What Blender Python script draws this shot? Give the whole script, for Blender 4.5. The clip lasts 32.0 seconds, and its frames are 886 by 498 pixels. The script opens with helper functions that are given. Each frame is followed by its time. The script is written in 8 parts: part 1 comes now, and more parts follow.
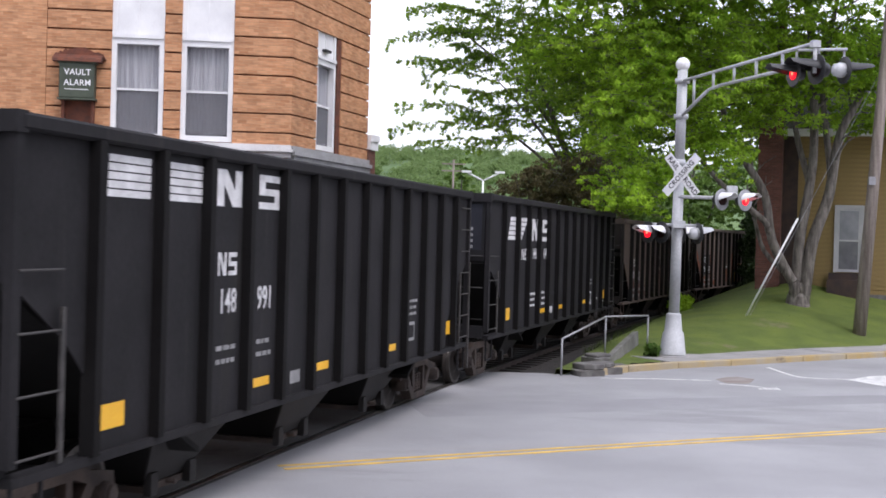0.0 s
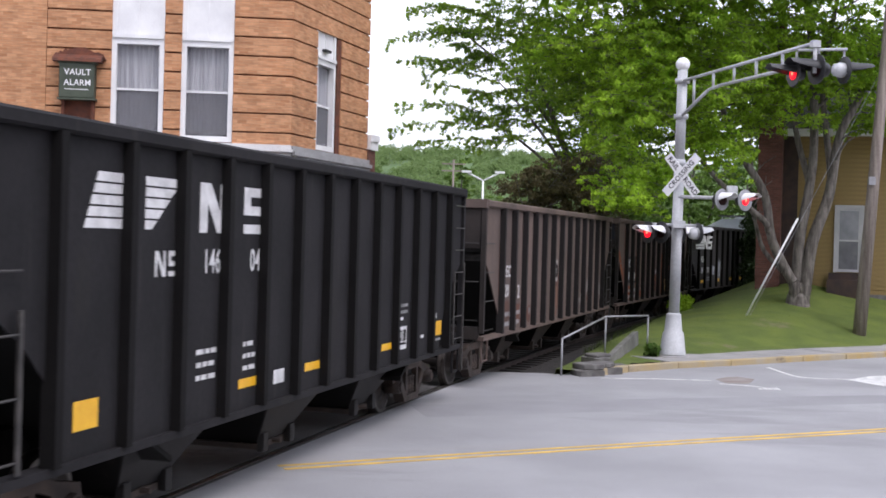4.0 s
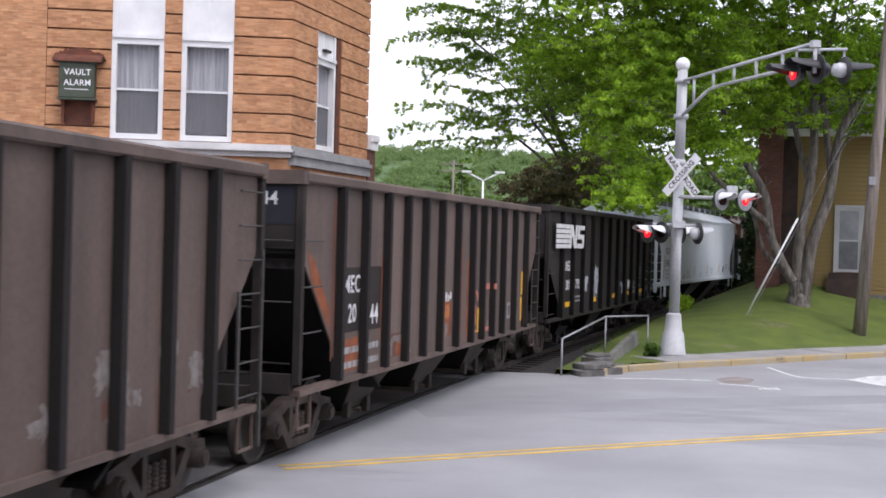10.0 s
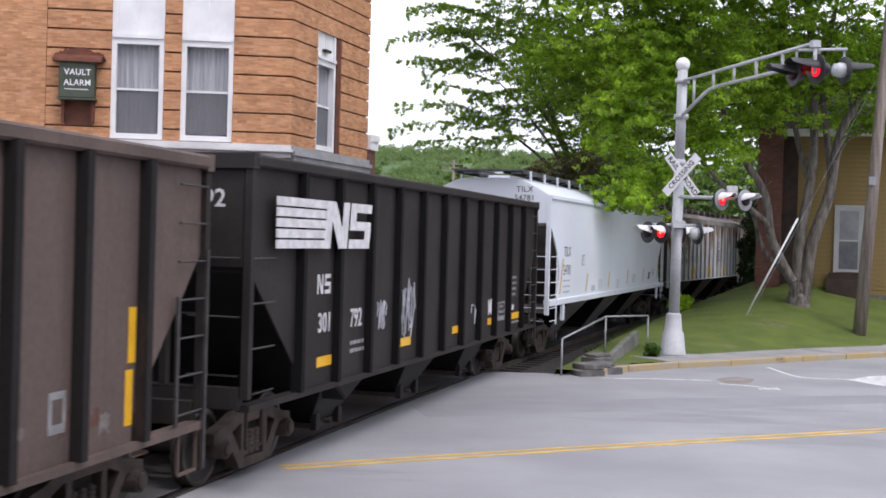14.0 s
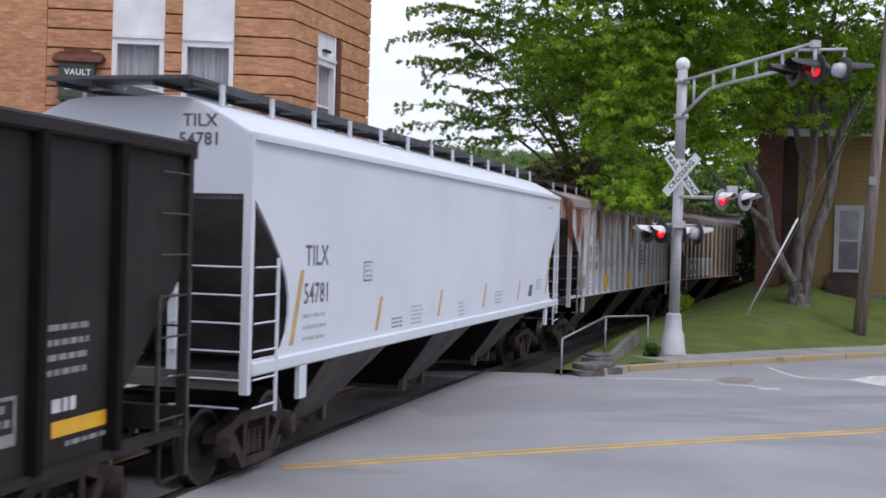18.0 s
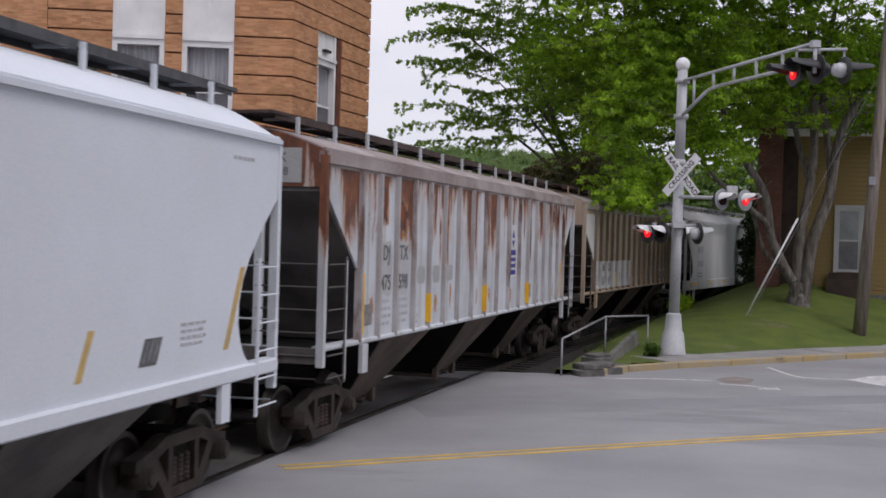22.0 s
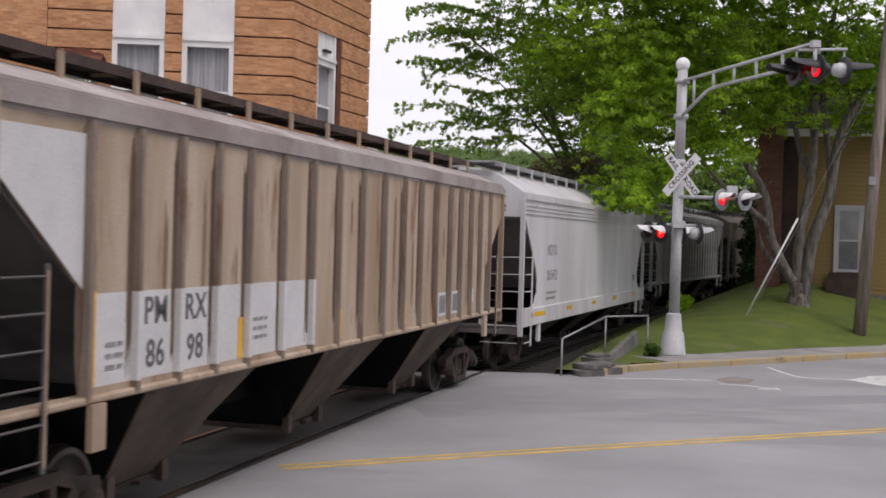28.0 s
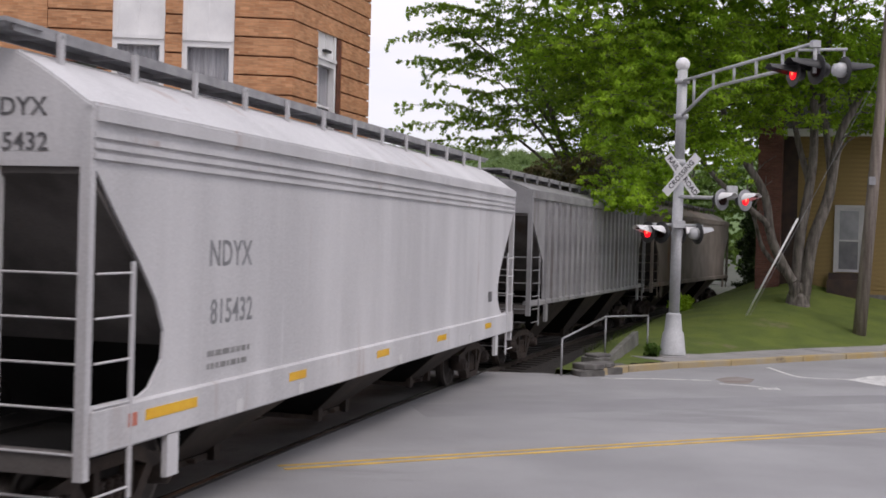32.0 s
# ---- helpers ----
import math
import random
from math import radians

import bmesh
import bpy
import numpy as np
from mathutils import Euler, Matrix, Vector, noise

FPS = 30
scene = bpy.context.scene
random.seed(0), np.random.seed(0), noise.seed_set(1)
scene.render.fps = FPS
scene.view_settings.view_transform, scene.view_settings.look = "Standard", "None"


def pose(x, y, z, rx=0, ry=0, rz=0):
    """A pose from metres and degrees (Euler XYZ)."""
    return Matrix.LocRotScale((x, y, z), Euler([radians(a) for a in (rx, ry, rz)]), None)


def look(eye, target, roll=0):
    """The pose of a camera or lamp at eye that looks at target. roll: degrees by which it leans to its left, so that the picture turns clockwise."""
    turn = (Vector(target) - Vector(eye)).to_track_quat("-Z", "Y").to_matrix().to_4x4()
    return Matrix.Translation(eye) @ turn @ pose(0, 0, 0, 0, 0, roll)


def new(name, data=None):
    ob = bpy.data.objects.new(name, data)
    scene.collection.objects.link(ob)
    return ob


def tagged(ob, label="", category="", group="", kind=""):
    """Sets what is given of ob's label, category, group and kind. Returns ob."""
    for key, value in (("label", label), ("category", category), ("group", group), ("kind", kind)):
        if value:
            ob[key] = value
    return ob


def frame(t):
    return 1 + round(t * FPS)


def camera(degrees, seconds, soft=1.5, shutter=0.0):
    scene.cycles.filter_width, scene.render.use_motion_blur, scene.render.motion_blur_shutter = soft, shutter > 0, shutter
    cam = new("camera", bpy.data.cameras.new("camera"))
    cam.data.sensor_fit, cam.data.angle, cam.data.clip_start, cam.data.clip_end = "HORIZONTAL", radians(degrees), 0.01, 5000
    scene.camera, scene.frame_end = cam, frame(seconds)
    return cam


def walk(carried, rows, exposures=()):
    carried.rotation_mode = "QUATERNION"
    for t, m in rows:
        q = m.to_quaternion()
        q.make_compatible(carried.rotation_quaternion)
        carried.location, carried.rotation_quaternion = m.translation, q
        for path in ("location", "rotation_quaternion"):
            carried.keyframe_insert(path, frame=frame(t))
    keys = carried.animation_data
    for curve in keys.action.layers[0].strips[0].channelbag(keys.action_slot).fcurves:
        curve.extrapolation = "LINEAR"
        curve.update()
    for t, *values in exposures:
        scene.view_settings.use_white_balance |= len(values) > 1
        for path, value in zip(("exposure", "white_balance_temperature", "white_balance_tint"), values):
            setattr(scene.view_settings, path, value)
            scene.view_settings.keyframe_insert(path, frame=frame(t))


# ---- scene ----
# camera on a tripod, 2.94 m above the rail heads
cam = camera(40.07, 32.0, soft=1.7, shutter=0.4)
CAM = look((0, 0, 2.937), (0, 100, 2.937 - 0.923), 1.615)
walk(cam, [(0.0, CAM), (32.0, CAM)],
     [(t, e - 0.17, k, 20) for t, e, k in ((0.0, 0.72, 6200), (12.0, 0.70, 6250), (14.0, 0.64, 6250), (16.0, 0.57, 6200), (17.0, 0.44, 6150), (18.0, 0.18, 6050), (19.0, -0.06, 6050),
                                    (20.0, -0.18, 6150), (21.5, -0.17, 6350), (23.0, -0.02, 6600), (25.0, 0.12, 6750), (29.0, 0.11, 6750), (32.0, 0.10, 6650))])

# ---- light: white haze low in the sky, thinner cloud overhead, a veiled sun high behind the camera ----
SUN_EL, SUN_AZ = 57.0, 146.0
world = bpy.data.worlds.new("overcast_sky")
scene.world = world
world.use_nodes = True
wn, wl = world.node_tree.nodes, world.node_tree.links
wn.clear()
w_out = wn.new("ShaderNodeOutputWorld")
w_bg = wn.new("ShaderNodeBackground")
w_sky = wn.new("ShaderNodeTexSky")
w_sky.sky_type, w_sky.sun_disc = "NISHITA", False
w_sky.sun_elevation, w_sky.sun_rotation = radians(SUN_EL), radians(SUN_AZ)
w_co = wn.new("ShaderNodeTexCoord")
w_map = wn.new("ShaderNodeMapping")
w_map.inputs["Scale"].default_value = (1.0, 1.0, 3.5)
w_noise = wn.new("ShaderNodeTexNoise")
w_noise.inputs["Scale"].default_value = 2.2
w_noise.inputs["Detail"].default_value = 6
w_ramp = wn.new("ShaderNodeValToRGB")
w_ramp.color_ramp.elements[0].position = 0.30
w_ramp.color_ramp.elements[0].color = (0.55, 0.55, 0.55, 1)
w_ramp.color_ramp.elements[1].position = 0.55
w_ramp.color_ramp.elements[1].color = (0.97, 0.97, 0.97, 1)
w_mix = wn.new("ShaderNodeMix")
w_mix.data_type = "RGBA"
w_mix.inputs["B"].default_value = (7.9, 8.2, 8.5, 1)
wl.new(w_co.outputs["Generated"], w_map.inputs["Vector"])
wl.new(w_map.outputs["Vector"], w_noise.inputs["Vector"])
wl.new(w_noise.outputs["Fac"], w_ramp.inputs["Fac"])
w_sep = wn.new("ShaderNodeSeparateXYZ")
wl.new(w_co.outputs["Generated"], w_sep.inputs["Vector"])
w_thin = wn.new("ShaderNodeMapRange")
w_thin.inputs["From Min"].default_value, w_thin.inputs["From Max"].default_value = 0.25, 0.8
w_thin.inputs["To Min"].default_value, w_thin.inputs["To Max"].default_value = 1.0, 0.85
wl.new(w_sep.outputs["Z"], w_thin.inputs["Value"])
w_mul = wn.new("ShaderNodeMath")
w_mul.operation = "MULTIPLY"
wl.new(w_ramp.outputs["Color"], w_mul.inputs[0])
wl.new(w_thin.outputs["Result"], w_mul.inputs[1])
wl.new(w_mul.outputs["Value"], w_mix.inputs["Factor"])
wl.new(w_sky.outputs["Color"], w_mix.inputs["A"])
w_up = wn.new("ShaderNodeMapRange")
w_up.inputs["From Min"].default_value, w_up.inputs["From Max"].default_value = 0.15, 0.75
w_up.inputs["To Min"].default_value, w_up.inputs["To Max"].default_value = 1.28, 1.65
wl.new(w_sep.outputs["Z"], w_up.inputs["Value"])
w_scale = wn.new("ShaderNodeVectorMath")
w_scale.operation = "SCALE"
wl.new(w_mix.outputs["Result"], w_scale.inputs[0])
wl.new(w_up.outputs["Result"], w_scale.inputs["Scale"])
wl.new(w_scale.outputs["Vector"], w_bg.inputs["Color"])
w_bg.inputs["Strength"].default_value = 0.1
wl.new(w_bg.outputs["Background"], w_out.inputs["Surface"])

sun_data = bpy.data.lights.new("sun", "SUN")
sun_data.energy, sun_data.angle, sun_data.color = 1.2, radians(18), (1.0, 0.96, 0.9)
sun = new("sun", sun_data)
az, el = radians(SUN_AZ), radians(SUN_EL)
sun.matrix_world = look((40 * math.sin(az) * math.cos(el), 40 * math.cos(az) * math.cos(el), 40 * math.sin(el)), (0, 0, 0))


# ---- materials ----
def nodes_of(name):
    m = bpy.data.materials.new(name)
    m.use_nodes = True
    return m, m.node_tree.nodes, m.node_tree.links, m.node_tree.nodes["Principled BSDF"]


def surface(name, light, dark, scale=3.0, rough=0.7, metal=0.0, bump=0.15, fine=40.0, stain=None, stain_at=0.6,
            stretch=(1, 1, 1), stain_scale=1.2, vary=0.0, stain_stretch=(1, 1, 0.25), spec=0.5, dust=None, dust_at=0.55):
    """Two tones blended by a broad noise, fine grain as bump, and stains or rust of their own colour."""
    m, n, l, p = nodes_of(name)
    co = n.new("ShaderNodeTexCoord")
    mp = n.new("ShaderNodeMapping")
    mp.inputs["Scale"].default_value = stretch
    l.new(co.outputs["Object"], mp.inputs["Vector"])
    broad = n.new("ShaderNodeTexNoise")
    broad.inputs["Scale"].default_value, broad.inputs["Detail"].default_value = scale, 6
    l.new(mp.outputs["Vector"], broad.inputs["Vector"])
    mix = n.new("ShaderNodeMix")
    mix.data_type = "RGBA"
    mix.inputs["A"].default_value, mix.inputs["B"].default_value = (*light, 1), (*dark, 1)
    ramp = n.new("ShaderNodeValToRGB")
    ramp.color_ramp.elements[0].position, ramp.color_ramp.elements[1].position = 0.35, 0.65
    l.new(broad.outputs["Fac"], ramp.inputs["Fac"])
    l.new(ramp.outputs["Color"], mix.inputs["Factor"])
    colour = mix.outputs["Result"]
    grain = n.new("ShaderNodeTexNoise")
    grain.inputs["Scale"].default_value, grain.inputs["Detail"].default_value = fine, 3
    l.new(co.outputs["Object"], grain.inputs["Vector"])
    g2 = n.new("ShaderNodeMix")
    g2.data_type, g2.blend_type = "RGBA", "OVERLAY"
    g2.inputs["Factor"].default_value = 0.25
    l.new(colour, g2.inputs["A"])
    l.new(grain.outputs["Fac"], g2.inputs["B"])
    colour = g2.outputs["Result"]
    if stain:
        mp2 = n.new("ShaderNodeMapping")
        mp2.inputs["Scale"].default_value = stain_stretch
        l.new(co.outputs["Object"], mp2.inputs["Vector"])
        info = n.new("ShaderNodeObjectInfo")
        comb = n.new("ShaderNodeMath")
        comb.operation = "MULTIPLY"
        comb.inputs[1].default_value = 50.0
        l.new(info.outputs["Random"], comb.inputs[0])
        st = n.new("ShaderNodeTexNoise")
        st.noise_dimensions = "4D"
        st.inputs["Scale"].default_value, st.inputs["Detail"].default_value = stain_scale, 8
        st.inputs["Roughness"].default_value = 0.65
        l.new(mp2.outputs["Vector"], st.inputs["Vector"])
        l.new(comb.outputs["Value"], st.inputs["W"])
        rs = n.new("ShaderNodeValToRGB")
        rs.color_ramp.elements[0].position, rs.color_ramp.elements[1].position = stain_at, min(0.99, stain_at + 0.1)
        l.new(st.outputs["Fac"], rs.inputs["Fac"])
        m2 = n.new("ShaderNodeMix")
        m2.data_type = "RGBA"
        m2.inputs["B"].default_value = (*stain, 1)
        l.new(rs.outputs["Color"], m2.inputs["Factor"])
        l.new(colour, m2.inputs["A"])
        colour = m2.outputs["Result"]
    if dust:
        mp3 = n.new("ShaderNodeMapping")
        mp3.inputs["Scale"].default_value = (7.0, 7.0, 0.35)
        l.new(co.outputs["Object"], mp3.inputs["Vector"])
        du = n.new("ShaderNodeTexNoise")
        du.inputs["Scale"].default_value, du.inputs["Detail"].default_value, du.inputs["Roughness"].default_value = 1.0, 7, 0.6
        l.new(mp3.outputs["Vector"], du.inputs["Vector"])
        rd = n.new("ShaderNodeMapRange")
        rd.inputs["From Min"].default_value, rd.inputs["From Max"].default_value = dust_at, dust_at + 0.25
        l.new(du.outputs["Fac"], rd.inputs["Value"])
        m3 = n.new("ShaderNodeMix")
        m3.data_type = "RGBA"
        m3.inputs["B"].default_value = (*dust, 1)
        l.new(rd.outputs["Result"], m3.inputs["Factor"])
        l.new(colour, m3.inputs["A"])
        colour = m3.outputs["Result"]
    if vary:
        info2 = n.new("ShaderNodeObjectInfo")
        hsv = n.new("ShaderNodeHueSaturation")
        mr = n.new("ShaderNodeMapRange")
        mr.inputs["To Min"].default_value, mr.inputs["To Max"].default_value = 1 - vary, 1 + vary
        l.new(info2.outputs["Random"], mr.inputs["Value"])
        l.new(mr.outputs["Result"], hsv.inputs["Value"])
        l.new(colour, hsv.inputs["Color"])
        colour = hsv.outputs["Color"]
    l.new(colour, p.inputs["Base Color"])
    p.inputs["Roughness"].default_value, p.inputs["Metallic"].default_value = rough, metal
    p.inputs["Specular IOR Level"].default_value = spec
    b = n.new("ShaderNodeBump")
    b.inputs["Strength"].default_value, b.inputs["Distance"].default_value = bump, 0.02
    l.new(grain.outputs["Fac"], b.inputs["Height"])
    l.new(b.outputs["Normal"], p.inputs["Normal"])
    return m


def brick_surface(name, a, b_, mortar, course=0.0708, length=0.21):
    m, n, l, p = nodes_of(name)
    co = n.new("ShaderNodeTexCoord")
    sep = n.new("ShaderNodeSeparateXYZ")
    com = n.new("ShaderNodeCombineXYZ")
    l.new(co.outputs["Object"], sep.inputs["Vector"])
    l.new(sep.outputs["X"], com.inputs["X"])
    l.new(sep.outputs["Z"], com.inputs["Y"])
    br = n.new("ShaderNodeTexBrick")
    br.inputs["Scale"].default_value = 1.0
    br.inputs["Brick Width"].default_value, br.inputs["Row Height"].default_value = length, course
    br.inputs["Mortar Size"].default_value = 0.005
    br.inputs["Mortar Smooth"].default_value = 0.4
    br.inputs["Color1"].default_value, br.inputs["Color2"].default_value = (*a, 1), (*b_, 1)
    br.inputs["Mortar"].default_value = (*mortar, 1)
    l.new(com.outputs["Vector"], br.inputs["Vector"])
    big = n.new("ShaderNodeTexNoise")
    big.inputs["Scale"].default_value, big.inputs["Detail"].default_value = 1.3, 7
    l.new(co.outputs["Object"], big.inputs["Vector"])
    mp = n.new("ShaderNodeMapping")
    mp.inputs["Scale"].default_value = (2.2, 2.2, 13.0)
    l.new(co.outputs["Object"], mp.inputs["Vector"])
    row = n.new("ShaderNodeTexNoise")
    row.inputs["Scale"].default_value, row.inputs["Detail"].default_value = 2.0, 2
    l.new(mp.outputs["Vector"], row.inputs["Vector"])
    mul = n.new("ShaderNodeMath")
    mul.operation = "ADD"
    l.new(big.outputs["Fac"], mul.inputs[0])
    l.new(row.outputs["Fac"], mul.inputs[1])
    mr = n.new("ShaderNodeMapRange")
    mr.inputs["From Min"].default_value, mr.inputs["From Max"].default_value = 0.65, 1.35
    mr.inputs["To Min"].default_value, mr.inputs["To Max"].default_value = 0.66, 1.22
    l.new(mul.outputs["Value"], mr.inputs["Value"])
    hsv = n.new("ShaderNodeHueSaturation")
    l.new(br.outputs["Color"], hsv.inputs["Color"])
    l.new(mr.outputs["Result"], hsv.inputs["Value"])
    l.new(hsv.outputs["Color"], p.inputs["Base Color"])
    p.inputs["Roughness"].default_value = 0.85
    bp = n.new("ShaderNodeBump")
    bp.inputs["Strength"].default_value, bp.inputs["Distance"].default_value = 0.5, 0.01
    l.new(row.outputs["Fac"], bp.inputs["Height"])
    l.new(bp.outputs["Normal"], p.inputs["Normal"])
    return m


def leaf_surface(name, a, b_, translucent=0.45):
    m, n, l, p = nodes_of(name)
    geo = n.new("ShaderNodeNewGeometry")
    mix = n.new("ShaderNodeMix")
    mix.data_type = "RGBA"
    mix.inputs["A"].default_value, mix.inputs["B"].default_value = (*a, 1), (*b_, 1)
    co = n.new("ShaderNodeTexCoord")
    patchy = n.new("ShaderNodeTexNoise")
    patchy.inputs["Scale"].default_value, patchy.inputs["Detail"].default_value = 0.9, 3
    l.new(co.outputs["Object"], patchy.inputs["Vector"])
    young = n.new("ShaderNodeMapRange")
    young.inputs["From Min"].default_value, young.inputs["From Max"].default_value = 0.36, 0.64
    l.new(patchy.outputs["Fac"], young.inputs["Value"])
    both = n.new("ShaderNodeMix")
    both.inputs["Factor"].default_value = 0.6
    l.new(geo.outputs["Random Per Island"], both.inputs["A"])
    l.new(young.outputs["Result"], both.inputs["B"])
    l.new(both.outputs["Result"], mix.inputs["Factor"])
    l.new(mix.outputs["Result"], p.inputs["Base Color"])
    p.inputs["Roughness"].default_value = 0.55
    p.inputs["Specular IOR Level"].default_value = 0.2
    tr = n.new("ShaderNodeBsdfTranslucent")
    l.new(mix.outputs["Result"], tr.inputs["Color"])
    ms = n.new("ShaderNodeMixShader")
    ms.inputs["Fac"].default_value = translucent
    l.new(p.outputs["BSDF"], ms.inputs[1])
    l.new(tr.outputs["BSDF"], ms.inputs[2])
    l.new(ms.outputs["Shader"], n["Material Output"].inputs["Surface"])
    return m


def glow(name, colour, strength):
    m, n, l, p = nodes_of(name)
    p.inputs["Base Color"].default_value = (*[c * 0.5 for c in colour], 1)
    p.inputs["Emission Color"].default_value = (*colour, 1)
    p.inputs["Emission Strength"].default_value = strength
    return m


def glass_pane(name, tint=(0.03, 0.035, 0.04)):
    m, n, l, p = nodes_of(name)
    p.inputs["Base Color"].default_value = (*tint, 1)
    p.inputs["Roughness"].default_value = 0.06
    p.inputs["Transmission Weight"].default_value = 0.0
    p.inputs["Alpha"].default_value = 0.16
    return m


M_ASPHALT = surface("asphalt", (0.31, 0.31, 0.315), (0.24, 0.24, 0.245), 0.35, 0.9, bump=0.35, fine=60, stain=(0.222, 0.222, 0.227),
                    stain_at=0.54, stain_scale=0.25, stain_stretch=(0.5, 1.6, 1))
M_CROSSING = surface("crossing_asphalt", (0.10, 0.095, 0.091), (0.058, 0.055, 0.053), 0.9, 0.9, bump=0.4, fine=50, stain=(0.05, 0.045, 0.042), stain_at=0.56, stain_scale=0.9, stain_stretch=(1, 1, 1))
M_TARDARK = surface("dark_tar", (0.045, 0.042, 0.04), (0.025, 0.024, 0.023), 2.0, 0.7)
M_GROUND = surface("dirt_ground", (0.055, 0.05, 0.04), (0.03, 0.045, 0.02), 0.3, 0.95, bump=0.4, fine=12)
M_BALLAST = surface("ballast", (0.032, 0.028, 0.025), (0.013, 0.011, 0.010), 6, 0.95, bump=0.8, fine=22)
M_LAWN = surface("lawn", (0.112, 0.150, 0.020), (0.070, 0.104, 0.014), 1.1, 0.9, bump=0.5, fine=45, stain=(0.15, 0.14, 0.07), stain_at=0.60,
                 stain_scale=0.7, stain_stretch=(1, 1, 1))
M_WALK = surface("concrete_pavement", (0.33, 0.32, 0.31), (0.25, 0.245, 0.24), 1.5, 0.9, bump=0.25, fine=50)
M_WINGWALL = surface("mossy_concrete", (0.21, 0.205, 0.19), (0.12, 0.12, 0.105), 2.5, 0.9, bump=0.5, fine=30, stain=(0.07, 0.075, 0.05), stain_at=0.55)
M_KERB = surface("kerb_granite", (0.34, 0.30, 0.22), (0.40, 0.29, 0.12), 1.6, 0.85, bump=0.3, fine=40, stain=(0.16, 0.13, 0.09), stain_at=0.6,
                 stain_stretch=(1, 1, 2))
M_ROADWHITE = surface("road_white", (0.66, 0.66, 0.64), (0.5, 0.5, 0.49), 3, 0.8, fine=60, stain=(0.36, 0.36, 0.36), stain_at=0.52, stain_scale=2.5, stain_stretch=(1, 1, 1))
M_ROADYELLOW = surface("road_yellow", (0.62, 0.40, 0.075), (0.45, 0.31, 0.10), 2, 0.8, fine=60, stain=(0.2, 0.19, 0.17), stain_at=0.62,
                       stain_stretch=(2, 2, 1))
M_RAIL = surface("rail_steel", (0.12, 0.10, 0.09), (0.07, 0.055, 0.045), 2, 0.55, 0.6, fine=30)
M_RAILTOP = surface("rail_head", (0.20, 0.19, 0.18), (0.12, 0.105, 0.095), 2, 0.35, 0.9, fine=30)
M_STONE = surface("wall_stone", (0.17, 0.165, 0.155), (0.085, 0.08, 0.075), 3, 0.9, bump=0.6, fine=20)
M_BRICK = brick_surface("tan_brick", (0.42, 0.19, 0.085), (0.56, 0.29, 0.145), (0.43, 0.25, 0.14))
M_BRICKRED = brick_surface("red_brick", (0.13, 0.050, 0.036), (0.18, 0.072, 0.05), (0.16, 0.11, 0.09))
M_BRICKROW = brick_surface("brown_brick", (0.20, 0.10, 0.06), (0.26, 0.13, 0.08), (0.2, 0.15, 0.12))
M_GROOVE = surface("groove_mortar", (0.17, 0.07, 0.033), (0.10, 0.042, 0.02), 3, 0.9)
M_WHITEPAINT = surface("white_paint", (0.78, 0.78, 0.77), (0.68, 0.68, 0.68), 2, 0.5, bump=0.05, stain=(0.5, 0.48, 0.45), stain_at=0.68)
M_SILLSTONE = surface("sill_stone", (0.62, 0.61, 0.60), (0.48, 0.47, 0.46), 1.5, 0.8, fine=30)
M_GLASS = glass_pane("window_glass")
M_CURTAIN = surface("grey_curtain", (0.80, 0.80, 0.83), (0.52, 0.52, 0.55), 14, 0.9, stretch=(1, 1, 0.03))
M_SCREEN = glass_pane("insect_screen", (0.19, 0.19, 0.205))
M_SCREEN.node_tree.nodes["Principled BSDF"].inputs["Alpha"].default_value = 0.42
M_SCREEN.node_tree.nodes["Principled BSDF"].inputs["Roughness"].default_value = 0.7
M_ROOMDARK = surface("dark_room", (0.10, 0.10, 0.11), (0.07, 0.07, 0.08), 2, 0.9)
M_SIGNGREEN = surface("sign_green", (0.062, 0.078, 0.05), (0.038, 0.048, 0.032), 3, 0.6, stain=(0.18, 0.15, 0.11), stain_at=0.66)
M_RUST = surface("rusty_iron", (0.16, 0.05, 0.025), (0.09, 0.035, 0.022), 6, 0.85, bump=0.4)
M_SIGNWHITE = surface("sign_white", (0.8, 0.8, 0.8), (0.72, 0.72, 0.72), 4, 0.6)
M_SIGNBLACK = surface("sign_black", (0.02, 0.02, 0.02), (0.03, 0.03, 0.03), 4, 0.6)
M_ALU = surface("mast_aluminium", (0.50, 0.51, 0.52), (0.40, 0.41, 0.42), 2, 0.6, 0.1, bump=0.08, fine=25, stain=(0.30, 0.30, 0.30), stain_at=0.6)
M_BLACKSTEEL = surface("signal_black", (0.018, 0.018, 0.02), (0.03, 0.03, 0.03), 5, 0.45)
M_REDLIT = glow("lit_red_lens", (1.0, 0.008, 0.018), 1.3)
M_REDCORE = glow("lit_red_core", (1.0, 0.16, 0.08), 2.2)
M_REDGLASS = surface("red_lens", (0.022, 0.004, 0.004), (0.014, 0.003, 0.003), 8, 0.35, fine=80, spec=0.2)
M_GALV = surface("galvanised_pipe", (0.36, 0.37, 0.38), (0.26, 0.26, 0.27), 4, 0.5, 0.5)
M_POLE = surface("weathered_pole", (0.30, 0.255, 0.225), (0.17, 0.14, 0.12), 3, 0.9, bump=0.6, fine=20, stretch=(4, 4, 0.3))
M_BARK = surface("maple_bark", (0.19, 0.17, 0.15), (0.065, 0.056, 0.048), 4, 0.95, bump=1.0, fine=12, stretch=(2.5, 2.5, 0.45), stain=(0.27, 0.255, 0.235), stain_at=0.6, stain_scale=2.2)
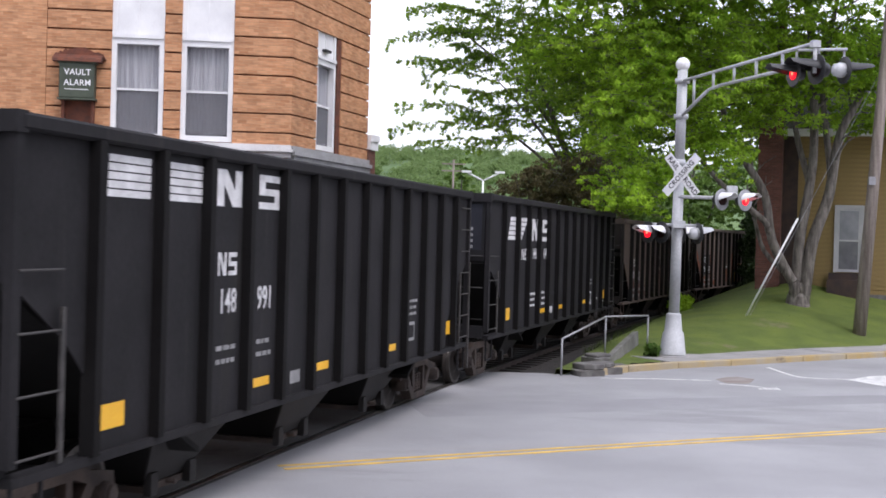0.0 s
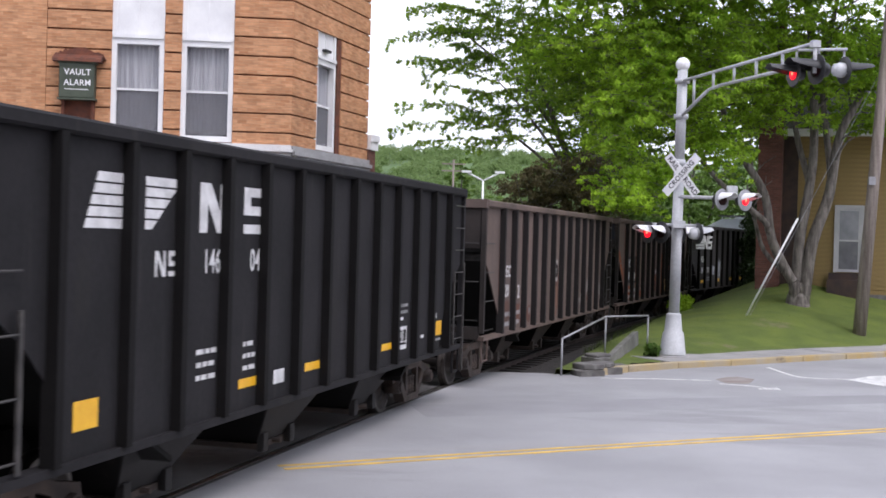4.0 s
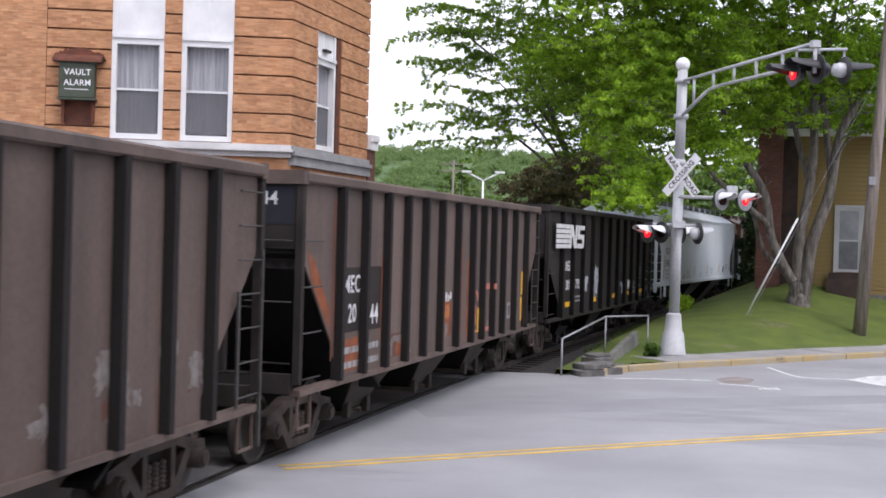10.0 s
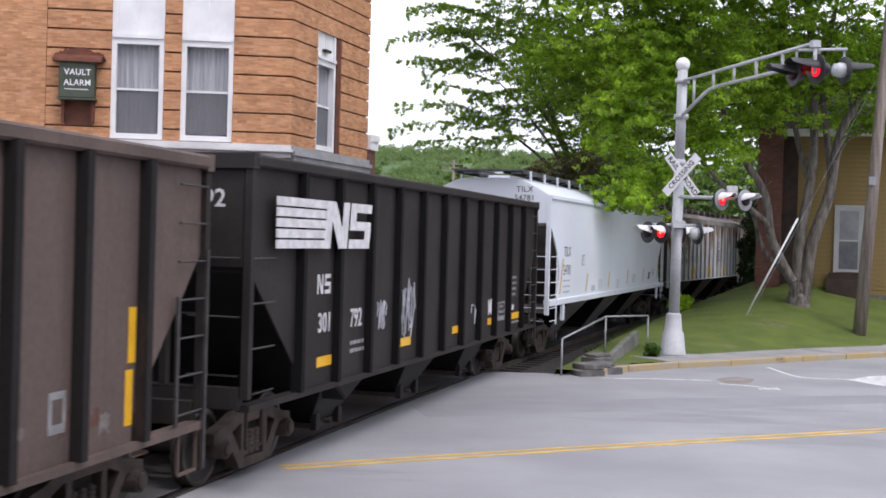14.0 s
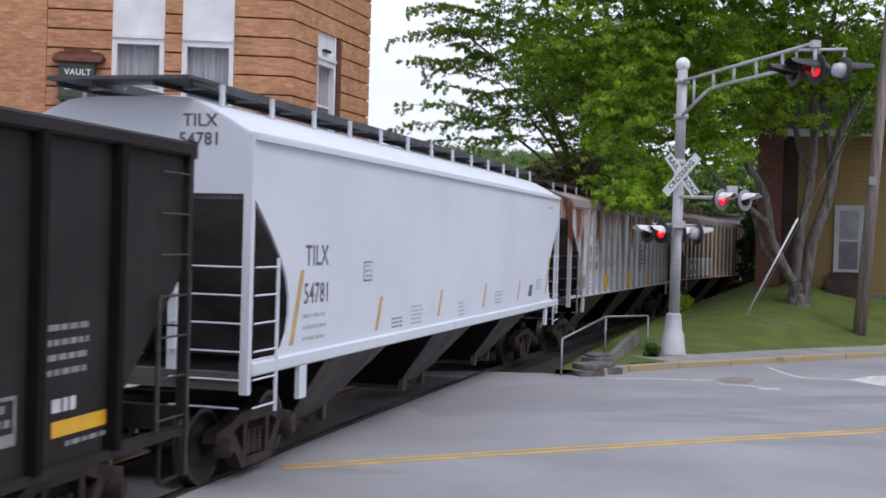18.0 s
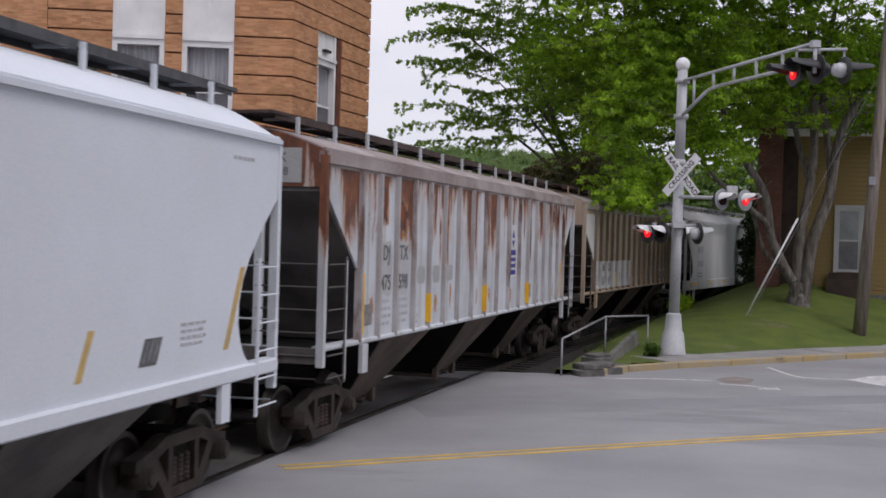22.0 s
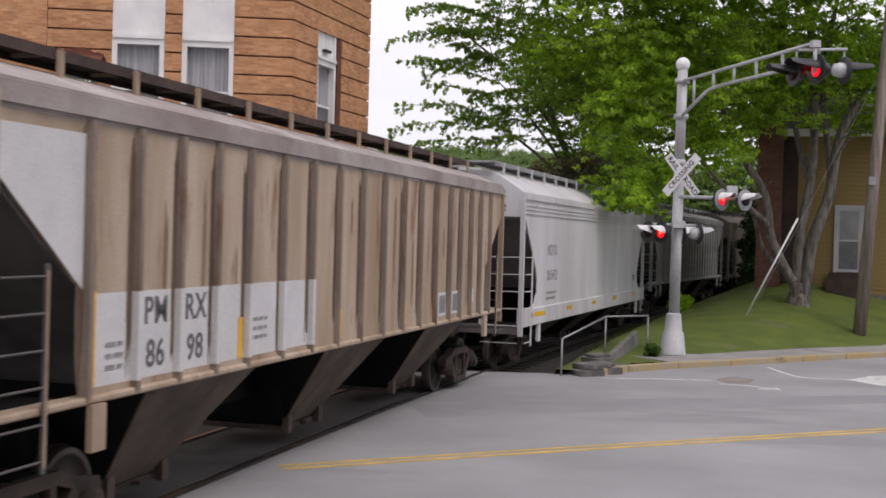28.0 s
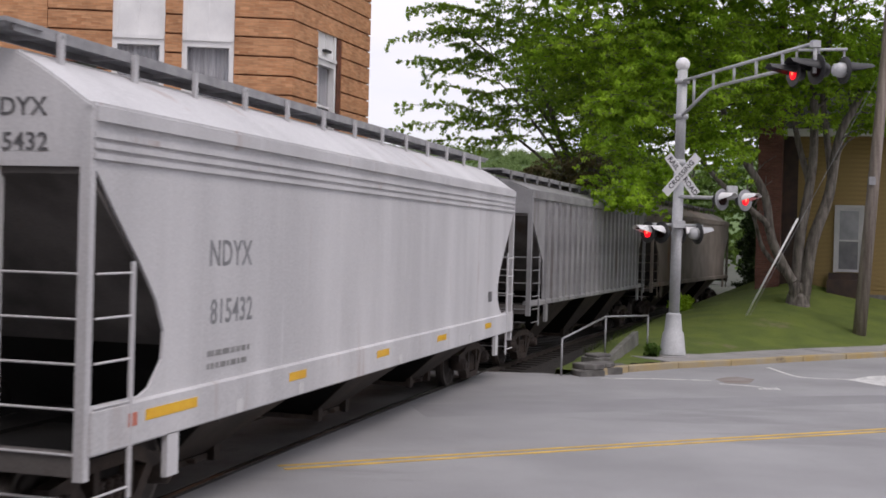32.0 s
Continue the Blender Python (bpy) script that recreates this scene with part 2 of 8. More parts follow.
M_LEAF = leaf_surface("maple_leaf", (0.135, 0.265, 0.017), (0.46, 0.68, 0.055), 0.55)
M_LEAFDARK = leaf_surface("dark_leaf", (0.055, 0.12, 0.022), (0.18, 0.28, 0.05), 0.4)
M_LEAFMID = leaf_surface("green_leaf", (0.09, 0.18, 0.02), (0.32, 0.48, 0.045), 0.5)
M_LEAFPURPLE = leaf_surface("bronze_leaf", (0.075, 0.075, 0.03), (0.18, 0.145, 0.07), 0.35)
M_LEAFGAP = leaf_surface("dark_gap_leaf", (0.018, 0.035, 0.012), (0.035, 0.06, 0.018), 0.15)
M_LEAFFAR = leaf_surface("far_leaf", (0.17, 0.25, 0.095), (0.23, 0.32, 0.12), 0.65)
M_HILL = surface("hill_woods", (0.11, 0.17, 0.06), (0.08, 0.135, 0.05), 0.05, 0.95, fine=0.25, bump=0.3)
M_YELLOW = surface("yellow_siding", (0.28, 0.195, 0.068), (0.22, 0.15, 0.05), 1.5, 0.7, stretch=(0.4, 0.4, 4))
M_STEPWOOD = surface("brown_step", (0.06, 0.036, 0.026), (0.03, 0.02, 0.018), 3, 0.8)
M_ROOF = surface("roof_shingle", (0.11, 0.105, 0.10), (0.07, 0.07, 0.07), 4, 0.9, fine=30)
M_DOORWHITE = surface("door_white", (0.48, 0.48, 0.47), (0.40, 0.40, 0.40), 2, 0.5)
M_DOORPANE = surface("pale_door_glass", (0.30, 0.31, 0.32), (0.22, 0.23, 0.24), 3, 0.15)
M_DOORPANEDIM = surface("dim_door_glass", (0.17, 0.175, 0.18), (0.12, 0.125, 0.13), 3, 0.15)
# shade of the black cars' rib sides is put into this deeper black
M_RIBBLACKSHADE = surface("shaded_black_rib", (0.009, 0.0085, 0.0085), (0.006, 0.0055, 0.0055), 2, 0.8, bump=0.1, spec=0.15, stain=(0.02, 0.018, 0.017), stain_at=0.66)
M_CARBLACK = surface("car_black_paint", (0.021, 0.020, 0.0215), (0.015, 0.0145, 0.0155), 1.2, 0.75, bump=0.12, fine=18, stain=(0.022, 0.021, 0.020),
                     stain_at=0.58, spec=0.15, dust=(0.04, 0.038, 0.036), dust_at=0.60)
M_CARBLACK2 = surface("car_charcoal_paint", (0.033, 0.029, 0.0275), (0.023, 0.020, 0.019), 1.2, 0.6, bump=0.12, fine=18, stain=(0.028, 0.026, 0.024),
                      stain_at=0.57, spec=0.15, dust=(0.048, 0.043, 0.04), dust_at=0.60)
M_CARBROWN = surface("car_brown_paint", (0.128, 0.089, 0.073), (0.072, 0.050, 0.041), 1.0, 0.75, bump=0.18, fine=16, stain=(0.13, 0.058, 0.034),
                     stain_at=0.66, stain_scale=0.9, stain_stretch=(1, 1, 0.35), stretch=(0.9, 1, 0.2), dust=(0.045, 0.037, 0.034), dust_at=0.58)
# rib-side shade put into a near-black brown, with brown stains over it
M_RIBBROWNSHADE = surface("shaded_brown_rib", (0.022, 0.019, 0.018), (0.012, 0.011, 0.011), 1.6, 0.8, bump=0.2, fine=16, stain=(0.055, 0.036, 0.028), stain_at=0.63, stretch=(1, 1, 0.3), spec=0.2)
M_SLEEPER = surface("creosoted_sleeper", (0.024, 0.019, 0.016), (0.012, 0.010, 0.009), 3, 0.95, bump=0.5, fine=20)
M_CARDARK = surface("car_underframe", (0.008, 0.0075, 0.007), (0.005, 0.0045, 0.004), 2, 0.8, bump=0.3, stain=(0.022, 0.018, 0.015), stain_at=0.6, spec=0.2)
M_TRUCKIRON = surface("truck_cast_iron", (0.062, 0.044, 0.034), (0.025, 0.018, 0.015), 4, 0.8, bump=0.4)
M_WHEEL = surface("wheel_steel", (0.04, 0.032, 0.027), (0.022, 0.018, 0.016), 4, 0.55, 0.5)
M_WHEELRIM = surface("wheel_rim_worn", (0.12, 0.11, 0.10), (0.06, 0.052, 0.047), 4, 0.35, 0.8)
M_CARWHITE = surface("car_white_paint", (0.68, 0.72, 0.77), (0.62, 0.66, 0.70), 0.5, 0.75, bump=0.04, stain=(0.54, 0.55, 0.57), stain_at=0.64, stain_stretch=(0.6, 1, 0.2), spec=0.2)
M_REFLECTFADE = surface("faded_reflector", (0.60, 0.40, 0.12), (0.45, 0.33, 0.14), 6, 0.6)
M_SLOPE = surface("dark_grey_slope_sheet", (0.12, 0.11, 0.105), (0.06, 0.055, 0.052), 1.5, 0.85, bump=0.2, stain=(0.07, 0.045, 0.032), stain_at=0.6)
M_CARGREY = surface("car_grey_paint", (0.60, 0.60, 0.61), (0.49, 0.49, 0.50), 0.7, 0.75, spec=0.2, bump=0.08, stain=(0.42, 0.36, 0.345), stain_at=0.6,
                    stain_stretch=(1.5, 1, 0.15), stretch=(1.6, 1, 0.25), dust=(0.66, 0.66, 0.67), dust_at=0.6)


def rusting_paint(name, light, dark, rust_a, rust_b, z_top, z_low):
    """Pale paint on which rust runs down from the eaves in ragged streaks; old rust spots lower down."""
    m, n, l, p = nodes_of(name)
    co = n.new("ShaderNodeTexCoord")

    def tex(scale, stretch, detail, rough=0.6):
        mp = n.new("ShaderNodeMapping")
        mp.inputs["Scale"].default_value = stretch
        l.new(co.outputs["Object"], mp.inputs["Vector"])
        t = n.new("ShaderNodeTexNoise")
        t.inputs["Scale"].default_value, t.inputs["Detail"].default_value, t.inputs["Roughness"].default_value = scale, detail, rough
        l.new(mp.outputs["Vector"], t.inputs["Vector"])
        return t.outputs["Fac"]

    def ramp(v, a, b):
        r = n.new("ShaderNodeMapRange")
        r.inputs["From Min"].default_value, r.inputs["From Max"].default_value = a, b
        l.new(v, r.inputs["Value"])
        return r.outputs["Result"]

    def maths(op, a, b):
        k = n.new("ShaderNodeMath")
        k.operation = op
        for i_, v in enumerate((a, b)):
            if isinstance(v, float):
                k.inputs[i_].default_value = v
            else:
                l.new(v, k.inputs[i_])
        return k.outputs["Value"]

    def mixed(f, a, b):
        k = n.new("ShaderNodeMix")
        k.data_type = "RGBA"
        l.new(f, k.inputs["Factor"])
        for slot, v in (("A", a), ("B", b)):
            if isinstance(v, tuple):
                k.inputs[slot].default_value = (*v, 1)
            else:
                l.new(v, k.inputs[slot])
        return k.outputs["Result"]

    sep = n.new("ShaderNodeSeparateXYZ")
    l.new(co.outputs["Object"], sep.inputs["Vector"])
    height = ramp(sep.outputs["Z"], z_low, z_top)
    base = mixed(ramp(tex(0.9, (1, 1, 1), 7), 0.35, 0.65), light, dark)
    runs = tex(1.0, (2.3, 2.3, 0.36), 10, 0.66)
    patches = maths("MULTIPLY", maths("SUBTRACT", tex(1.0, (1.25, 1.25, 0.5), 3), 0.5), 0.42)
    source = maths("ADD", maths("ADD", runs, patches), maths("MULTIPLY", height, 0.27))
    streak = ramp(source, 0.705, 0.75)
    halo = ramp(source, 0.64, 0.735)
    spots = ramp(tex(1.7, (1, 1, 0.7), 8, 0.7), 0.645, 0.70)
    rust = mixed(ramp(tex(6.0, (1, 1, 0.5), 5), 0.35, 0.65), rust_a, rust_b)
    grime = ramp(tex(1.0, (5.0, 5.0, 0.25), 5), 0.5, 0.85)
    col = mixed(grime, base, (dark[0] * 0.62, dark[1] * 0.56, dark[2] * 0.48))
    col = mixed(maths("MULTIPLY", halo, 0.8), col, (min(0.4, rust_a[0] * 1.6 + 0.05), rust_a[1] * 2.4 + 0.02, rust_a[2] * 2.6 + 0.02))
    col = mixed(maths("MAXIMUM", streak, spots), col, rust)
    l.new(col, p.inputs["Base Color"])
    p.inputs["Roughness"].default_value = 0.7
    b = n.new("ShaderNodeBump")
    b.inputs["Strength"].default_value, b.inputs["Distance"].default_value = 0.25, 0.01
    l.new(runs, b.inputs["Height"])
    l.new(b.outputs["Normal"], p.inputs["Normal"])
    return m


M_CARRUSTY = rusting_paint("car_rusty_white", (0.60, 0.64, 0.68), (0.46, 0.48, 0.50), (0.22, 0.075, 0.03), (0.085, 0.032, 0.02), 3.9, 2.1)
M_CARTAN = surface("car_dirty_tan", (0.47, 0.375, 0.29), (0.32, 0.235, 0.16), 1.0, 0.75, bump=0.05, fine=45, stain=(0.20, 0.105, 0.052), stain_at=0.575, stain_scale=1.2,
                   stain_stretch=(1.9, 1, 0.4), stretch=(1.7, 1.7, 0.25))
M_STREAKTAN = surface("brown_grime_streak", (0.24, 0.165, 0.105), (0.17, 0.11, 0.07), 4, 0.85, stretch=(1, 1, 0.3))
M_RIBSIDEGRIME = surface("grime_and_rib_shade", (0.15, 0.098, 0.066), (0.09, 0.06, 0.042), 3, 0.85, stretch=(1, 1, 0.3))
M_RUSTHALO = surface("orange_rust_bloom", (0.46, 0.25, 0.12), (0.36, 0.17, 0.075), 5, 0.85, stretch=(1, 1, 0.4))
M_CARSILVER = surface("car_weathered_grey", (0.30, 0.30, 0.305), (0.20, 0.20, 0.205), 1.5, 0.6, bump=0.1, stain=(0.14, 0.12, 0.11), stain_at=0.58,
                      stain_stretch=(2, 2, 0.2))
M_CARBROWNGREY = surface("car_brown_grey", (0.25, 0.21, 0.18), (0.17, 0.14, 0.12), 1.2, 0.7, bump=0.15, stain=(0.22, 0.1, 0.05), stain_at=0.6)
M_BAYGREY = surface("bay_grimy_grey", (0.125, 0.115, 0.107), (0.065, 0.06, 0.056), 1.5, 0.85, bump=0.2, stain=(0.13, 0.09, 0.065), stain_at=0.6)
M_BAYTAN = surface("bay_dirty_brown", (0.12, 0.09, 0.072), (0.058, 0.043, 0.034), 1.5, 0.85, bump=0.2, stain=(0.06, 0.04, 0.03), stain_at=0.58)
# shade under the cars is put into this bay brown
M_BAYSHADE = surface("bay_shaded_brown", (0.05, 0.037, 0.029), (0.025, 0.019, 0.015), 1.5, 0.85, bump=0.2)
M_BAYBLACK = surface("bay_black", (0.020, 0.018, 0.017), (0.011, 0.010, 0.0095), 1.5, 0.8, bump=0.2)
M_LEDGE = surface("grey_ledge_stone", (0.33, 0.33, 0.33), (0.24, 0.24, 0.24), 2.0, 0.85, fine=30)
M_PATCH = surface("fresh_paint_patch", (0.62, 0.62, 0.62), (0.55, 0.55, 0.55), 2, 0.6)
M_PATCHPALE = surface("pale_grey_patch", (0.47, 0.48, 0.48), (0.40, 0.41, 0.41), 2, 0.6)
M_PATCHGREY = surface("grey_paint_patch", (0.38, 0.39, 0.38), (0.33, 0.34, 0.33), 2, 0.6)
M_MARK = surface("stencil_white", (0.70, 0.70, 0.70), (0.5, 0.5, 0.5), 6, 0.6)
M_MARKDIM = surface("faded_stencil", (0.30, 0.30, 0.30), (0.2, 0.2, 0.2), 6, 0.6)
M_MARKDARK = surface("stencil_black", (0.07, 0.07, 0.075), (0.14, 0.14, 0.145), 6, 0.6)
M_REFLECT = surface("reflector_yellow", (0.85, 0.48, 0.02), (0.75, 0.40, 0.02), 4, 0.35)
M_BLUEPAINT = surface("blue_panel", (0.05, 0.05, 0.28), (0.04, 0.04, 0.22), 3, 0.5)
M_RIBRUST = surface("rusty_rib", (0.50, 0.50, 0.51), (0.26, 0.22, 0.20), 1.8, 0.8, bump=0.2, stain=(0.13, 0.05, 0.028), stain_at=0.53, stain_scale=1.6, stretch=(1, 1, 0.35))
M_RIBTAN = surface("grimy_tan_rib", (0.30, 0.245, 0.20), (0.15, 0.115, 0.09), 1.8, 0.8, bump=0.2, stain=(0.14, 0.08, 0.05), stain_at=0.56, stain_scale=1.6, stretch=(1, 1, 0.35))
M_ROOFGRIME = surface("grimy_pale_roof", (0.40, 0.36, 0.345), (0.24, 0.19, 0.18), 1.0, 0.75, bump=0.1, stain=(0.14, 0.08, 0.06), stain_at=0.58, stain_stretch=(0.6, 1, 1))
M_PATCHROAD = surface("asphalt_patch", (0.255, 0.255, 0.262), (0.215, 0.215, 0.222), 0.6, 0.9, bump=0.35, fine=60)
M_DRAIN = surface("drain_stain", (0.26, 0.235, 0.22), (0.19, 0.155, 0.135), 2.5, 0.9)
M_GRAB = surface("worn_grab_iron", (0.062, 0.057, 0.053), (0.026, 0.024, 0.023), 6, 0.6, 0.2)
M_BROWNBLACK = surface("brown_black_paint", (0.040, 0.034, 0.031), (0.024, 0.021, 0.020), 1.3, 0.85, bump=0.2, stain=(0.05, 0.032, 0.024), stain_at=0.62, spec=0.15)
M_RUSTPAINT = surface("rust_patch", (0.26, 0.075, 0.025), (0.16, 0.05, 0.02), 4, 0.9, bump=0.3)
M_EMBLEMFADE = surface("worn_emblem_white", (0.46, 0.45, 0.43), (0.24, 0.21, 0.19), 7, 0.8)
M_RUSTFADE = surface("faded_rust", (0.21, 0.105, 0.062), (0.13, 0.075, 0.055), 3, 0.9, bump=0.2, stretch=(1, 1, 0.4))
M_NIGHTBLUE = surface("blue_black_paint", (0.026, 0.028, 0.036), (0.018, 0.019, 0.025), 2, 0.7, spec=0.2)
M_RUSTDARK = surface("dark_rust", (0.13, 0.052, 0.032), (0.07, 0.036, 0.028), 3, 0.9, bump=0.3, stretch=(1, 1, 0.4))
M_RUSTBRIGHT = surface("orange_rust", (0.42, 0.15, 0.035), (0.30, 0.09, 0.025), 6, 0.9, bump=0.3)
M_SCRAPE = surface("scraped_grey_paint", (0.20, 0.18, 0.168), (0.12, 0.10, 0.09), 9, 0.8)
M_SPRAYPALE = surface("pale_spray", (0.42, 0.44, 0.48), (0.26, 0.27, 0.30), 5, 0.7)
M_STENCILDARK = surface("grey_stencil", (0.15, 0.155, 0.165), (0.25, 0.255, 0.265), 9, 0.6)
M_STENCILPALE = surface("worn_grey_stencil", (0.36, 0.37, 0.385), (0.46, 0.47, 0.49), 9, 0.6)
M_SALMON = surface("salmon_spray", (0.55, 0.18, 0.12), (0.42, 0.14, 0.1), 5, 0.7)
M_WALKWAY = surface("running_board_steel", (0.10, 0.10, 0.105), (0.06, 0.06, 0.065), 5, 0.6, 0.3)
M_WALKRUST = surface("rusty_running_board", (0.075, 0.048, 0.04), (0.04, 0.026, 0.022), 5, 0.8, 0.1)
M_WALKGREY = surface("running_board_grey", (0.36, 0.36, 0.37), (0.26, 0.26, 0.27), 5, 0.6, 0.2)


# ---- mesh helpers ----
def box(bm, x0, x1, y0, y1, z0, z1):
    v = [bm.verts.new((x, y, z)) for x in (x0, x1) for y in (y0, y1) for z in (z0, z1)]
    for f in ((0, 1, 3, 2), (4, 6, 7, 5), (0, 4, 5, 1), (2, 3, 7, 6), (0, 2, 6, 4), (1, 5, 7, 3)):
        bm.faces.new([v[i] for i in f])


def prism(bm, poly, a, b, axis="y"):
    """A polygon drawn in the plane across the axis and drawn out from a to b."""
    def at(p, k):
        return {"y": (p[0], k, p[1]), "x": (k, p[0], p[1]), "z": (p[0], p[1], k)}[axis]
    lo = [bm.verts.new(at(p, a)) for p in poly]
    hi = [bm.verts.new(at(p, b)) for p in poly]
    k = len(poly)
    bm.faces.new(lo)
    bm.faces.new(hi[::-1])
    for i in range(k):
        bm.faces.new((lo[i], hi[i], hi[(i + 1) % k], lo[(i + 1) % k]))


def tube(bm, p, q, r0, r1=None, n=8, caps=True):
    p, q = Vector(p), Vector(q)
    r1 = r0 if r1 is None else r1
    turn = (q - p).to_track_quat("Z", "Y").to_matrix()
    ring = [[bm.verts.new(c + turn @ Vector((r * math.cos(2 * math.pi * i / n), r * math.sin(2 * math.pi * i / n), 0))) for i in range(n)]
            for c, r in ((p, r0), (q, r1))]
    for i in range(n):
        f = bm.faces.new((ring[0][i], ring[0][(i + 1) % n], ring[1][(i + 1) % n], ring[1][i]))
        f.smooth = n > 6
    if caps:
        bm.faces.new(ring[0][::-1])
        bm.faces.new(ring[1])


def lathe(bm, profile, n=20, axis="z"):
    """Rings of (radius, height) turned about the axis."""
    rings = []
    for r, h in profile:
        ring = []
        for i in range(n):
            c, s = r * math.cos(2 * math.pi * i / n), r * math.sin(2 * math.pi * i / n)
            ring.append(bm.verts.new({"z": (c, s, h), "y": (c, h, s), "x": (h, c, s)}[axis]))
        rings.append(ring)
    for a, b in zip(rings, rings[1:]):
        for i in range(n):
            f = bm.faces.new((a[i], a[(i + 1) % n], b[(i + 1) % n], b[i]))
            f.smooth = True
    bm.faces.new(rings[0][::-1])
    bm.faces.new(rings[-1])


def mesh_of(name, bm, material):
    bmesh.ops.recalc_face_normals(bm, faces=bm.faces)
    me = bpy.data.meshes.new(name)
    bm.to_mesh(me)
    bm.free()
    me.materials.append(material)
    return me


def part(name, bm, material, parent=None, label="", m=None):
    ob = new(name, bm if isinstance(bm, bpy.types.Mesh) else mesh_of(name, bm, material))
    if parent:
        ob.parent = parent
    if m is not None:
        ob.matrix_basis = m
    return tagged(ob, label)


def made(fn, *args):
    bm = bmesh.new()
    fn(bm, *args)
    return bm


def boxes(*lists):
    bm = bmesh.new()
    for b in lists:
        box(bm, *b)
    return bm


def thing(name, label, category, group="", kind="", m=None):
    ob = new(name)
    ob.empty_display_size = 0.2
    if m is not None:
        ob.matrix_basis = m
    return tagged(ob, label, category, group, kind)


def lettering(name, text, size, material, parent, m, squeeze=1.0, label=""):
    """Raised paint in the built-in font, as a mesh; m puts its centre."""
    cu = bpy.data.curves.new("lettering", "FONT")
    cu.body, cu.size, cu.extrude = text, size, 0.003
    cu.align_x, cu.align_y = "CENTER", "CENTER"
    cu.resolution_u = 3
    cu.space_character = 1.05
    cu.offset = 0.012 * size
    tmp = new("lettering", cu)
    me = bpy.data.meshes.new_from_object(tmp.evaluated_get(bpy.context.evaluated_depsgraph_get()))
    bpy.data.objects.remove(tmp)
    me.materials.clear()
    me.materials.append(material)
    me.transform(Matrix.Diagonal((squeeze, 1, 1, 1)))
    return part(name, me, material, parent, label, m)


# ---- the line of the track: distance from abeam of the camera, place and heading ----
STEP = 0.25
_x, _y, LINE = -7.005, 0.0, []
for _i in range(-160, 0):
    LINE.append((-7.005 + _i * STEP * math.sin(0.22318), _i * STEP * math.cos(0.22318), 0.22318))
for _i in range(0, 1000):
    _s = _i * STEP
    _h = 0.22318 + 0.00278 * _s + 0.00343 * max(0.0, min(_s, 170.0) - 52.82)
    LINE.append((_x, _y, _h))
    _x += STEP * math.sin(_h + 0.5 * STEP * 0.003)
    _y += STEP * math.cos(_h + 0.5 * STEP * 0.003)


def line_at(s):
    k = (s / STEP) + 160
    i = max(0, min(len(LINE) - 2, int(math.floor(k))))
    f = k - i
    a, b = LINE[i], LINE[i + 1]
    return tuple(a[j] + f * (b[j] - a[j]) for j in range(3))


def beside(s, off, z=0.0):
    """A point off metres to the camera's side of the track's middle."""
    x, y, h = line_at(s)
    return (x + off * math.cos(h), y - off * math.sin(h), z)


def gone(t):
    """How far the train has come after t seconds."""
    return 3.97 * t + 0.0063 * t * t


# ---- ground, road, track ----
def slab(name, outline, z0, z1, material, label, kind="structure", category=""):
    return tagged(part(name, made(prism, outline, z0, z1, "z"), material), label, category, "", kind)


KERB = [(3.55, 26.7), (4.3, 27.6), (5.66, 28.75), (7.15, 29.75), (9.4, 31.4), (12.3, 33.4), (16.5, 36.2), (24, 40.8), (40, 49), (70, 62)]


def offset_line(pts, d):
    out = []
    for i, p in enumerate(pts):
        a, b = pts[max(0, i - 1)], pts[min(len(pts) - 1, i + 1)]
        t = Vector((b[0] - a[0], b[1] - a[1])).normalized()
        out.append((p[0] - t.y * d, p[1] + t.x * d))
    return out


def ribbon(name, pts, d0, d1, z0, z1, material, label, kind="structure"):
    a, b = offset_line(pts, d0), offset_line(pts, d1)
    bm = bmesh.new()
    for i in range(len(pts) - 1):
        prism(bm, [a[i], a[i + 1], b[i + 1], b[i]], z0, z1, "z")
    bmesh.ops.remove_doubles(bm, verts=bm.verts, dist=0.0005)
    return tagged(part(name, bm, material), label, "", "", kind)


def kerb_side(x, y):
    """Distance behind the kerb line."""
    best, val = 1e9, 0
    for (ax, ay), (bx, by) in zip(KERB, KERB[1:]):
        dx, dy = bx - ax, by - ay
        k = max(0, min(1, ((x - ax) * dx + (y - ay) * dy) / (dx * dx + dy * dy)))
        px, py = ax + k * dx, ay + k * dy
        d = math.hypot(x - px, y - py)
        if d < best:
            best, val = d, math.copysign(d, dx * (y - ay) - dy * (x - ax))
    return val


def track_side(x, y):
    """Distance from the track's middle towards the lawn."""
    best, val = 1e9, 0
    for i in range(160, 640, 4):
        a = LINE[i]
        d = (x - a[0]) ** 2 + (y - a[1]) ** 2
        if d < best:
            best, val = d, (x - a[0]) * math.cos(a[2]) - (y - a[1]) * math.sin(a[2])
    return val


def lawn_height(x, y):
    d, e = kerb_side(x, y), track_side(x, y)
    rise = min(0.238 * max(0.0, d - 1.9), 2.3)
    return 0.16 + rise * max(0.10, min(1.0, (e - 1.5) / 5.0))


tagged(part("ground", boxes((-900, 1200, -300, 1900, -0.6, -0.16)), M_GROUND), "dark earth ground reaching the horizon", "", "", "structure")
slab("road", [(-70, -40), (90, -40), (90, 70.4), (70, 62), (40, 49), (24, 40.8), (16.5, 36.2), (12.3, 33.4), (9.4, 31.4), (7.15, 29.75), (5.66, 28.75),
              (4.3, 27.6), (3.55, 26.7), (2.3, 26.9), (0.2, 26.9), (-3.2, 24.9), (-70, 20)], -0.3, 0.0, M_ASPHALT,
     "worn grey asphalt road at the level crossing")


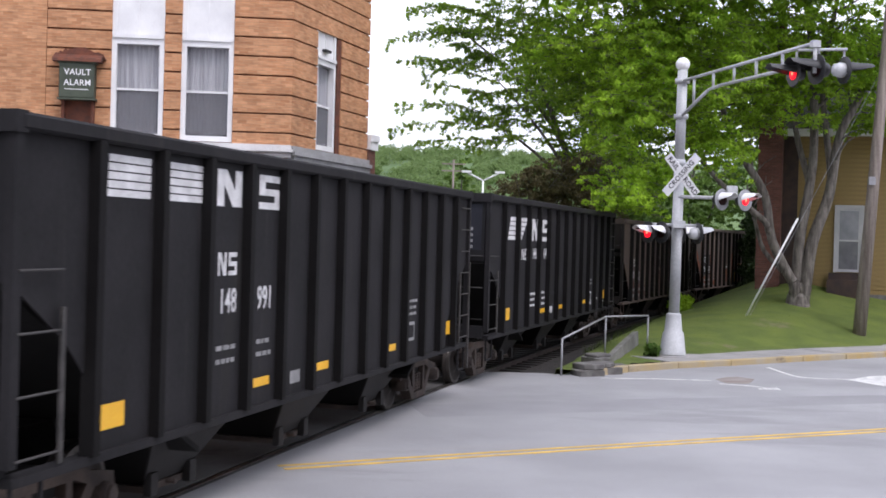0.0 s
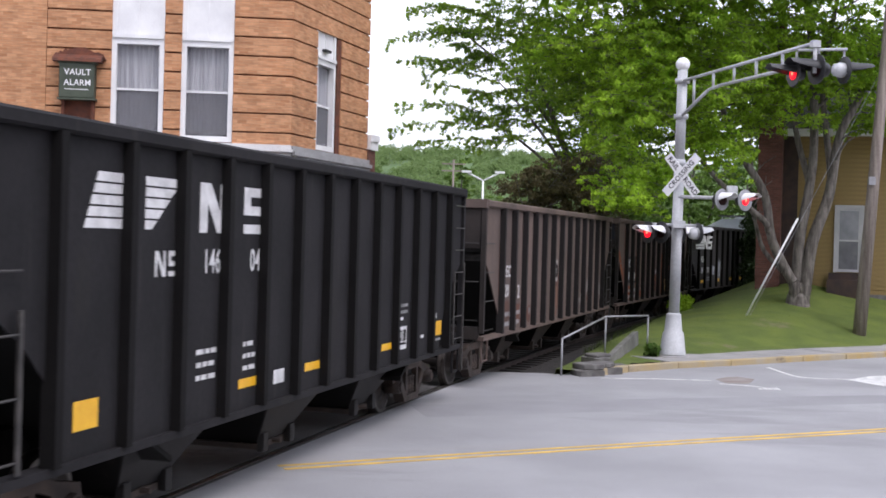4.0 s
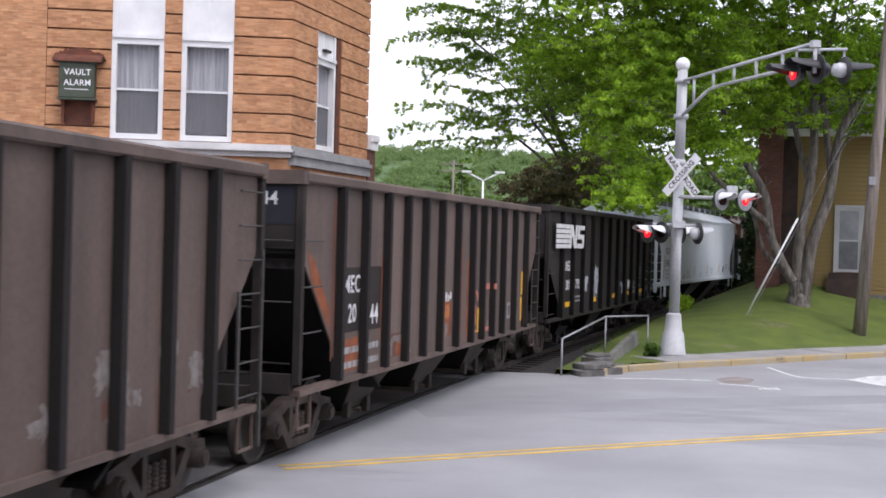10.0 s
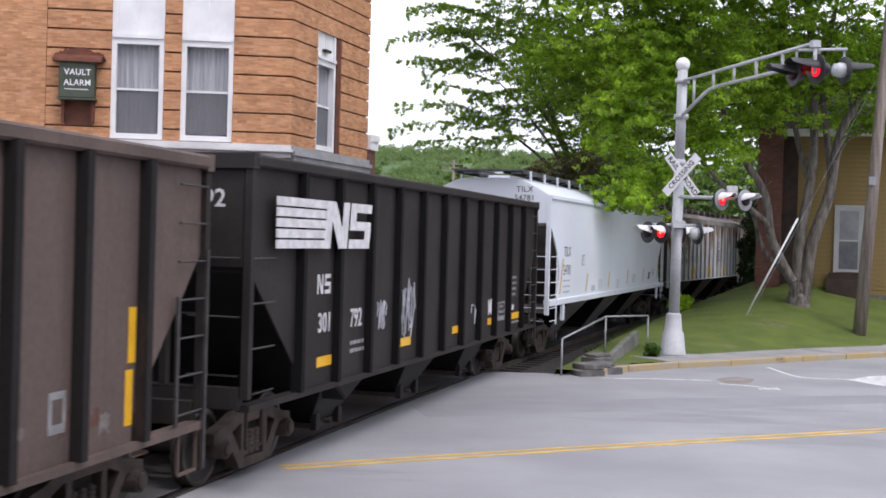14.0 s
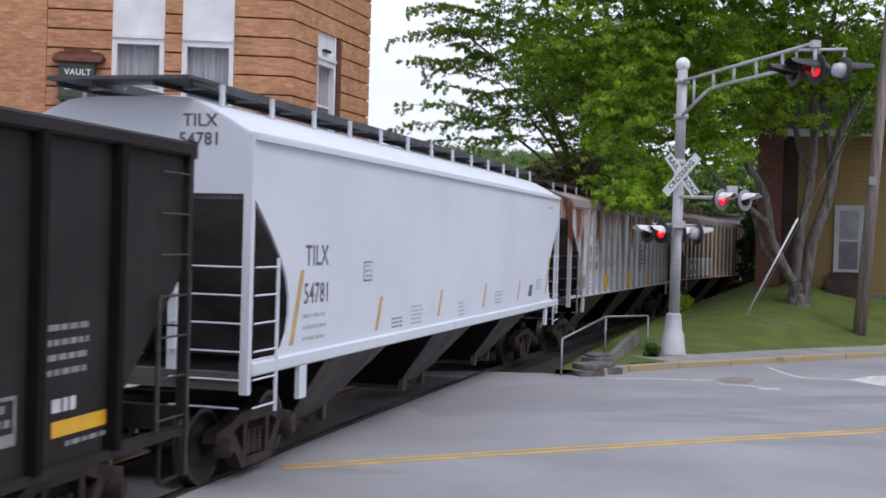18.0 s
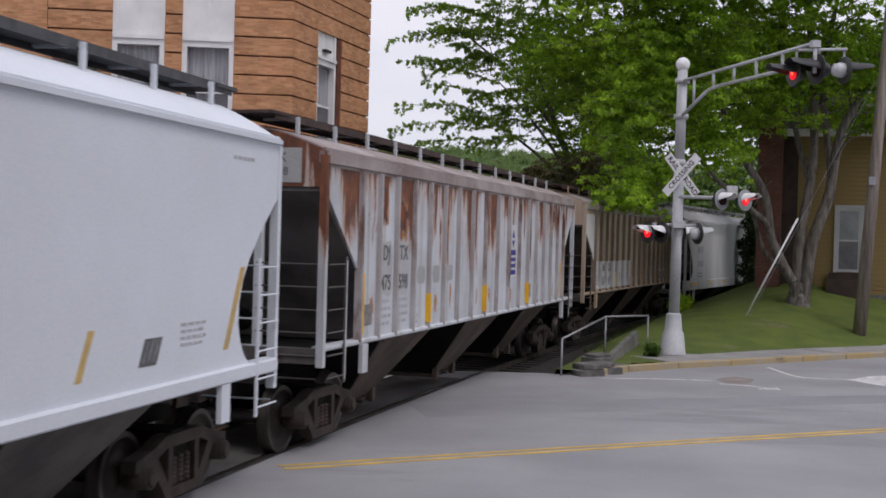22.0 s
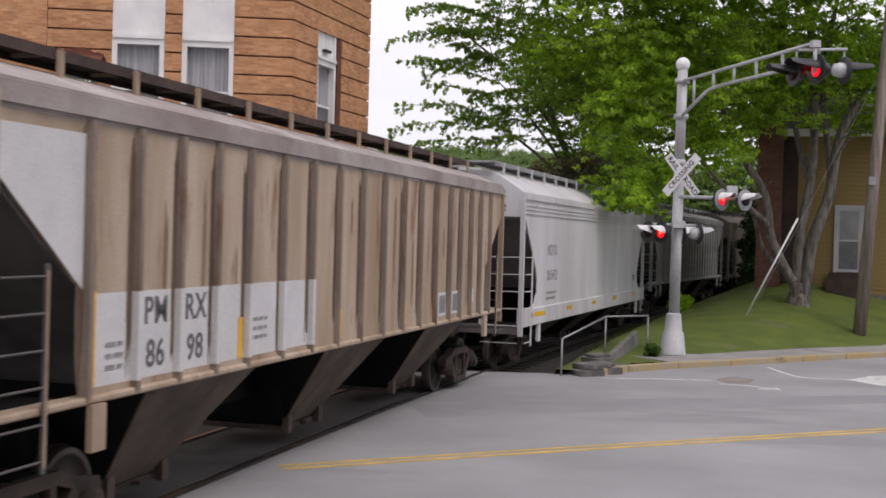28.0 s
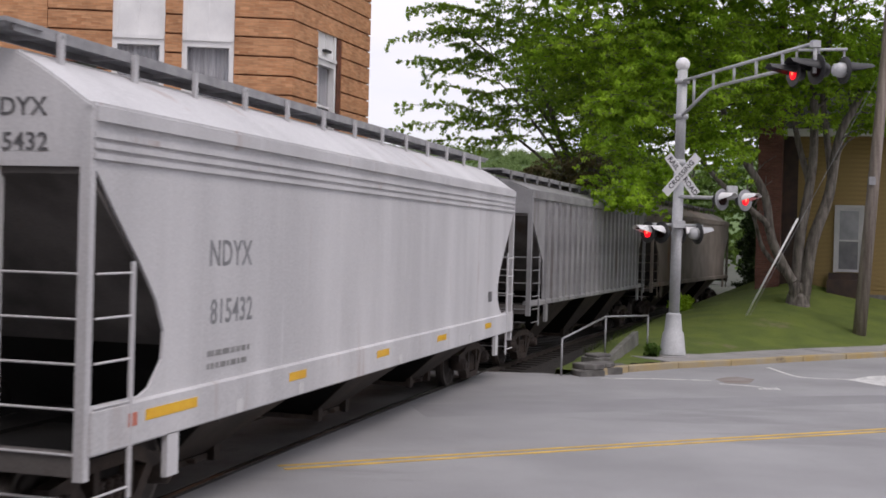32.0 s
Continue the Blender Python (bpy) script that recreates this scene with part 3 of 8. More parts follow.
def strip_along(name, s0, s1, o0, o1, z0, z1, material, label="", parent=None, step=1.0):
    bm = bmesh.new()
    n = int((s1 - s0) / step)
    rows = []
    for i in range(n + 1):
        s = s0 + (s1 - s0) * i / n
        rows.append([bm.verts.new(beside(s, o, z)) for o, z in ((o0, z0), (o1, z0), (o1, z1), (o0, z1))])
    for a, b in zip(rows, rows[1:]):
        for j in range(4):
            bm.faces.new((a[j], a[(j + 1) % 4], b[(j + 1) % 4], b[j]))
    bm.faces.new(rows[0])
    bm.faces.new(rows[-1][::-1])
    return part(name, bm, material, parent, label)


tagged(strip_along("crossing_pavement", -30, 26.5, -0.64, 0.655, -0.05, 0.008, M_CROSSING), "dark patched asphalt between the rails", "", "", "structure")
tagged(strip_along("crossing_pavement", -30, 26.5, -2.0, -0.80, -0.05, 0.007, M_CROSSING), "dark patched asphalt beyond the rails", "", "", "structure")
tagged(strip_along("flangeway", -30, 26.5, 0.655, 0.72, -0.05, 0.003, M_CARDARK), "dirt-filled flangeway groove beside the rail", "", "", "structure")
tagged(strip_along("flangeway", -30, 26.5, -0.72, -0.64, -0.05, 0.003, M_CARDARK), "dirt-filled flangeway groove beside the rail", "", "", "structure")
tagged(strip_along("rail_seam", -30, 26.5, 0.787, 0.83, -0.05, 0.003, M_TARDARK), "dark tar seam beside the rail", "", "", "structure")
tagged(strip_along("ballast_bed", 26.6, 200, -2.2, 2.1, -0.3, -0.10, M_BALLAST), "dark stone ballast under the track", "", "", "structure")
track = thing("railway_track", "single curved railway track with worn steel rails", "railway track", kind="structure")
for side in (-0.7525, 0.7525):
    strip_along("rail", -35, 200, side - 0.03, side + 0.03, -0.15, 0.012, M_RAIL, "", track)
    strip_along("rail_head", -35, 200, side - 0.034, side + 0.034, 0.010, 0.020, M_RAILTOP, "bright worn rail head", track)
_tie = made(lambda bm: box(bm, -0.11, 0.11, -1.28, 1.28, -0.3, -0.075))
_tie = mesh_of("sleeper", _tie, M_SLEEPER)
for i in range(120):
    x, y, h = line_at(27.2 + 0.55 * i)
    part("sleeper", _tie, None, track, "", pose(x, y, 0, 0, 0, 90 - math.degrees(h)))


# lane markings, a 5 mm film of paint
def paint_strip(name, pts, width, material, label, z=0.0):
    return ribbon(name, pts, -width / 2, width / 2, z + 0.0005, z + 0.006, material, label)


YL = [(-1.95, 15.2), (0.0, 16.2), (1.8, 17.12), (4.5, 18.45), (7.31, 19.8), (14, 23.0), (30, 30.5)]
paint_strip("yellow_line", offset_line(YL, 0.11), 0.10, M_ROADYELLOW, "worn yellow centre line on the road")
paint_strip("yellow_line", offset_line(YL, -0.11), 0.10, M_ROADYELLOW, "worn yellow centre line on the road")
paint_strip("yellow_line", [(-6.4, 12.9), (-3.6, 14.35)], 0.10, M_ROADYELLOW, "faded yellow line beyond the rails")
paint_strip("edge_line", [(3.5, 26.2), (4.7, 26.38), (5.89, 26.35)], 0.09, M_ROADWHITE, "thin faded white edge line")
paint_strip("edge_line", [(5.95, 25.78), (6.46, 25.58), (6.75, 25.35)], 0.08, M_ROADWHITE, "thin faded white edge line")
paint_strip("edge_line", [(8.0, 29.55), (8.02, 29.0), (8.04, 28.44), (8.08, 27.9), (8.2, 27.5), (8.55, 27.33), (9.3, 27.37)], 0.10, M_ROADWHITE, "curved white edge line")
slab("crosswalk_bar", [(9.16, 27.24), (10.02, 28.2), (13.4, 29.6), (12.6, 28.0), (9.61, 26.15)], 0.0008, 0.006, M_ROADWHITE, "broad white painted crosswalk bar")
for k, (x_, h_) in enumerate(((6.58, 0.20), (6.72, 0.34), (6.80, 0.30), (6.90, 0.42), (6.98, 0.36))):
    slab("road_mark", [(x_, 24.95), (x_ + 0.05, 24.93), (x_ + 0.09, 24.95 + h_), (x_ + 0.02, 24.97 + h_)], 0.0008, 0.006, M_ROADWHITE, "small white sprayed survey mark")
slab("road_mark", [(6.6, 25.0), (6.98, 25.0), (6.98, 25.07), (6.6, 25.06)], 0.0072, 0.0078, M_ROADWHITE, "small white sprayed survey mark")
slab("drain_patch", [(6.06, 26.6), (6.4, 27.1), (6.7, 27.25), (6.96, 26.82), (6.6, 25.91), (6.12, 25.89)], 0.0008, 0.005, M_DRAIN, "rust-stained drain patch in the road")
slab("asphalt_patch", [(5.2, 14.0), (7.3, 18.9), (7.75, 20.4), (20, 26.2), (24, 20), (16, 9), (6, 9)], 0.0002, 0.0004, M_PATCHROAD, "slightly darker repaved strip of road")
slab("asphalt_patch", [(-0.5, 21.2), (4.0, 23.0), (9.0, 24.6), (9.3, 23.6), (4.5, 21.7), (-0.2, 19.8)], 0.0002, 0.0004, M_PATCHROAD, "worn darker wheel track on the road")

# kerb stones, pavement, lawn
kerb = thing("kerb", "granite kerb with faded yellow paint", "kerb", kind="structure")
_k = offset_line(KERB, 0.16)
for (a, b, c, d) in zip(KERB, KERB[1:], _k[1:], _k):
    n = max(1, round(math.dist(a, b) / 2.2))
    for j in range(n):
        f0, f1 = j / n, (j + 1) / n - 0.012 / max(0.3, math.dist(a, b) / n)
        q = [tuple(p[i] + f * (r[i] - p[i]) for i in (0, 1)) for p, r, f in ((a, b, f0), (a, b, f1), (d, c, f1), (d, c, f0))]
        if math.dist(a, b) > 14 and j > 5:
            break
        bm = bmesh.new()
        prism(bm, q, -0.2, 0.15 + random.uniform(-0.008, 0.008), "z")
        bmesh.ops.bevel(bm, geom=list(bm.edges), offset=0.02, segments=1, affect="EDGES")
        part("kerb_stone", bm, M_KERB, kerb)
_walk_line = KERB[2:]
walkway = thing("pavement", "pale concrete pavement behind the kerb", "pavement", kind="structure")
wa, wb = offset_line(_walk_line, 0.165), offset_line(_walk_line, 1.75)
for i in range(len(_walk_line) - 1):
    n = max(1, round(math.dist(_walk_line[i], _walk_line[i + 1]) / 1.6))
    for j in range(n):
        f0, f1 = j / n + 0.004, (j + 1) / n - 0.004
        q = [tuple(p[k] + f * (r[k] - p[k]) for k in (0, 1)) for p, r, f in ((wa[i], wa[i + 1], f0), (wa[i], wa[i + 1], f1), (wb[i], wb[i + 1], f1), (wb[i], wb[i + 1], f0))]
        part("paving_slab", made(prism, q, -0.1, 0.135 + random.uniform(-0.005, 0.005), "z"), M_WALK, walkway)


def lawn():
    bm = bmesh.new()
    nu, nv = 90, 60
    grid = []
    for i in range(nu + 1):
        s = 28.4 + 61 * (i / nu) ** 1.2
        row = []
        for j in range(nv + 1):
            off = 2.25 + 34 * (j / nv) ** 1.6
            x, y, _ = beside(s, off)
            z = lawn_height(x, y) + 0.018 * noise.noise((x * 0.6, y * 0.6, 0))
            d = kerb_side(x, y)
            if d < 1.7:
                z = min(z, 0.12)
            if j == 0:
                z = -0.12
            row.append((bm.verts.new((x, y, z)), d))
        grid.append(row)
    for a, b in zip(grid, grid[1:]):
        for j in range(nv):
            q = (a[j], b[j], b[j + 1], a[j + 1])
            if min(k[1] for k in q) > 0.25:
                f = bm.faces.new([k[0] for k in q])
                f.smooth = True
    return bm


tagged(part("lawn", lawn(), M_LAWN), "mown green lawn rising gently to the house", "lawn", "", "structure")


def scatter_blades(count, pick, height, wide, seed, lean=0.4):
    rng = random.Random(seed)
    vs, fs = [], []
    while len(fs) < count:
        p = pick(rng)
        if p is None:
            continue
        x, y, z = p
        a, h = rng.uniform(0, 6.28), height * rng.uniform(0.5, 1.3)
        c, s = wide * math.cos(a), wide * math.sin(a)
        lx, ly = rng.uniform(-lean, lean) * h, rng.uniform(-lean, lean) * h
        k = len(vs)
        vs += [(x - c, y - s, z), (x + c, y + s, z), (x + lx, y + ly, z + h)]
        fs.append((k, k + 1, k + 2))
    me = bpy.data.meshes.new("blades")
    me.from_pydata(vs, [], fs)
    return me


def on_lawn(rng):
    x, y, _ = beside(28 + 45 * rng.random() ** 1.4, 2.4 + 22 * rng.random())
    d = kerb_side(x, y)
    return (x, y, lawn_height(x, y)) if d > 1.85 else None


M_BLADE = leaf_surface("grass_blade", (0.13, 0.18, 0.03), (0.20, 0.26, 0.05), 0.6)
M_WEED = leaf_surface("weed_blade", (0.05, 0.075, 0.02), (0.09, 0.13, 0.03), 0.3)
_g = scatter_blades(12000, on_lawn, 0.016, 0.010, 3, 3.5)
_g.materials.append(M_BLADE)
tagged(new("grass", _g), "short green grass blades on the lawn", "grass", "", "stuff")


def at_verge(rng):
    x, y, _ = beside(33 + 34 * rng.random(), 2.2 + rng.uniform(-0.25, 0.35))
    return (x, y, lawn_height(x, y) - 0.15)


_g = scatter_blades(1500, at_verge, 0.22, 0.014, 5)
_g.materials.append(M_WEED)
tagged(new("verge_weeds", _g), "tall weeds along the edge of the ballast", "weeds", "", "stuff")


def flat_stone(seed, sx, sy, sz):
    """A split slab with a ragged outline and worn edges."""
    rng = random.Random(seed)
    bm = bmesh.new()
    poly = []
    for i in range(11):
        a = 2 * math.pi * i / 11
        c, s = math.cos(a), math.sin(a)
        k = rng.uniform(0.86, 1.08)
        poly.append((sx * math.copysign(abs(c) ** 0.5, c) * k, sy * math.copysign(abs(s) ** 0.5, s) * k))
    prism(bm, poly, 0.0, sz, "z")
    bmesh.ops.bevel(bm, geom=list(bm.edges), offset=0.02, segments=1, affect="EDGES")
    return bm


for i, (x, y, z, sx, sy, sz, turn) in enumerate([(3.25, 26.75, -0.02, 0.34, 0.32, 0.15, 20), (3.30, 26.85, 0.13, 0.30, 0.30, 0.13, 38), (3.72, 27.25, -0.02, 0.30, 0.34, 0.17, 25), (3.62, 27.2, 0.15, 0.26, 0.28, 0.11, 50),
                                                (3.62, 28.25, 0.0, 0.26, 0.30, 0.27, 30), (3.68, 28.35, 0.27, 0.30, 0.26, 0.07, 35), (4.05, 27.95, -0.02, 0.28, 0.3, 0.16, 10)]):
    tagged(part("stepping_stone", flat_stone(i + 1, sx, sy, sz), M_STONE, None, "", pose(x, y, z, 0, 0, turn)),
           "rough grey flat stone stacked beside the track", "stone", "stones beside the track")
bm = bmesh.new()
_rows = []
for i in range(13):
    f = i / 12
    s_ = 30.0 + 4.4 * f
    top = 0.10 + 0.52 * f ** 0.7
    _rows.append([bm.verts.new(beside(s_, o_, z_)) for o_, z_ in ((2.95 + 0.05 * f, -0.15), (3.17 + 0.05 * f, -0.15), (3.14 + 0.05 * f, top), (2.99 + 0.05 * f, top - 0.02))])
for p_, q_ in zip(_rows, _rows[1:]):
    for j in range(4):
        bm.faces.new((p_[j], p_[(j + 1) % 4], q_[(j + 1) % 4], q_[j]))
bm.faces.new(_rows[0])
bm.faces.new(_rows[-1][::-1])
bmesh.ops.bevel(bm, geom=[e for e in bm.edges if abs(e.calc_face_angle(0)) > 0.8], offset=0.025, segments=1, affect="EDGES")
tagged(part("wing_wall", bm, M_WINGWALL), "low curved concrete wing wall rising beside the track", "wall", "", "structure")

# pipe railing at the track's edge
railing = thing("pipe_railing", "galvanised pipe railing beside the track", "railing")
RP = [((2.66, 26.55, 0.0), 0.80), ((4.03, 29.7, 0.10), 1.02), ((5.25, 30.8, 0.16), 0.95)]
for (x, y, z), hgt in RP:
    part("post", made(tube, (x, y, z - 0.15), (x, y, z + hgt), 0.024), M_GALV, railing)
for (a, ha), (b, hb) in zip(RP, RP[1:]):
    part("top_rail", made(tube, (a[0], a[1], a[2] + ha), (b[0], b[1], b[2] + hb), 0.024), M_GALV, railing)


# ---- rolling stock: x along the car towards its tail, -y the side that faces the street, z from the rail head ----
def wheelset_mesh():
    bm = bmesh.new()
    lathe(bm, [(0.09, -1.02), (0.09, -0.80), (0.09, 0.80), (0.09, 1.02)], 10, "y")
    return mesh_of("axle", bm, M_WHEEL)


def wheel_mesh(sign):
    bm = bmesh.new()
    y = 0.7525 * sign
    o = sign
    lathe(bm, [(0.10, y + 0.085 * o), (0.16, y + 0.08 * o), (0.22, y + 0.03 * o), (0.36, y + 0.03 * o), (0.38, y + 0.068 * o), (0.448, y + 0.068 * o),
               (0.457, y - 0.03 * o), (0.485, y - 0.05 * o), (0.48, y - 0.07 * o), (0.37, y - 0.07 * o), (0.10, y - 0.07 * o)], 28, "y")
    return mesh_of("wheel", bm, M_WHEEL)


def rim_mesh(sign):
    bm = bmesh.new()
    y = 0.7525 * sign
    n = 28
    rings = [[bm.verts.new((r * math.cos(6.28318 * i / n), y + d * sign, r * math.sin(6.28318 * i / n))) for i in range(n)]
             for r, d in ((0.392, 0.071), (0.446, 0.071), (0.459, 0.02), (0.455, 0.02), (0.44, 0.066), (0.392, 0.066))]
    for a, b in zip(rings, rings[1:] + rings[:1]):
        for i in range(n):
            bm.faces.new((a[i], a[(i + 1) % n], b[(i + 1) % n], b[i]))
    return mesh_of("rim", bm, M_WHEELRIM)


def side_frame_mesh():
    bm = bmesh.new()
    for pts in ([(-1.08, 0.52), (-1.06, 0.64), (-0.72, 0.70), (-0.42, 0.80), (0.42, 0.80), (0.72, 0.70), (1.06, 0.64), (1.08, 0.52), (0.74, 0.55), (0.40, 0.67),
                 (-0.40, 0.67), (-0.74, 0.55)],
                [(-0.74, 0.55), (-0.60, 0.60), (-0.30, 0.24), (0.30, 0.24), (0.60, 0.60), (0.74, 0.55), (0.38, 0.13), (-0.38, 0.13)],
                [(-0.36, 0.67), (-0.26, 0.67), (-0.26, 0.24), (-0.36, 0.24)], [(0.26, 0.67), (0.36, 0.67), (0.36, 0.24), (0.26, 0.24)]):
        prism(bm, pts, -1.07, -0.90)
    for x in (-0.89, 0.89):
        lathe_at(bm, x, 0.457)
    return mesh_of("side_frame", bm, M_TRUCKIRON)


def lathe_at(bm, x, z):
    tube(bm, (x, -1.15, z), (x, -0.89, z), 0.115, 0.13, 12)
    tube(bm, (x, -1.18, z), (x, -1.14, z), 0.075, 0.10, 12)


def spring_mesh():
    """One coil spring as a ribbed column."""
    bm = bmesh.new()
    prof = [(0.04, 0.25)]
    for k in range(6):
        prof += [(0.068, 0.265 + 0.05 * k), (0.068, 0.288 + 0.05 * k), (0.046, 0.298 + 0.05 * k)]
    lathe(bm, prof + [(0.04, 0.56)], 10)
    return mesh_of("spring", bm, M_TRUCKIRON)


WHEELSET, WHEEL_L, WHEEL_R, RIM_L, RIM_R = wheelset_mesh(), wheel_mesh(1), wheel_mesh(-1), rim_mesh(1), rim_mesh(-1)
SIDEFRAME, SPRING = side_frame_mesh(), spring_mesh()
BOLSTER = mesh_of("bolster", boxes((-0.2, 0.2, -1.0, 1.0, 0.56, 0.82), (-0.35, 0.35, -0.35, 0.35, 0.80, 0.96), (-0.62, -0.54, -0.9, 0.9, 0.33, 0.45),
                                   (0.54, 0.62, -0.9, 0.9, 0.33, 0.45)), M_CARDARK)
RUNGS = {}
TRUCK_IN = 1.3       # truck centre from the car's end
NSEDGE = [(0, 2.5), (0.75, 2.0), (1.05, 1.7), (1.3, 1.25)]
SPINNERS = []
RIBS_OF = {}
CARS = []


def add_truck(car, x):
    truck = new("truck")
    truck.parent = car
    truck.matrix_basis = pose(x, 0, 0)
    part("side_frame", SIDEFRAME, None, truck)
    part("side_frame", SIDEFRAME, None, truck, "", pose(0, 0, 0, 0, 0, 180))
    for sx in (-0.16, 0.0, 0.16):
        for sy in (-0.99, 0.99):
            part("spring", SPRING, None, truck, "", pose(sx, sy, 0))
    part("bolster", BOLSTER, None, truck)
    for dx in (-0.89, 0.89):
        # one mesh a wheelset: axle, wheels and bright rims turn together
        ws = part("wheelset", WHEELS, None, truck, "", pose(dx, 0, 0.457))
        SPINNERS.append((ws, dx))
    return truck


def joined(name, meshes):
    bm = bmesh.new()
    mats, slots = [], []
    for me in meshes:
        k = len(bm.faces)
        bm.from_mesh(me)
        bm.faces.ensure_lookup_table()
        if me.materials[0] not in mats:
            mats.append(me.materials[0])
        for f in bm.faces[k:]:
            f.material_index = mats.index(me.materials[0])
    me = bpy.data.meshes.new(name)
    bm.to_mesh(me)
    bm.free()
    for m in mats:
        me.materials.append(m)
    return me


WHEELS = joined("wheelset", [WHEELSET, WHEEL_L, WHEEL_R, RIM_L, RIM_R])


def rung_mesh(width, material):
    key = (round(width, 3), material.name)
    if key not in RUNGS:
        bm = bmesh.new()
        tube(bm, (-width / 2, 0, 0), (width / 2, 0, 0), 0.012, n=6)
        RUNGS[key] = mesh_of("rung", bm, material)
    return RUNGS[key]


def ladder(car, m, width, z0, z1, material, count, stiles=(True, True), low=9.0):
    """A ladder in its own xz plane at m."""
    bm = bmesh.new()
    for k, x in zip(stiles, (-width / 2, width / 2)):
        if k:
            box(bm, x - 0.028, x + 0.028, -0.012, 0.012, z0 - 0.1, min(z1 + 0.1, low))
    if not len(bm.verts):
        tube(bm, (-width / 2, 0, z0), (width / 2, 0, z0), 0.012, n=6)
    lad = part("ladder", bm, material, car, "", m)
    for i in range(count):
        z = z0 + (z1 - z0) * i / max(1, count - 1)
        part("rung", rung_mesh(width, material), None, lad, "", pose(0, 0, z))
    return lad


def side_face(x, z, y):
    """The pose of flat lettering on the street side."""
    return pose(x, y, z, 90)


def patch(car, name, x0, x1, z0, z1, y, material, slant=0.0, label=""):
    return part(name, made(prism, [(x0, z0), (x1, z0), (x1 + slant, z1), (x0 + slant, z1)], y - 0.004, y), material, car, label)


def blotch(car, name, x0, x1, z0, z1, y, material, seed, label="", rag=0.16):
    """A ragged flake of rust or scraped paint, thicker than the paint by a hair."""
    rng = random.Random(seed)
    n = 30
    poly = []
    for i in range(n):
        a = 2 * math.pi * i / n
        c, s = math.cos(a), math.sin(a)
        k = 1 - rag * rng.random() ** 1.5 * (1.6 if s < -0.6 else 1.0)
        poly.append(((x0 + x1) / 2 + (x1 - x0) / 2 * math.copysign(abs(c) ** 0.45, c) * k, (z0 + z1) / 2 + (z1 - z0) / 2 * math.copysign(abs(s) ** 0.45, s) * k))
    return part(name, made(prism, poly, y - 0.003, y), material, car, label)


def bars(car, x0, x1, ztop, rows, y, material, h=0.035, gap=0.07):
    """Stencilled data too small to read, as broken bars."""
    rng = random.Random(int(x0 * 100 + ztop * 37))
    for r in range(rows):
        bm = bmesh.new()
        x = x0
        while x < x1 - 0.05:
            w = rng.uniform(0.05, 0.16)
            box(bm, x, min(x1, x + w), y - 0.004, y, ztop - r * gap - h, ztop - r * gap)
            x += w + 0.035
        tagged(part("data_stencil", bm, material, car), kind="stuff")


def coupler(car, x, sign):
    bm = bmesh.new()
    box(bm, x, x + 0.42 * sign, -0.08, 0.08, 0.80, 0.98) if sign > 0 else box(bm, x + 0.42 * sign, x, -0.08, 0.08, 0.80, 0.98)
    xe = x + 0.42 * sign
    prism(bm, [(xe, -0.13), (xe + 0.26 * sign, -0.16), (xe + 0.30 * sign, -0.02), (xe + 0.18 * sign, 0.02), (xe + 0.2 * sign, 0.14), (xe, 0.13)], 0.76, 1.02, "z")
    part("coupler", bm, M_TRUCKIRON, car)
    bm = bmesh.new()
    pts = [(xe - 0.1 * sign, -0.35, 0.80), (xe + 0.05 * sign, -0.33, 0.52), (xe + 0.25 * sign, -0.2, 0.40), (xe + 0.45 * sign, -0.05, 0.45)]
    for a, b in zip(pts, pts[1:]):
        tube(bm, a, b, 0.025, n=6)
    part("brake_hose", bm, M_CARDARK, car)


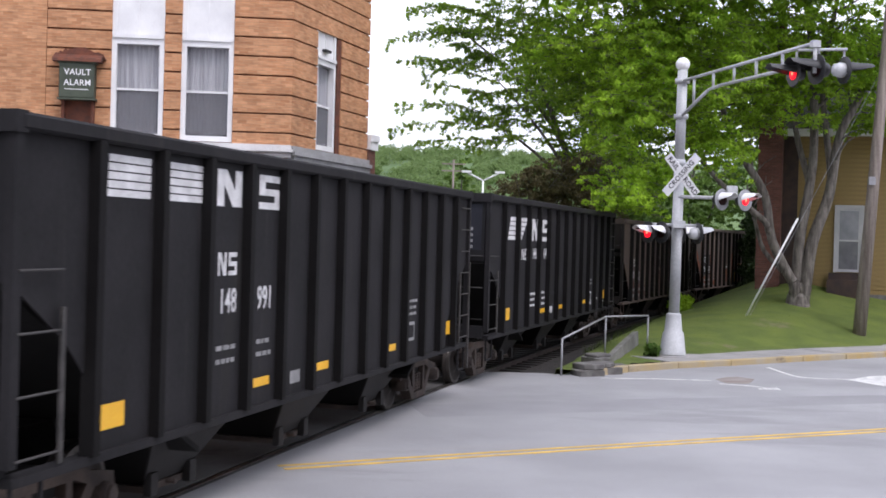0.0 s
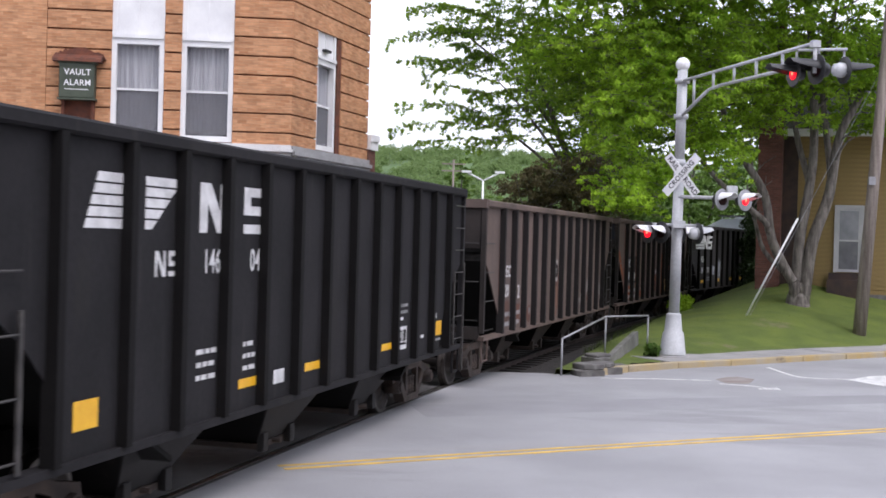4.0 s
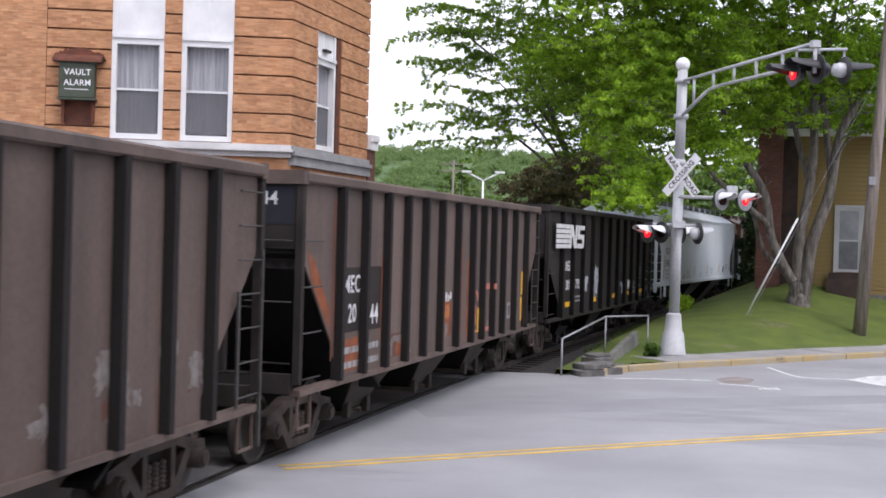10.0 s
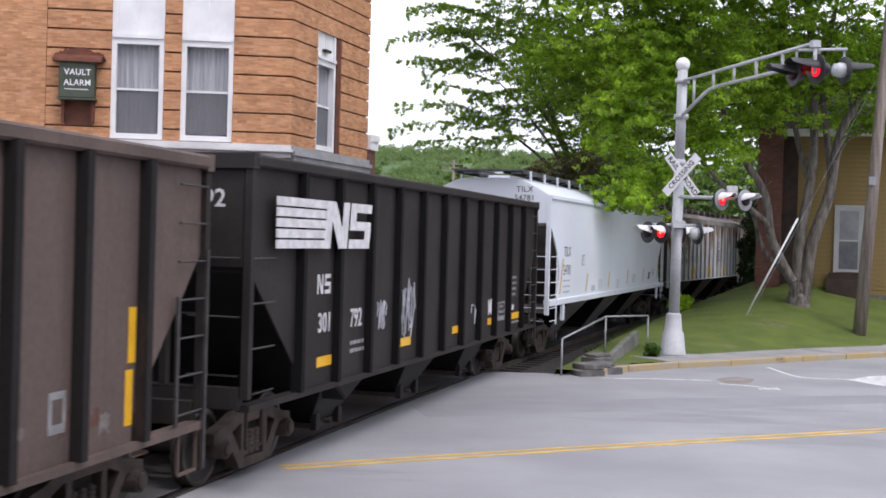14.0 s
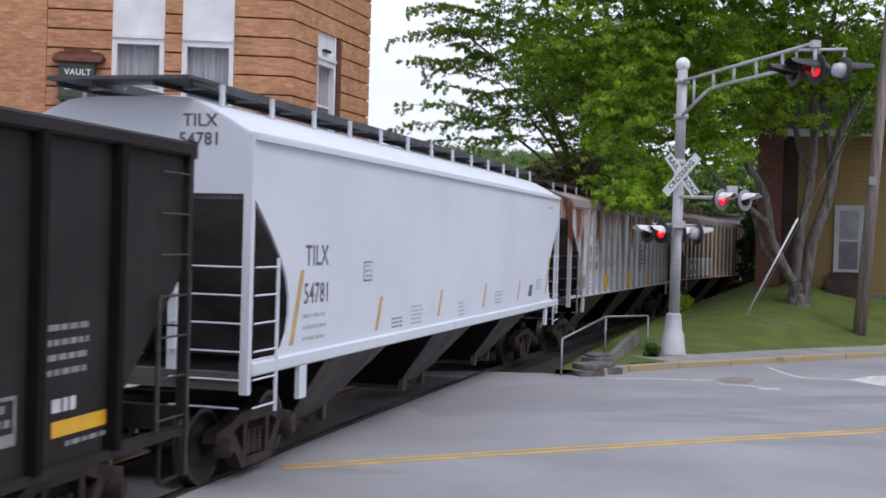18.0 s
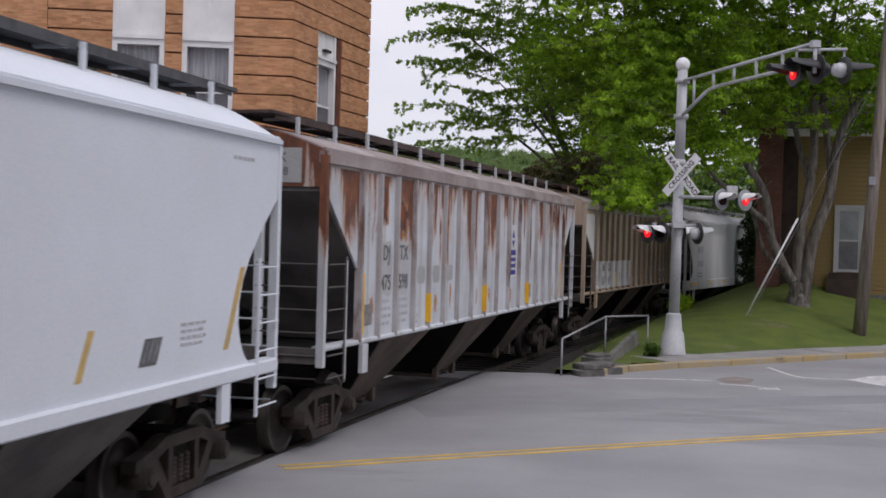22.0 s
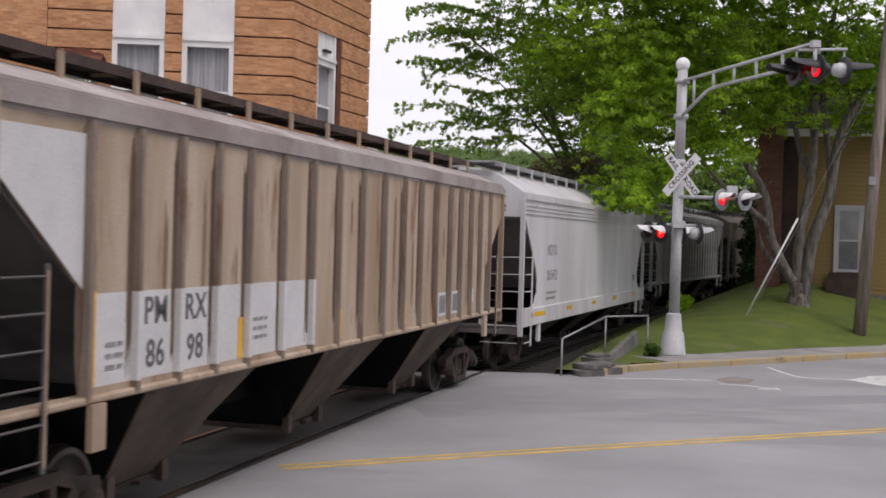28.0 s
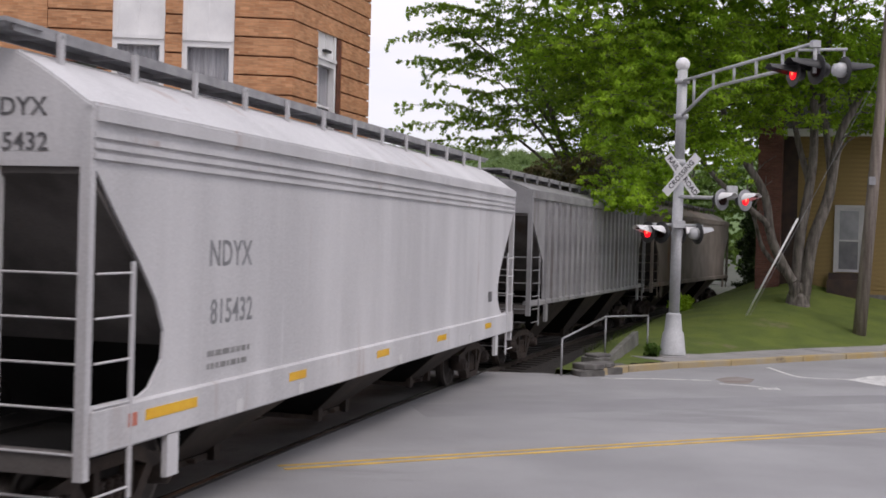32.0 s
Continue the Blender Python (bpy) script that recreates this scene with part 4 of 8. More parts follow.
def pockets(car, spacing, count, zs, zbot, dark, side_paint, at_sill, at_gate, out_sill, out_gate, up=0.9):
    """Discharge bays: steep slope sheets before and behind, near-black with shade and dirt painted in, lighter dusty
    side sheets that tuck in under the sill, a gate at the foot.
    """
    k = up / (zs - zbot)
    hx, hy = at_sill + (at_sill - at_gate) * k, out_sill
    for i in range(count):
        xc = (i - (count - 1) / 2) * spacing
        bm = bmesh.new()
        rings = [[bm.verts.new((xc + sx * a, sy * w, z)) for sx, sy in ((-1, -1), (1, -1), (1, 1), (-1, 1))]
                 for a, w, z in ((at_gate, out_gate, zbot), (at_sill, out_sill, zs), (hx, hy, zs + up))]
        for p, q in zip(rings, rings[1:]):
            for j in range(4):
                bm.faces.new((p[j], p[(j + 1) % 4], q[(j + 1) % 4], q[j]))
        bm.faces.new(rings[0][::-1])
        bm.faces.new(rings[2])
        pk = part("hopper_bay", bm, dark, car)
        # lit and shaded faces differ by paint: sides lighter, slopes near-black
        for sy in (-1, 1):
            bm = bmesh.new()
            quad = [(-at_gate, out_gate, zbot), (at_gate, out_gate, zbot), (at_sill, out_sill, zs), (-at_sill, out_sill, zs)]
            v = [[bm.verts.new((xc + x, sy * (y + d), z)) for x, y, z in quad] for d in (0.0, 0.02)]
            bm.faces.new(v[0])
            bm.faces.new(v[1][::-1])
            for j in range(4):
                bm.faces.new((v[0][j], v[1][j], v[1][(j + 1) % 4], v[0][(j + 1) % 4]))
            part("bay_side", bm, side_paint, pk, "lighter dusty side sheet, the lit face of the bay")
        part("discharge_gate", boxes((xc - at_gate - 0.06, xc + at_gate + 0.06, -out_gate - 0.05, out_gate + 0.05, zbot - 0.07, zbot - 0.002)), M_TRUCKIRON, pk)
        for sx in (-1, 1):
            part("gate_bracket", boxes((xc + sx * at_gate - 0.07, xc + sx * at_gate + 0.07, -out_gate - 0.14, -out_gate - 0.05, zbot - 0.09, zbot + 0.14)), side_paint, pk)
        part("gate_shaft", made(tube, (xc, -out_gate - 0.16, zbot - 0.02), (xc, out_gate + 0.16, zbot - 0.02), 0.03, None, 8), M_TRUCKIRON, pk)


def side_outline(L, ztop, edge):
    """edge: (distance from the end, height) down from the corner."""
    left = [(-L / 2 + d, z) for d, z in edge]
    right = [(L / 2 - d, z) for d, z in edge]
    return [(-L / 2, ztop)] + left + right[::-1] + [(L / 2, ztop)]


def place_car(car, u0, u1):
    CARS.append((car, 0.5 * (u0 + u1), 0.5 * (u1 - u0) - TRUCK_IN))


def end_frame(car, L, x, sign, ztop, zsill, zcut, paint, run_in, half):
    """End wall down to zcut, the slope sheet running in under it, posts and end sill."""
    xe = x
    part("end_sheet", boxes((xe - 0.02, xe + 0.02, -half, half, zcut, ztop)), M_BROWNBLACK if paint is M_CARBROWN else paint, car, "brown-black end wall" if paint is M_CARBROWN else "")
    bm = bmesh.new()
    xi = xe - sign * run_in
    prism(bm, [(xe, zcut), (xi, zsill - 0.25), (xi, zsill - 0.31), (xe, zcut - 0.06)], -half + 0.01, half - 0.01)
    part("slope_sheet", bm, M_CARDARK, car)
    part("end_sill", boxes((xe - 0.06, xe + 0.06, -half, half, zsill - 0.02, zsill + 0.22)), M_BROWNBLACK if paint is M_CARBROWN else paint, car)


def open_hopper(name, label, u0, u1, paint, zt, edge, rib_pitch, deep=0.115, rib_moves=()):
    L = u1 - u0
    zs = 1.0
    ys = 1.53
    car = thing(name, label, "hopper car", "cars of the freight train")
    outline = side_outline(L, zt - 0.05, edge + [(edge[-1][0], zs)])
    trim = M_BROWNBLACK if paint is M_CARBROWN else paint
    for sgn in (-1, 1):
        part("side_sheet", made(prism, outline, sgn * ys - 0.012, sgn * ys + 0.012), paint, car)
        bm = bmesh.new()
        box(bm, -L / 2, L / 2, min(sgn * 1.44, sgn * 1.63), max(sgn * 1.44, sgn * 1.68), zt - 0.14, zt)
        bmesh.ops.bevel(bm, geom=list(bm.edges), offset=0.025, segments=1, affect="EDGES")
        part("top_chord", bm, paint, car)
        part("side_sill", boxes((-L / 2, L / 2, min(sgn * 1.44, sgn * 1.60), max(sgn * 1.44, sgn * 1.655), zs - 0.05, zs + 0.025)), paint, car)
        for xe in (-L / 2, L / 2):
            part("corner_post", boxes((xe - 0.05, xe + 0.05, min(sgn * 1.51, sgn * 1.60), max(sgn * 1.51, sgn * 1.60), zs + 0.1, zt - 0.14)), trim, car)
    bm = bmesh.new()
    prism(bm, [(-0.06, -ys + 0.02), (-0.05, -ys - deep), (0.05, -ys - deep), (0.06, -ys + 0.02)], zs + 0.02, zt - 0.13, "z")
    # ribs darker than the sheets: their shaded sides are in the paint
    rib = mesh_of("rib", bm, M_RIBBROWNSHADE if paint is M_CARBROWN else M_RIBBLACKSHADE)
    x0 = -L / 2 + edge[-1][0] - 0.1
    n = round((-2 * x0) / rib_pitch)
    ribs = [x0 - 2 * x0 * i / n for i in range(n + 1)]
    if edge is NSEDGE:
        ribs = [-L / 2 + 1.1] + [-L / 2 + 2.2 + (L - 3.2) * i / 11 for i in range(12)]
    for i, move in enumerate(rib_moves):
        ribs[i - len(rib_moves)] += move
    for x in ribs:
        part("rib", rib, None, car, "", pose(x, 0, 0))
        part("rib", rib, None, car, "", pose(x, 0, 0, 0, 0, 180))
    for sign in (-1, 1):
        xe = sign * L / 2
        end_frame(car, L, xe, sign, zt - 0.06, zs, edge[0][1], paint, 3.3, 1.49)
        part("end_chord", boxes((xe - 0.08, xe + 0.08, -1.62, 1.62, zt - 0.16, zt + 0.01)), paint, car)
        top_rung, rungs = (zt - 0.32, 7) if sign > 0 else (edge[0][1] + 0.1, 4)
        ladder(car, pose(xe - sign * 0.32, -1.60, 0), 0.60, zs + 0.15, top_rung, M_GRAB, rungs, (sign > 0, sign < 0 and paint is M_CARBLACK), 2.3)
        if sign > 0:
            part("ladder_stile", boxes((xe - 0.045, xe + 0.01, -1.625, -1.585, 0.55, edge[0][1])), M_GRAB, car)
        ladder(car, pose(xe + sign * 0.05, -1.16, 0, 0, 0, 90), 0.62, zs + 0.35, edge[0][1] + 0.1, M_GRAB, 3, (False, False), 2.0)
        for yy in (-0.55, 0.55):
            part("end_post", boxes((xe - 0.05, xe + 0.05, yy - 0.04, yy + 0.04, zs + 0.2, edge[0][1])), trim, car)
        coupler(car, xe, sign)
        add_truck(car, sign * (L / 2 - TRUCK_IN))
        part("step_stirrup", boxes((xe - sign * 0.05 - 0.015, xe - sign * 0.05 + 0.015, -1.56, -1.53, 0.55, 1.0), (xe - sign * 0.45 - 0.015, xe - sign * 0.45 + 0.015, -1.56, -1.53, 0.55, 1.0),
                                   (min(xe - sign * 0.05, xe - sign * 0.45), max(xe - sign * 0.05, xe - sign * 0.45), -1.56, -1.53, 0.53, 0.56)), paint, car)
    part("centre_sill", boxes((-L / 2, L / 2, -0.2, 0.2, 0.72, 1.02)), M_CARDARK, car)
    # the load heaped below the rim
    bm = bmesh.new()
    box(bm, -L / 2 + 0.1, L / 2 - 0.1, -1.46, 1.46, 1.2 + 1.3, zt - 0.45)
    part("load", bm, M_BALLAST, car, "dark crushed stone load")
    pockets(car, (L - 4.0) / 3, 3, zs - 0.02, 0.32, M_CARDARK, M_BAYSHADE if paint is M_CARBROWN else M_BAYBLACK, 0.95, 0.42, 1.3, 0.9, 0.3)
    place_car(car, u0, u1)
    return car, ribs, -ys - 0.012


def covered_hopper(name, label, u0, u1, paint, eave, zs, edge, roof, rib_pitch=None, boards=M_WALKWAY, sill_h=0.16, eave_h=0.24, grooves=0, roof_paint=None, rib_paint=None, ribs_at=()):
    L = u1 - u0
    ys = 1.54 if rib_pitch is None else 1.50
    car = thing(name, label, "hopper car", "cars of the freight train")
    for sgn in (-1, 1):
        bm = bmesh.new()
        outline = side_outline(L, eave, edge)
        prism(bm, outline, sgn * ys - 0.015, sgn * ys + 0.015)
        part("side_sheet", bm, paint, car)
        bm = bmesh.new()
        y0, y1 = sorted((sgn * (ys - 0.1), sgn * (ys + 0.06)))
        box(bm, -L / 2 - 0.02, L / 2 + 0.02, y0, y1, eave - eave_h, eave)
        bmesh.ops.bevel(bm, geom=list(bm.edges), offset=0.04, segments=2, affect="EDGES")
        part("eave_plate", bm, roof_paint or paint, car)
        bm = bmesh.new()
        y0, y1 = sorted((sgn * (ys - 0.12), sgn * (ys + 0.07)))
        box(bm, -L / 2 + 0.02, L / 2 - 0.02, y0, y1, zs, zs + sill_h)
        bmesh.ops.bevel(bm, geom=list(bm.edges), offset=0.02, segments=1, affect="EDGES")
        part("side_sill", bm, paint, car)
        for g in range(grooves):
            z = eave - eave_h - 0.10 - 0.09 * g
            y0, y1 = sorted((sgn * (ys - 0.02), sgn * (ys + 0.045)))
            part("side_bead", boxes((-L / 2, L / 2, y0, y1, z, z + 0.05)), paint, car)
        for xe in (-L / 2, L / 2):
            y0, y1 = sorted((sgn * 1.47, sgn * 1.57))
            part("corner_post", boxes((xe - 0.045, xe + 0.045, y0, y1, zs - 0.2, eave - 0.1)), paint, car)
    # arched roof
    bm = bmesh.new()
    arc = []
    rise = roof - eave + 0.03
    half_arc = [(ys + 0.03, 0.0), (1.47, 0.12), (1.25, 0.42), (1.0, 0.72), (0.8, 0.92), (0.62, 0.98), (0.3, 1.0)]
    for y_, k_ in half_arc:
        arc.append((-y_, eave - 0.03 + rise * k_))
    for y_, k_ in half_arc[::-1]:
        arc.append((y_, eave - 0.03 + rise * k_))
    inner = [(y * 0.97, z - 0.06) for y, z in arc[::-1]]
    prism(bm, arc + inner, -L / 2, L / 2, "x")
    part("roof", bm, roof_paint or paint, car)
    gable = [(-ys, edge[0][1])] + [(y, z - 0.02) for y, z in arc] + [(ys, edge[0][1])]
    for sign in (-1, 1):
        xe = sign * L / 2
        part("end_sheet", made(prism, gable, xe - 0.02, xe + 0.02, "x"), paint, car)
        bm = bmesh.new()
        xi = xe - sign * 2.6
        prism(bm, [(xe, edge[0][1]), (xi, zs), (xi, zs - 0.06), (xe, edge[0][1] - 0.06)], -ys + 0.02, ys - 0.02)
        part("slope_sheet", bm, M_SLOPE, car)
        part("end_sill", boxes((xe - 0.06, xe + 0.06, -1.47, 1.47, zs - 0.16, zs + 0.04)), M_SLOPE, car, "dark grey end sill")
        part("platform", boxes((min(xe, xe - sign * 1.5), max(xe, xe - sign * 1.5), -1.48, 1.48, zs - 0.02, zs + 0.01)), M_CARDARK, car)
        for yy in (-0.62, 0.62):
            part("end_post", boxes((xe - 0.05, xe + 0.05, yy - 0.05, yy + 0.05, zs - 0.1, edge[0][1] + 0.1)), paint, car)
        # shadow on these two cars' end ladders is put into a darker tone
        iron = M_SLOPE if paint in (M_CARTAN, M_CARRUSTY) else paint
        ladder(car, pose(xe - sign * 0.34, -1.60, 0), 0.60, zs - 0.35, 2.55, iron, 6, (sign > 0, sign < 0))
        ladder(car, pose(xe + sign * 0.07, -1.05, 0, 0, 0, 90), 0.86, zs - 0.35, 2.55, iron, 6, (False, False))
        bm = bmesh.new()
        tube(bm, (xe - sign * 0.64, -1.60, zs - 0.4), (xe - sign * 0.64, -1.60, 2.6), 0.022, n=6)
        part("grab_bar", bm, paint, car)
        coupler(car, xe, sign)
        add_truck(car, sign * (L / 2 - TRUCK_IN))
        part("brake_cylinder", made(tube, (xe - sign * 0.7, 0.2, zs + 0.28), (xe - sign * 1.25, 0.2, zs + 0.28), 0.16, None, 12), M_CARDARK, car)
        part("jacking_pad", boxes((xe - sign * 1.45 - 0.11, xe - sign * 1.45 + 0.11, -1.60, -1.54, zs - 0.40, zs)), paint, car)
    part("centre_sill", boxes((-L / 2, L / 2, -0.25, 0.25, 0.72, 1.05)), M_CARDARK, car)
    if rib_pitch:
        bm = bmesh.new()
        prism(bm, [(-0.036, -ys + 0.02), (-0.03, -ys - 0.085), (0.03, -ys - 0.085), (0.036, -ys + 0.02)], zs + 0.03, eave - eave_h + 0.02, "z")
        rib = mesh_of("rib", bm, rib_paint or paint)
        d = edge[-1][0] + 0.08
        n = round((L - 2 * d) / rib_pitch)
        ribs = [-L / 2 + d + (L - 2 * d) * i / n for i in range(n + 1)]
        if ribs_at:
            ribs = [u - 0.5 * (u0 + u1) for u in ribs_at]
        RIBS_OF[car.name] = ribs
        for x in ribs:
            part("rib", rib, None, car, "", pose(x, 0, 0))
            part("rib", rib, None, car, "", pose(x, 0, 0, 0, 0, 180))
    # running boards on the roof with their brackets, loading hatch trough
    zb = roof + 0.16
    for yy in (-0.62, 0.62):
        bm = bmesh.new()
        prism(bm, [(yy - 0.25, zb - 0.06), (yy - 0.22, zb - 0.06), (yy - 0.22, zb), (yy + 0.22, zb), (yy + 0.22, zb - 0.06), (yy + 0.25, zb - 0.06), (yy + 0.25, zb + 0.04), (yy - 0.25, zb + 0.04)],
              -L / 2 - 0.15, L / 2 + 0.15, "x")
        part("running_board", bm, boards, car)
        n = 13
        br = RUNGS.setdefault(("bracket", paint.name, round(roof, 2)), mesh_of("bracket", boxes((-0.035, 0.035, -0.30, -0.26, -0.40, 0.02), (-0.03, 0.03, -0.30, 0.25, -0.03, 0.0)), paint))
        for i in range(n):
            part("board_bracket", br, None, car, "", pose(-L / 2 + 0.5 + (L - 1.0) * i / (n - 1), yy, zb, 0, 0, 0 if yy < 0 else 180))
    for sign in (-1, 1):
        part("end_board", boxes((sign * L / 2 - 0.3, sign * L / 2 + 0.25, -0.9, 0.9, zb - 0.005, zb + 0.035)), boards, car)
    part("hatch_cover", boxes((-L / 2 + 0.8, L / 2 - 0.8, -0.28, 0.28, roof - 0.08, roof + 0.10)), paint, car)
    pockets(car, (L - 2.9) / 3, 3, zs + 0.02, 0.30, M_CARDARK, M_BAYTAN if paint in (M_CARTAN, M_CARRUSTY, M_CARBROWNGREY) else M_BAYGREY if paint is M_CARWHITE else M_BAYSHADE, 1.25, 0.56, 1.45, 0.55)
    place_car(car, u0, u1)
    return car, -ys - 0.015


# ---- the train, from its head ----
MECEDGE = [(0, 2.75), (1.38, 1.25)]


def striped_mark(car, x0, x1, z0, z1, y, lean, tail):
    """Five stripes; the tail's stripes run out along a slant."""
    n = 5
    h = (z1 - z0) / n
    for i in range(n):
        za, zb = z0 + h * i + 0.18 * h, z0 + h * (i + 1)
        sa, sb = lean * (za - z0) / (z1 - z0), lean * (zb - z0) / (z1 - z0)
        ea, eb = (x1 + tail * (za - z1) / (z1 - z0), x1 + tail * (zb - z1) / (z1 - z0)) if tail else (x1, x1)
        if ea > x0 + sa + 0.05:
            part("stripe", made(prism, [(x0 + sa, za), (ea, za), (eb, zb), (x0 + sb, zb)], y - 0.004, y), M_MARK, car, "white painted stripe")


def block_emblem(car, x0, z0, w, h, y, lean=0.0, gap=None):
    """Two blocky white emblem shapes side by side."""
    t = w * (0.27 if w > 0.3 else 0.2)
    gap = gap or w * 1.0 + 0.06
    sh = [[(0, 0), (t, 0), (t, h), (0, h)], [(w - t, 0), (w, 0), (w, h), (w - t, h)], [(w * 0.03, h), (t + w * 0.10, h), (w, 0), (w - t - w * 0.10, 0)]]
    b = h * 0.2
    s2 = [[(0, 0), (w, 0), (w, b), (0, b)], [(0, h / 2 - b / 2), (w, h / 2 - b / 2), (w, h / 2 + b / 2), (0, h / 2 + b / 2)], [(0, h - b), (w, h - b), (w, h), (0, h)],
          [(0, h / 2), (t, h / 2), (t, h - b / 2), (0, h - b / 2)], [(w - t, b / 2), (w, b / 2), (w, h / 2), (w - t, h / 2)]]
    for k, group in enumerate((sh, s2)):
        bm = bmesh.new()
        for j, p in enumerate(group):
            prism(bm, [(x0 + k * gap + a + lean * c, z0 + c) for a, c in p], y - 0.004 - 0.0004 * j, y)
        part("emblem", bm, M_MARK, car, "white block emblem")


def black_hopper_a():
    car, ribs, y = open_hopper("hopper_car", "black open-top hopper car with white stripe emblem and yellow reflectors", 9.8, 23.6, M_CARBLACK, 3.80, NSEDGE, 1.02)
    o = -0.5 * (9.8 + 23.6)
    striped_mark(car, 11.13 + o, 11.87 + o, 3.2, 3.58, y, 0.02, 0)
    striped_mark(car, 12.2 + o, 12.9 + o, 3.2, 3.58, y, 0.02, 0)
    block_emblem(car, 13.24 + o, 3.2, 0.58, 0.38, y, 0.0, 1.04)
    lettering("car_number", "148", 0.36, M_MARK, car, side_face(13.55 + o, 2.2, y), 0.75)
    lettering("car_number", "991", 0.36, M_MARK, car, side_face(14.5 + o, 2.2, y), 0.75)
    block_emblem(car, 13.3 + o, 2.48, 0.19, 0.24, y, 0.0, 0.25)
    bars(car, 13.3 + o, 13.75 + o, 1.75, 2, y, M_MARKDIM, 0.05, 0.14)
    bars(car, 14.3 + o, 14.7 + o, 1.75, 2, y, M_MARKDIM, 0.05, 0.14)
    patch(car, "reflector", 11.05 + o, 11.5 + o, 1.2, 1.42, y, M_REFLECT, 0, "yellow reflector panel")
    for u in (14.25, 16.15, 19.0):
        patch(car, "reflector", u + o, u + 0.42 + o, 1.22, 1.32, y, M_REFLECT, 0, "yellow reflector strip")
    patch(car, "reflector", 22.3 + o, 22.65 + o, 1.25, 1.48, y, M_REFLECT, 0, "yellow reflector panel")
    patch(car, "data_frame", 19.98 + o, 20.38 + o, 1.3, 1.6, y, M_MARKDIM)
    patch(car, "data_inset", 20.03 + o, 20.33 + o, 1.35, 1.55, y - 0.004, M_CARBLACK)
    bars(car, 19.98 + o, 20.5 + o, 1.95, 3, y, M_MARKDIM, 0.045, 0.1)
    patch(car, "data_plate", 15.3 + o, 15.6 + o, 1.15, 1.3, y, M_MARKDIM)
    return car


def black_hopper_b():
    car, ribs, y = open_hopper("hopper_car", "black open-top hopper car with large white stripe emblem", 25.2, 39.2, M_CARBLACK, 3.83, NSEDGE, 1.05)
    o = -0.5 * (25.2 + 39.2) + 0.03
    striped_mark(car, 26.7 + o, 27.45 + o, 2.92, 3.42, y, 0.22, 0)
    striped_mark(car, 27.72 + o, 28.42 + o, 2.92, 3.42, y, 0.0, 0.6)
    block_emblem(car, 28.8 + o, 2.92, 0.62, 0.50, y, 0.0, 1.03)
    lettering("car_number", "146", 0.34, M_MARK, car, side_face(29.1 + o, 2.62, y), 0.75)
    lettering("car_number", "04", 0.34, M_MARK, car, side_face(30.15 + o, 2.62, y), 0.75)
    block_emblem(car, 27.92 + o, 2.5, 0.2, 0.24, y, 0.0, 0.26)
    patch(car, "reflector", 26.62 + o, 27.0 + o, 1.25, 1.5, y, M_REFLECT, 0, "yellow reflector panel")
    for u in (29.8, 31.7, 34.7):
        patch(car, "reflector", u + o, u + 0.5 + o, 1.25, 1.35, y, M_REFLECT, 0, "yellow reflector strip")
    patch(car, "reflector", 37.55 + o, 37.95 + o, 1.28, 1.52, y, M_REFLECT, 0, "yellow reflector panel")
    bars(car, 28.8 + o, 29.25 + o, 1.75, 3, y, M_MARK, 0.05, 0.13)
    bars(car, 29.9 + o, 30.2 + o, 1.75, 3, y, M_MARK, 0.05, 0.13)
    patch(car, "data_plate", 30.75 + o, 31.05 + o, 1.2, 1.36, y, M_MARK)
    patch(car, "data_frame", 35.48 + o, 35.92 + o, 1.2, 1.55, y, M_MARK)
    patch(car, "data_inset", 35.53 + o, 35.87 + o, 1.27, 1.5, y - 0.004, M_CARBLACK)
    patch(car, "data_line", 35.53 + o, 35.87 + o, 1.31, 1.325, y - 0.008, M_MARK)
    patch(car, "data_line", 35.66 + o, 35.685 + o, 1.33, 1.5, y - 0.008, M_MARK)
    patch(car, "data_stroke", 35.57 + o, 35.62 + o, 1.38, 1.47, y - 0.008, M_MARKDIM)
    patch(car, "data_stroke", 35.72 + o, 35.75 + o, 1.35, 1.48, y - 0.008, M_MARKDIM)
    bars(car, 35.3 + o, 35.95 + o, 1.9, 2, y, M_MARKDIM, 0.045, 0.1)
    bars(car, 35.4 + o, 35.8 + o, 1.7, 1, y, M_MARK, 0.05, 0.1)
    patch(car, "data_plate", 36.72 + o, 36.88 + o, 1.3, 1.35, y, M_MARK)
    bars(car, 37.4 + o, 37.7 + o, 1.66, 1, y, M_MARK, 0.09, 0.1)
    bars(car, 37.45 + o, 37.95 + o, 1.23, 1, y, M_MARKDIM, 0.04, 0.1)
    patch(car, "data_plate", 38.35 + o, 38.47 + o, 1.14, 1.17, y, M_MARK)
    xe = -0.5 * 14.0 - 0.022
    part("end_panel", boxes((xe - 0.004, xe, -1.42, -0.2, 2.72, 3.62)), M_NIGHTBLUE, car, "blue-black end panel")
    lettering("end_mark", "NS", 0.15, M_MARK, car, pose(xe - 0.006, -1.12, 3.48, 90, 0, -90), 0.9)
    lettering("end_number", "146004", 0.17, M_MARK, car, pose(xe - 0.006, -0.92, 3.31, 90, 0, -90), 0.9)
    rng = random.Random(31)
    for k, wide in enumerate((0.62, 0.60, 0.78, 0.84)):
        x_ = -1.24
        bm = bmesh.new()
        while x_ < -1.24 + wide:
            w_ = rng.uniform(0.05, 0.15)
            box(bm, xe - 0.01, xe - 0.004, x_, x_ + w_, 3.10 - 0.115 * k, 3.16 - 0.115 * k)
            x_ += w_ + 0.03
        tagged(part("end_stencil", bm, M_MARKDIM, car), kind="stuff")
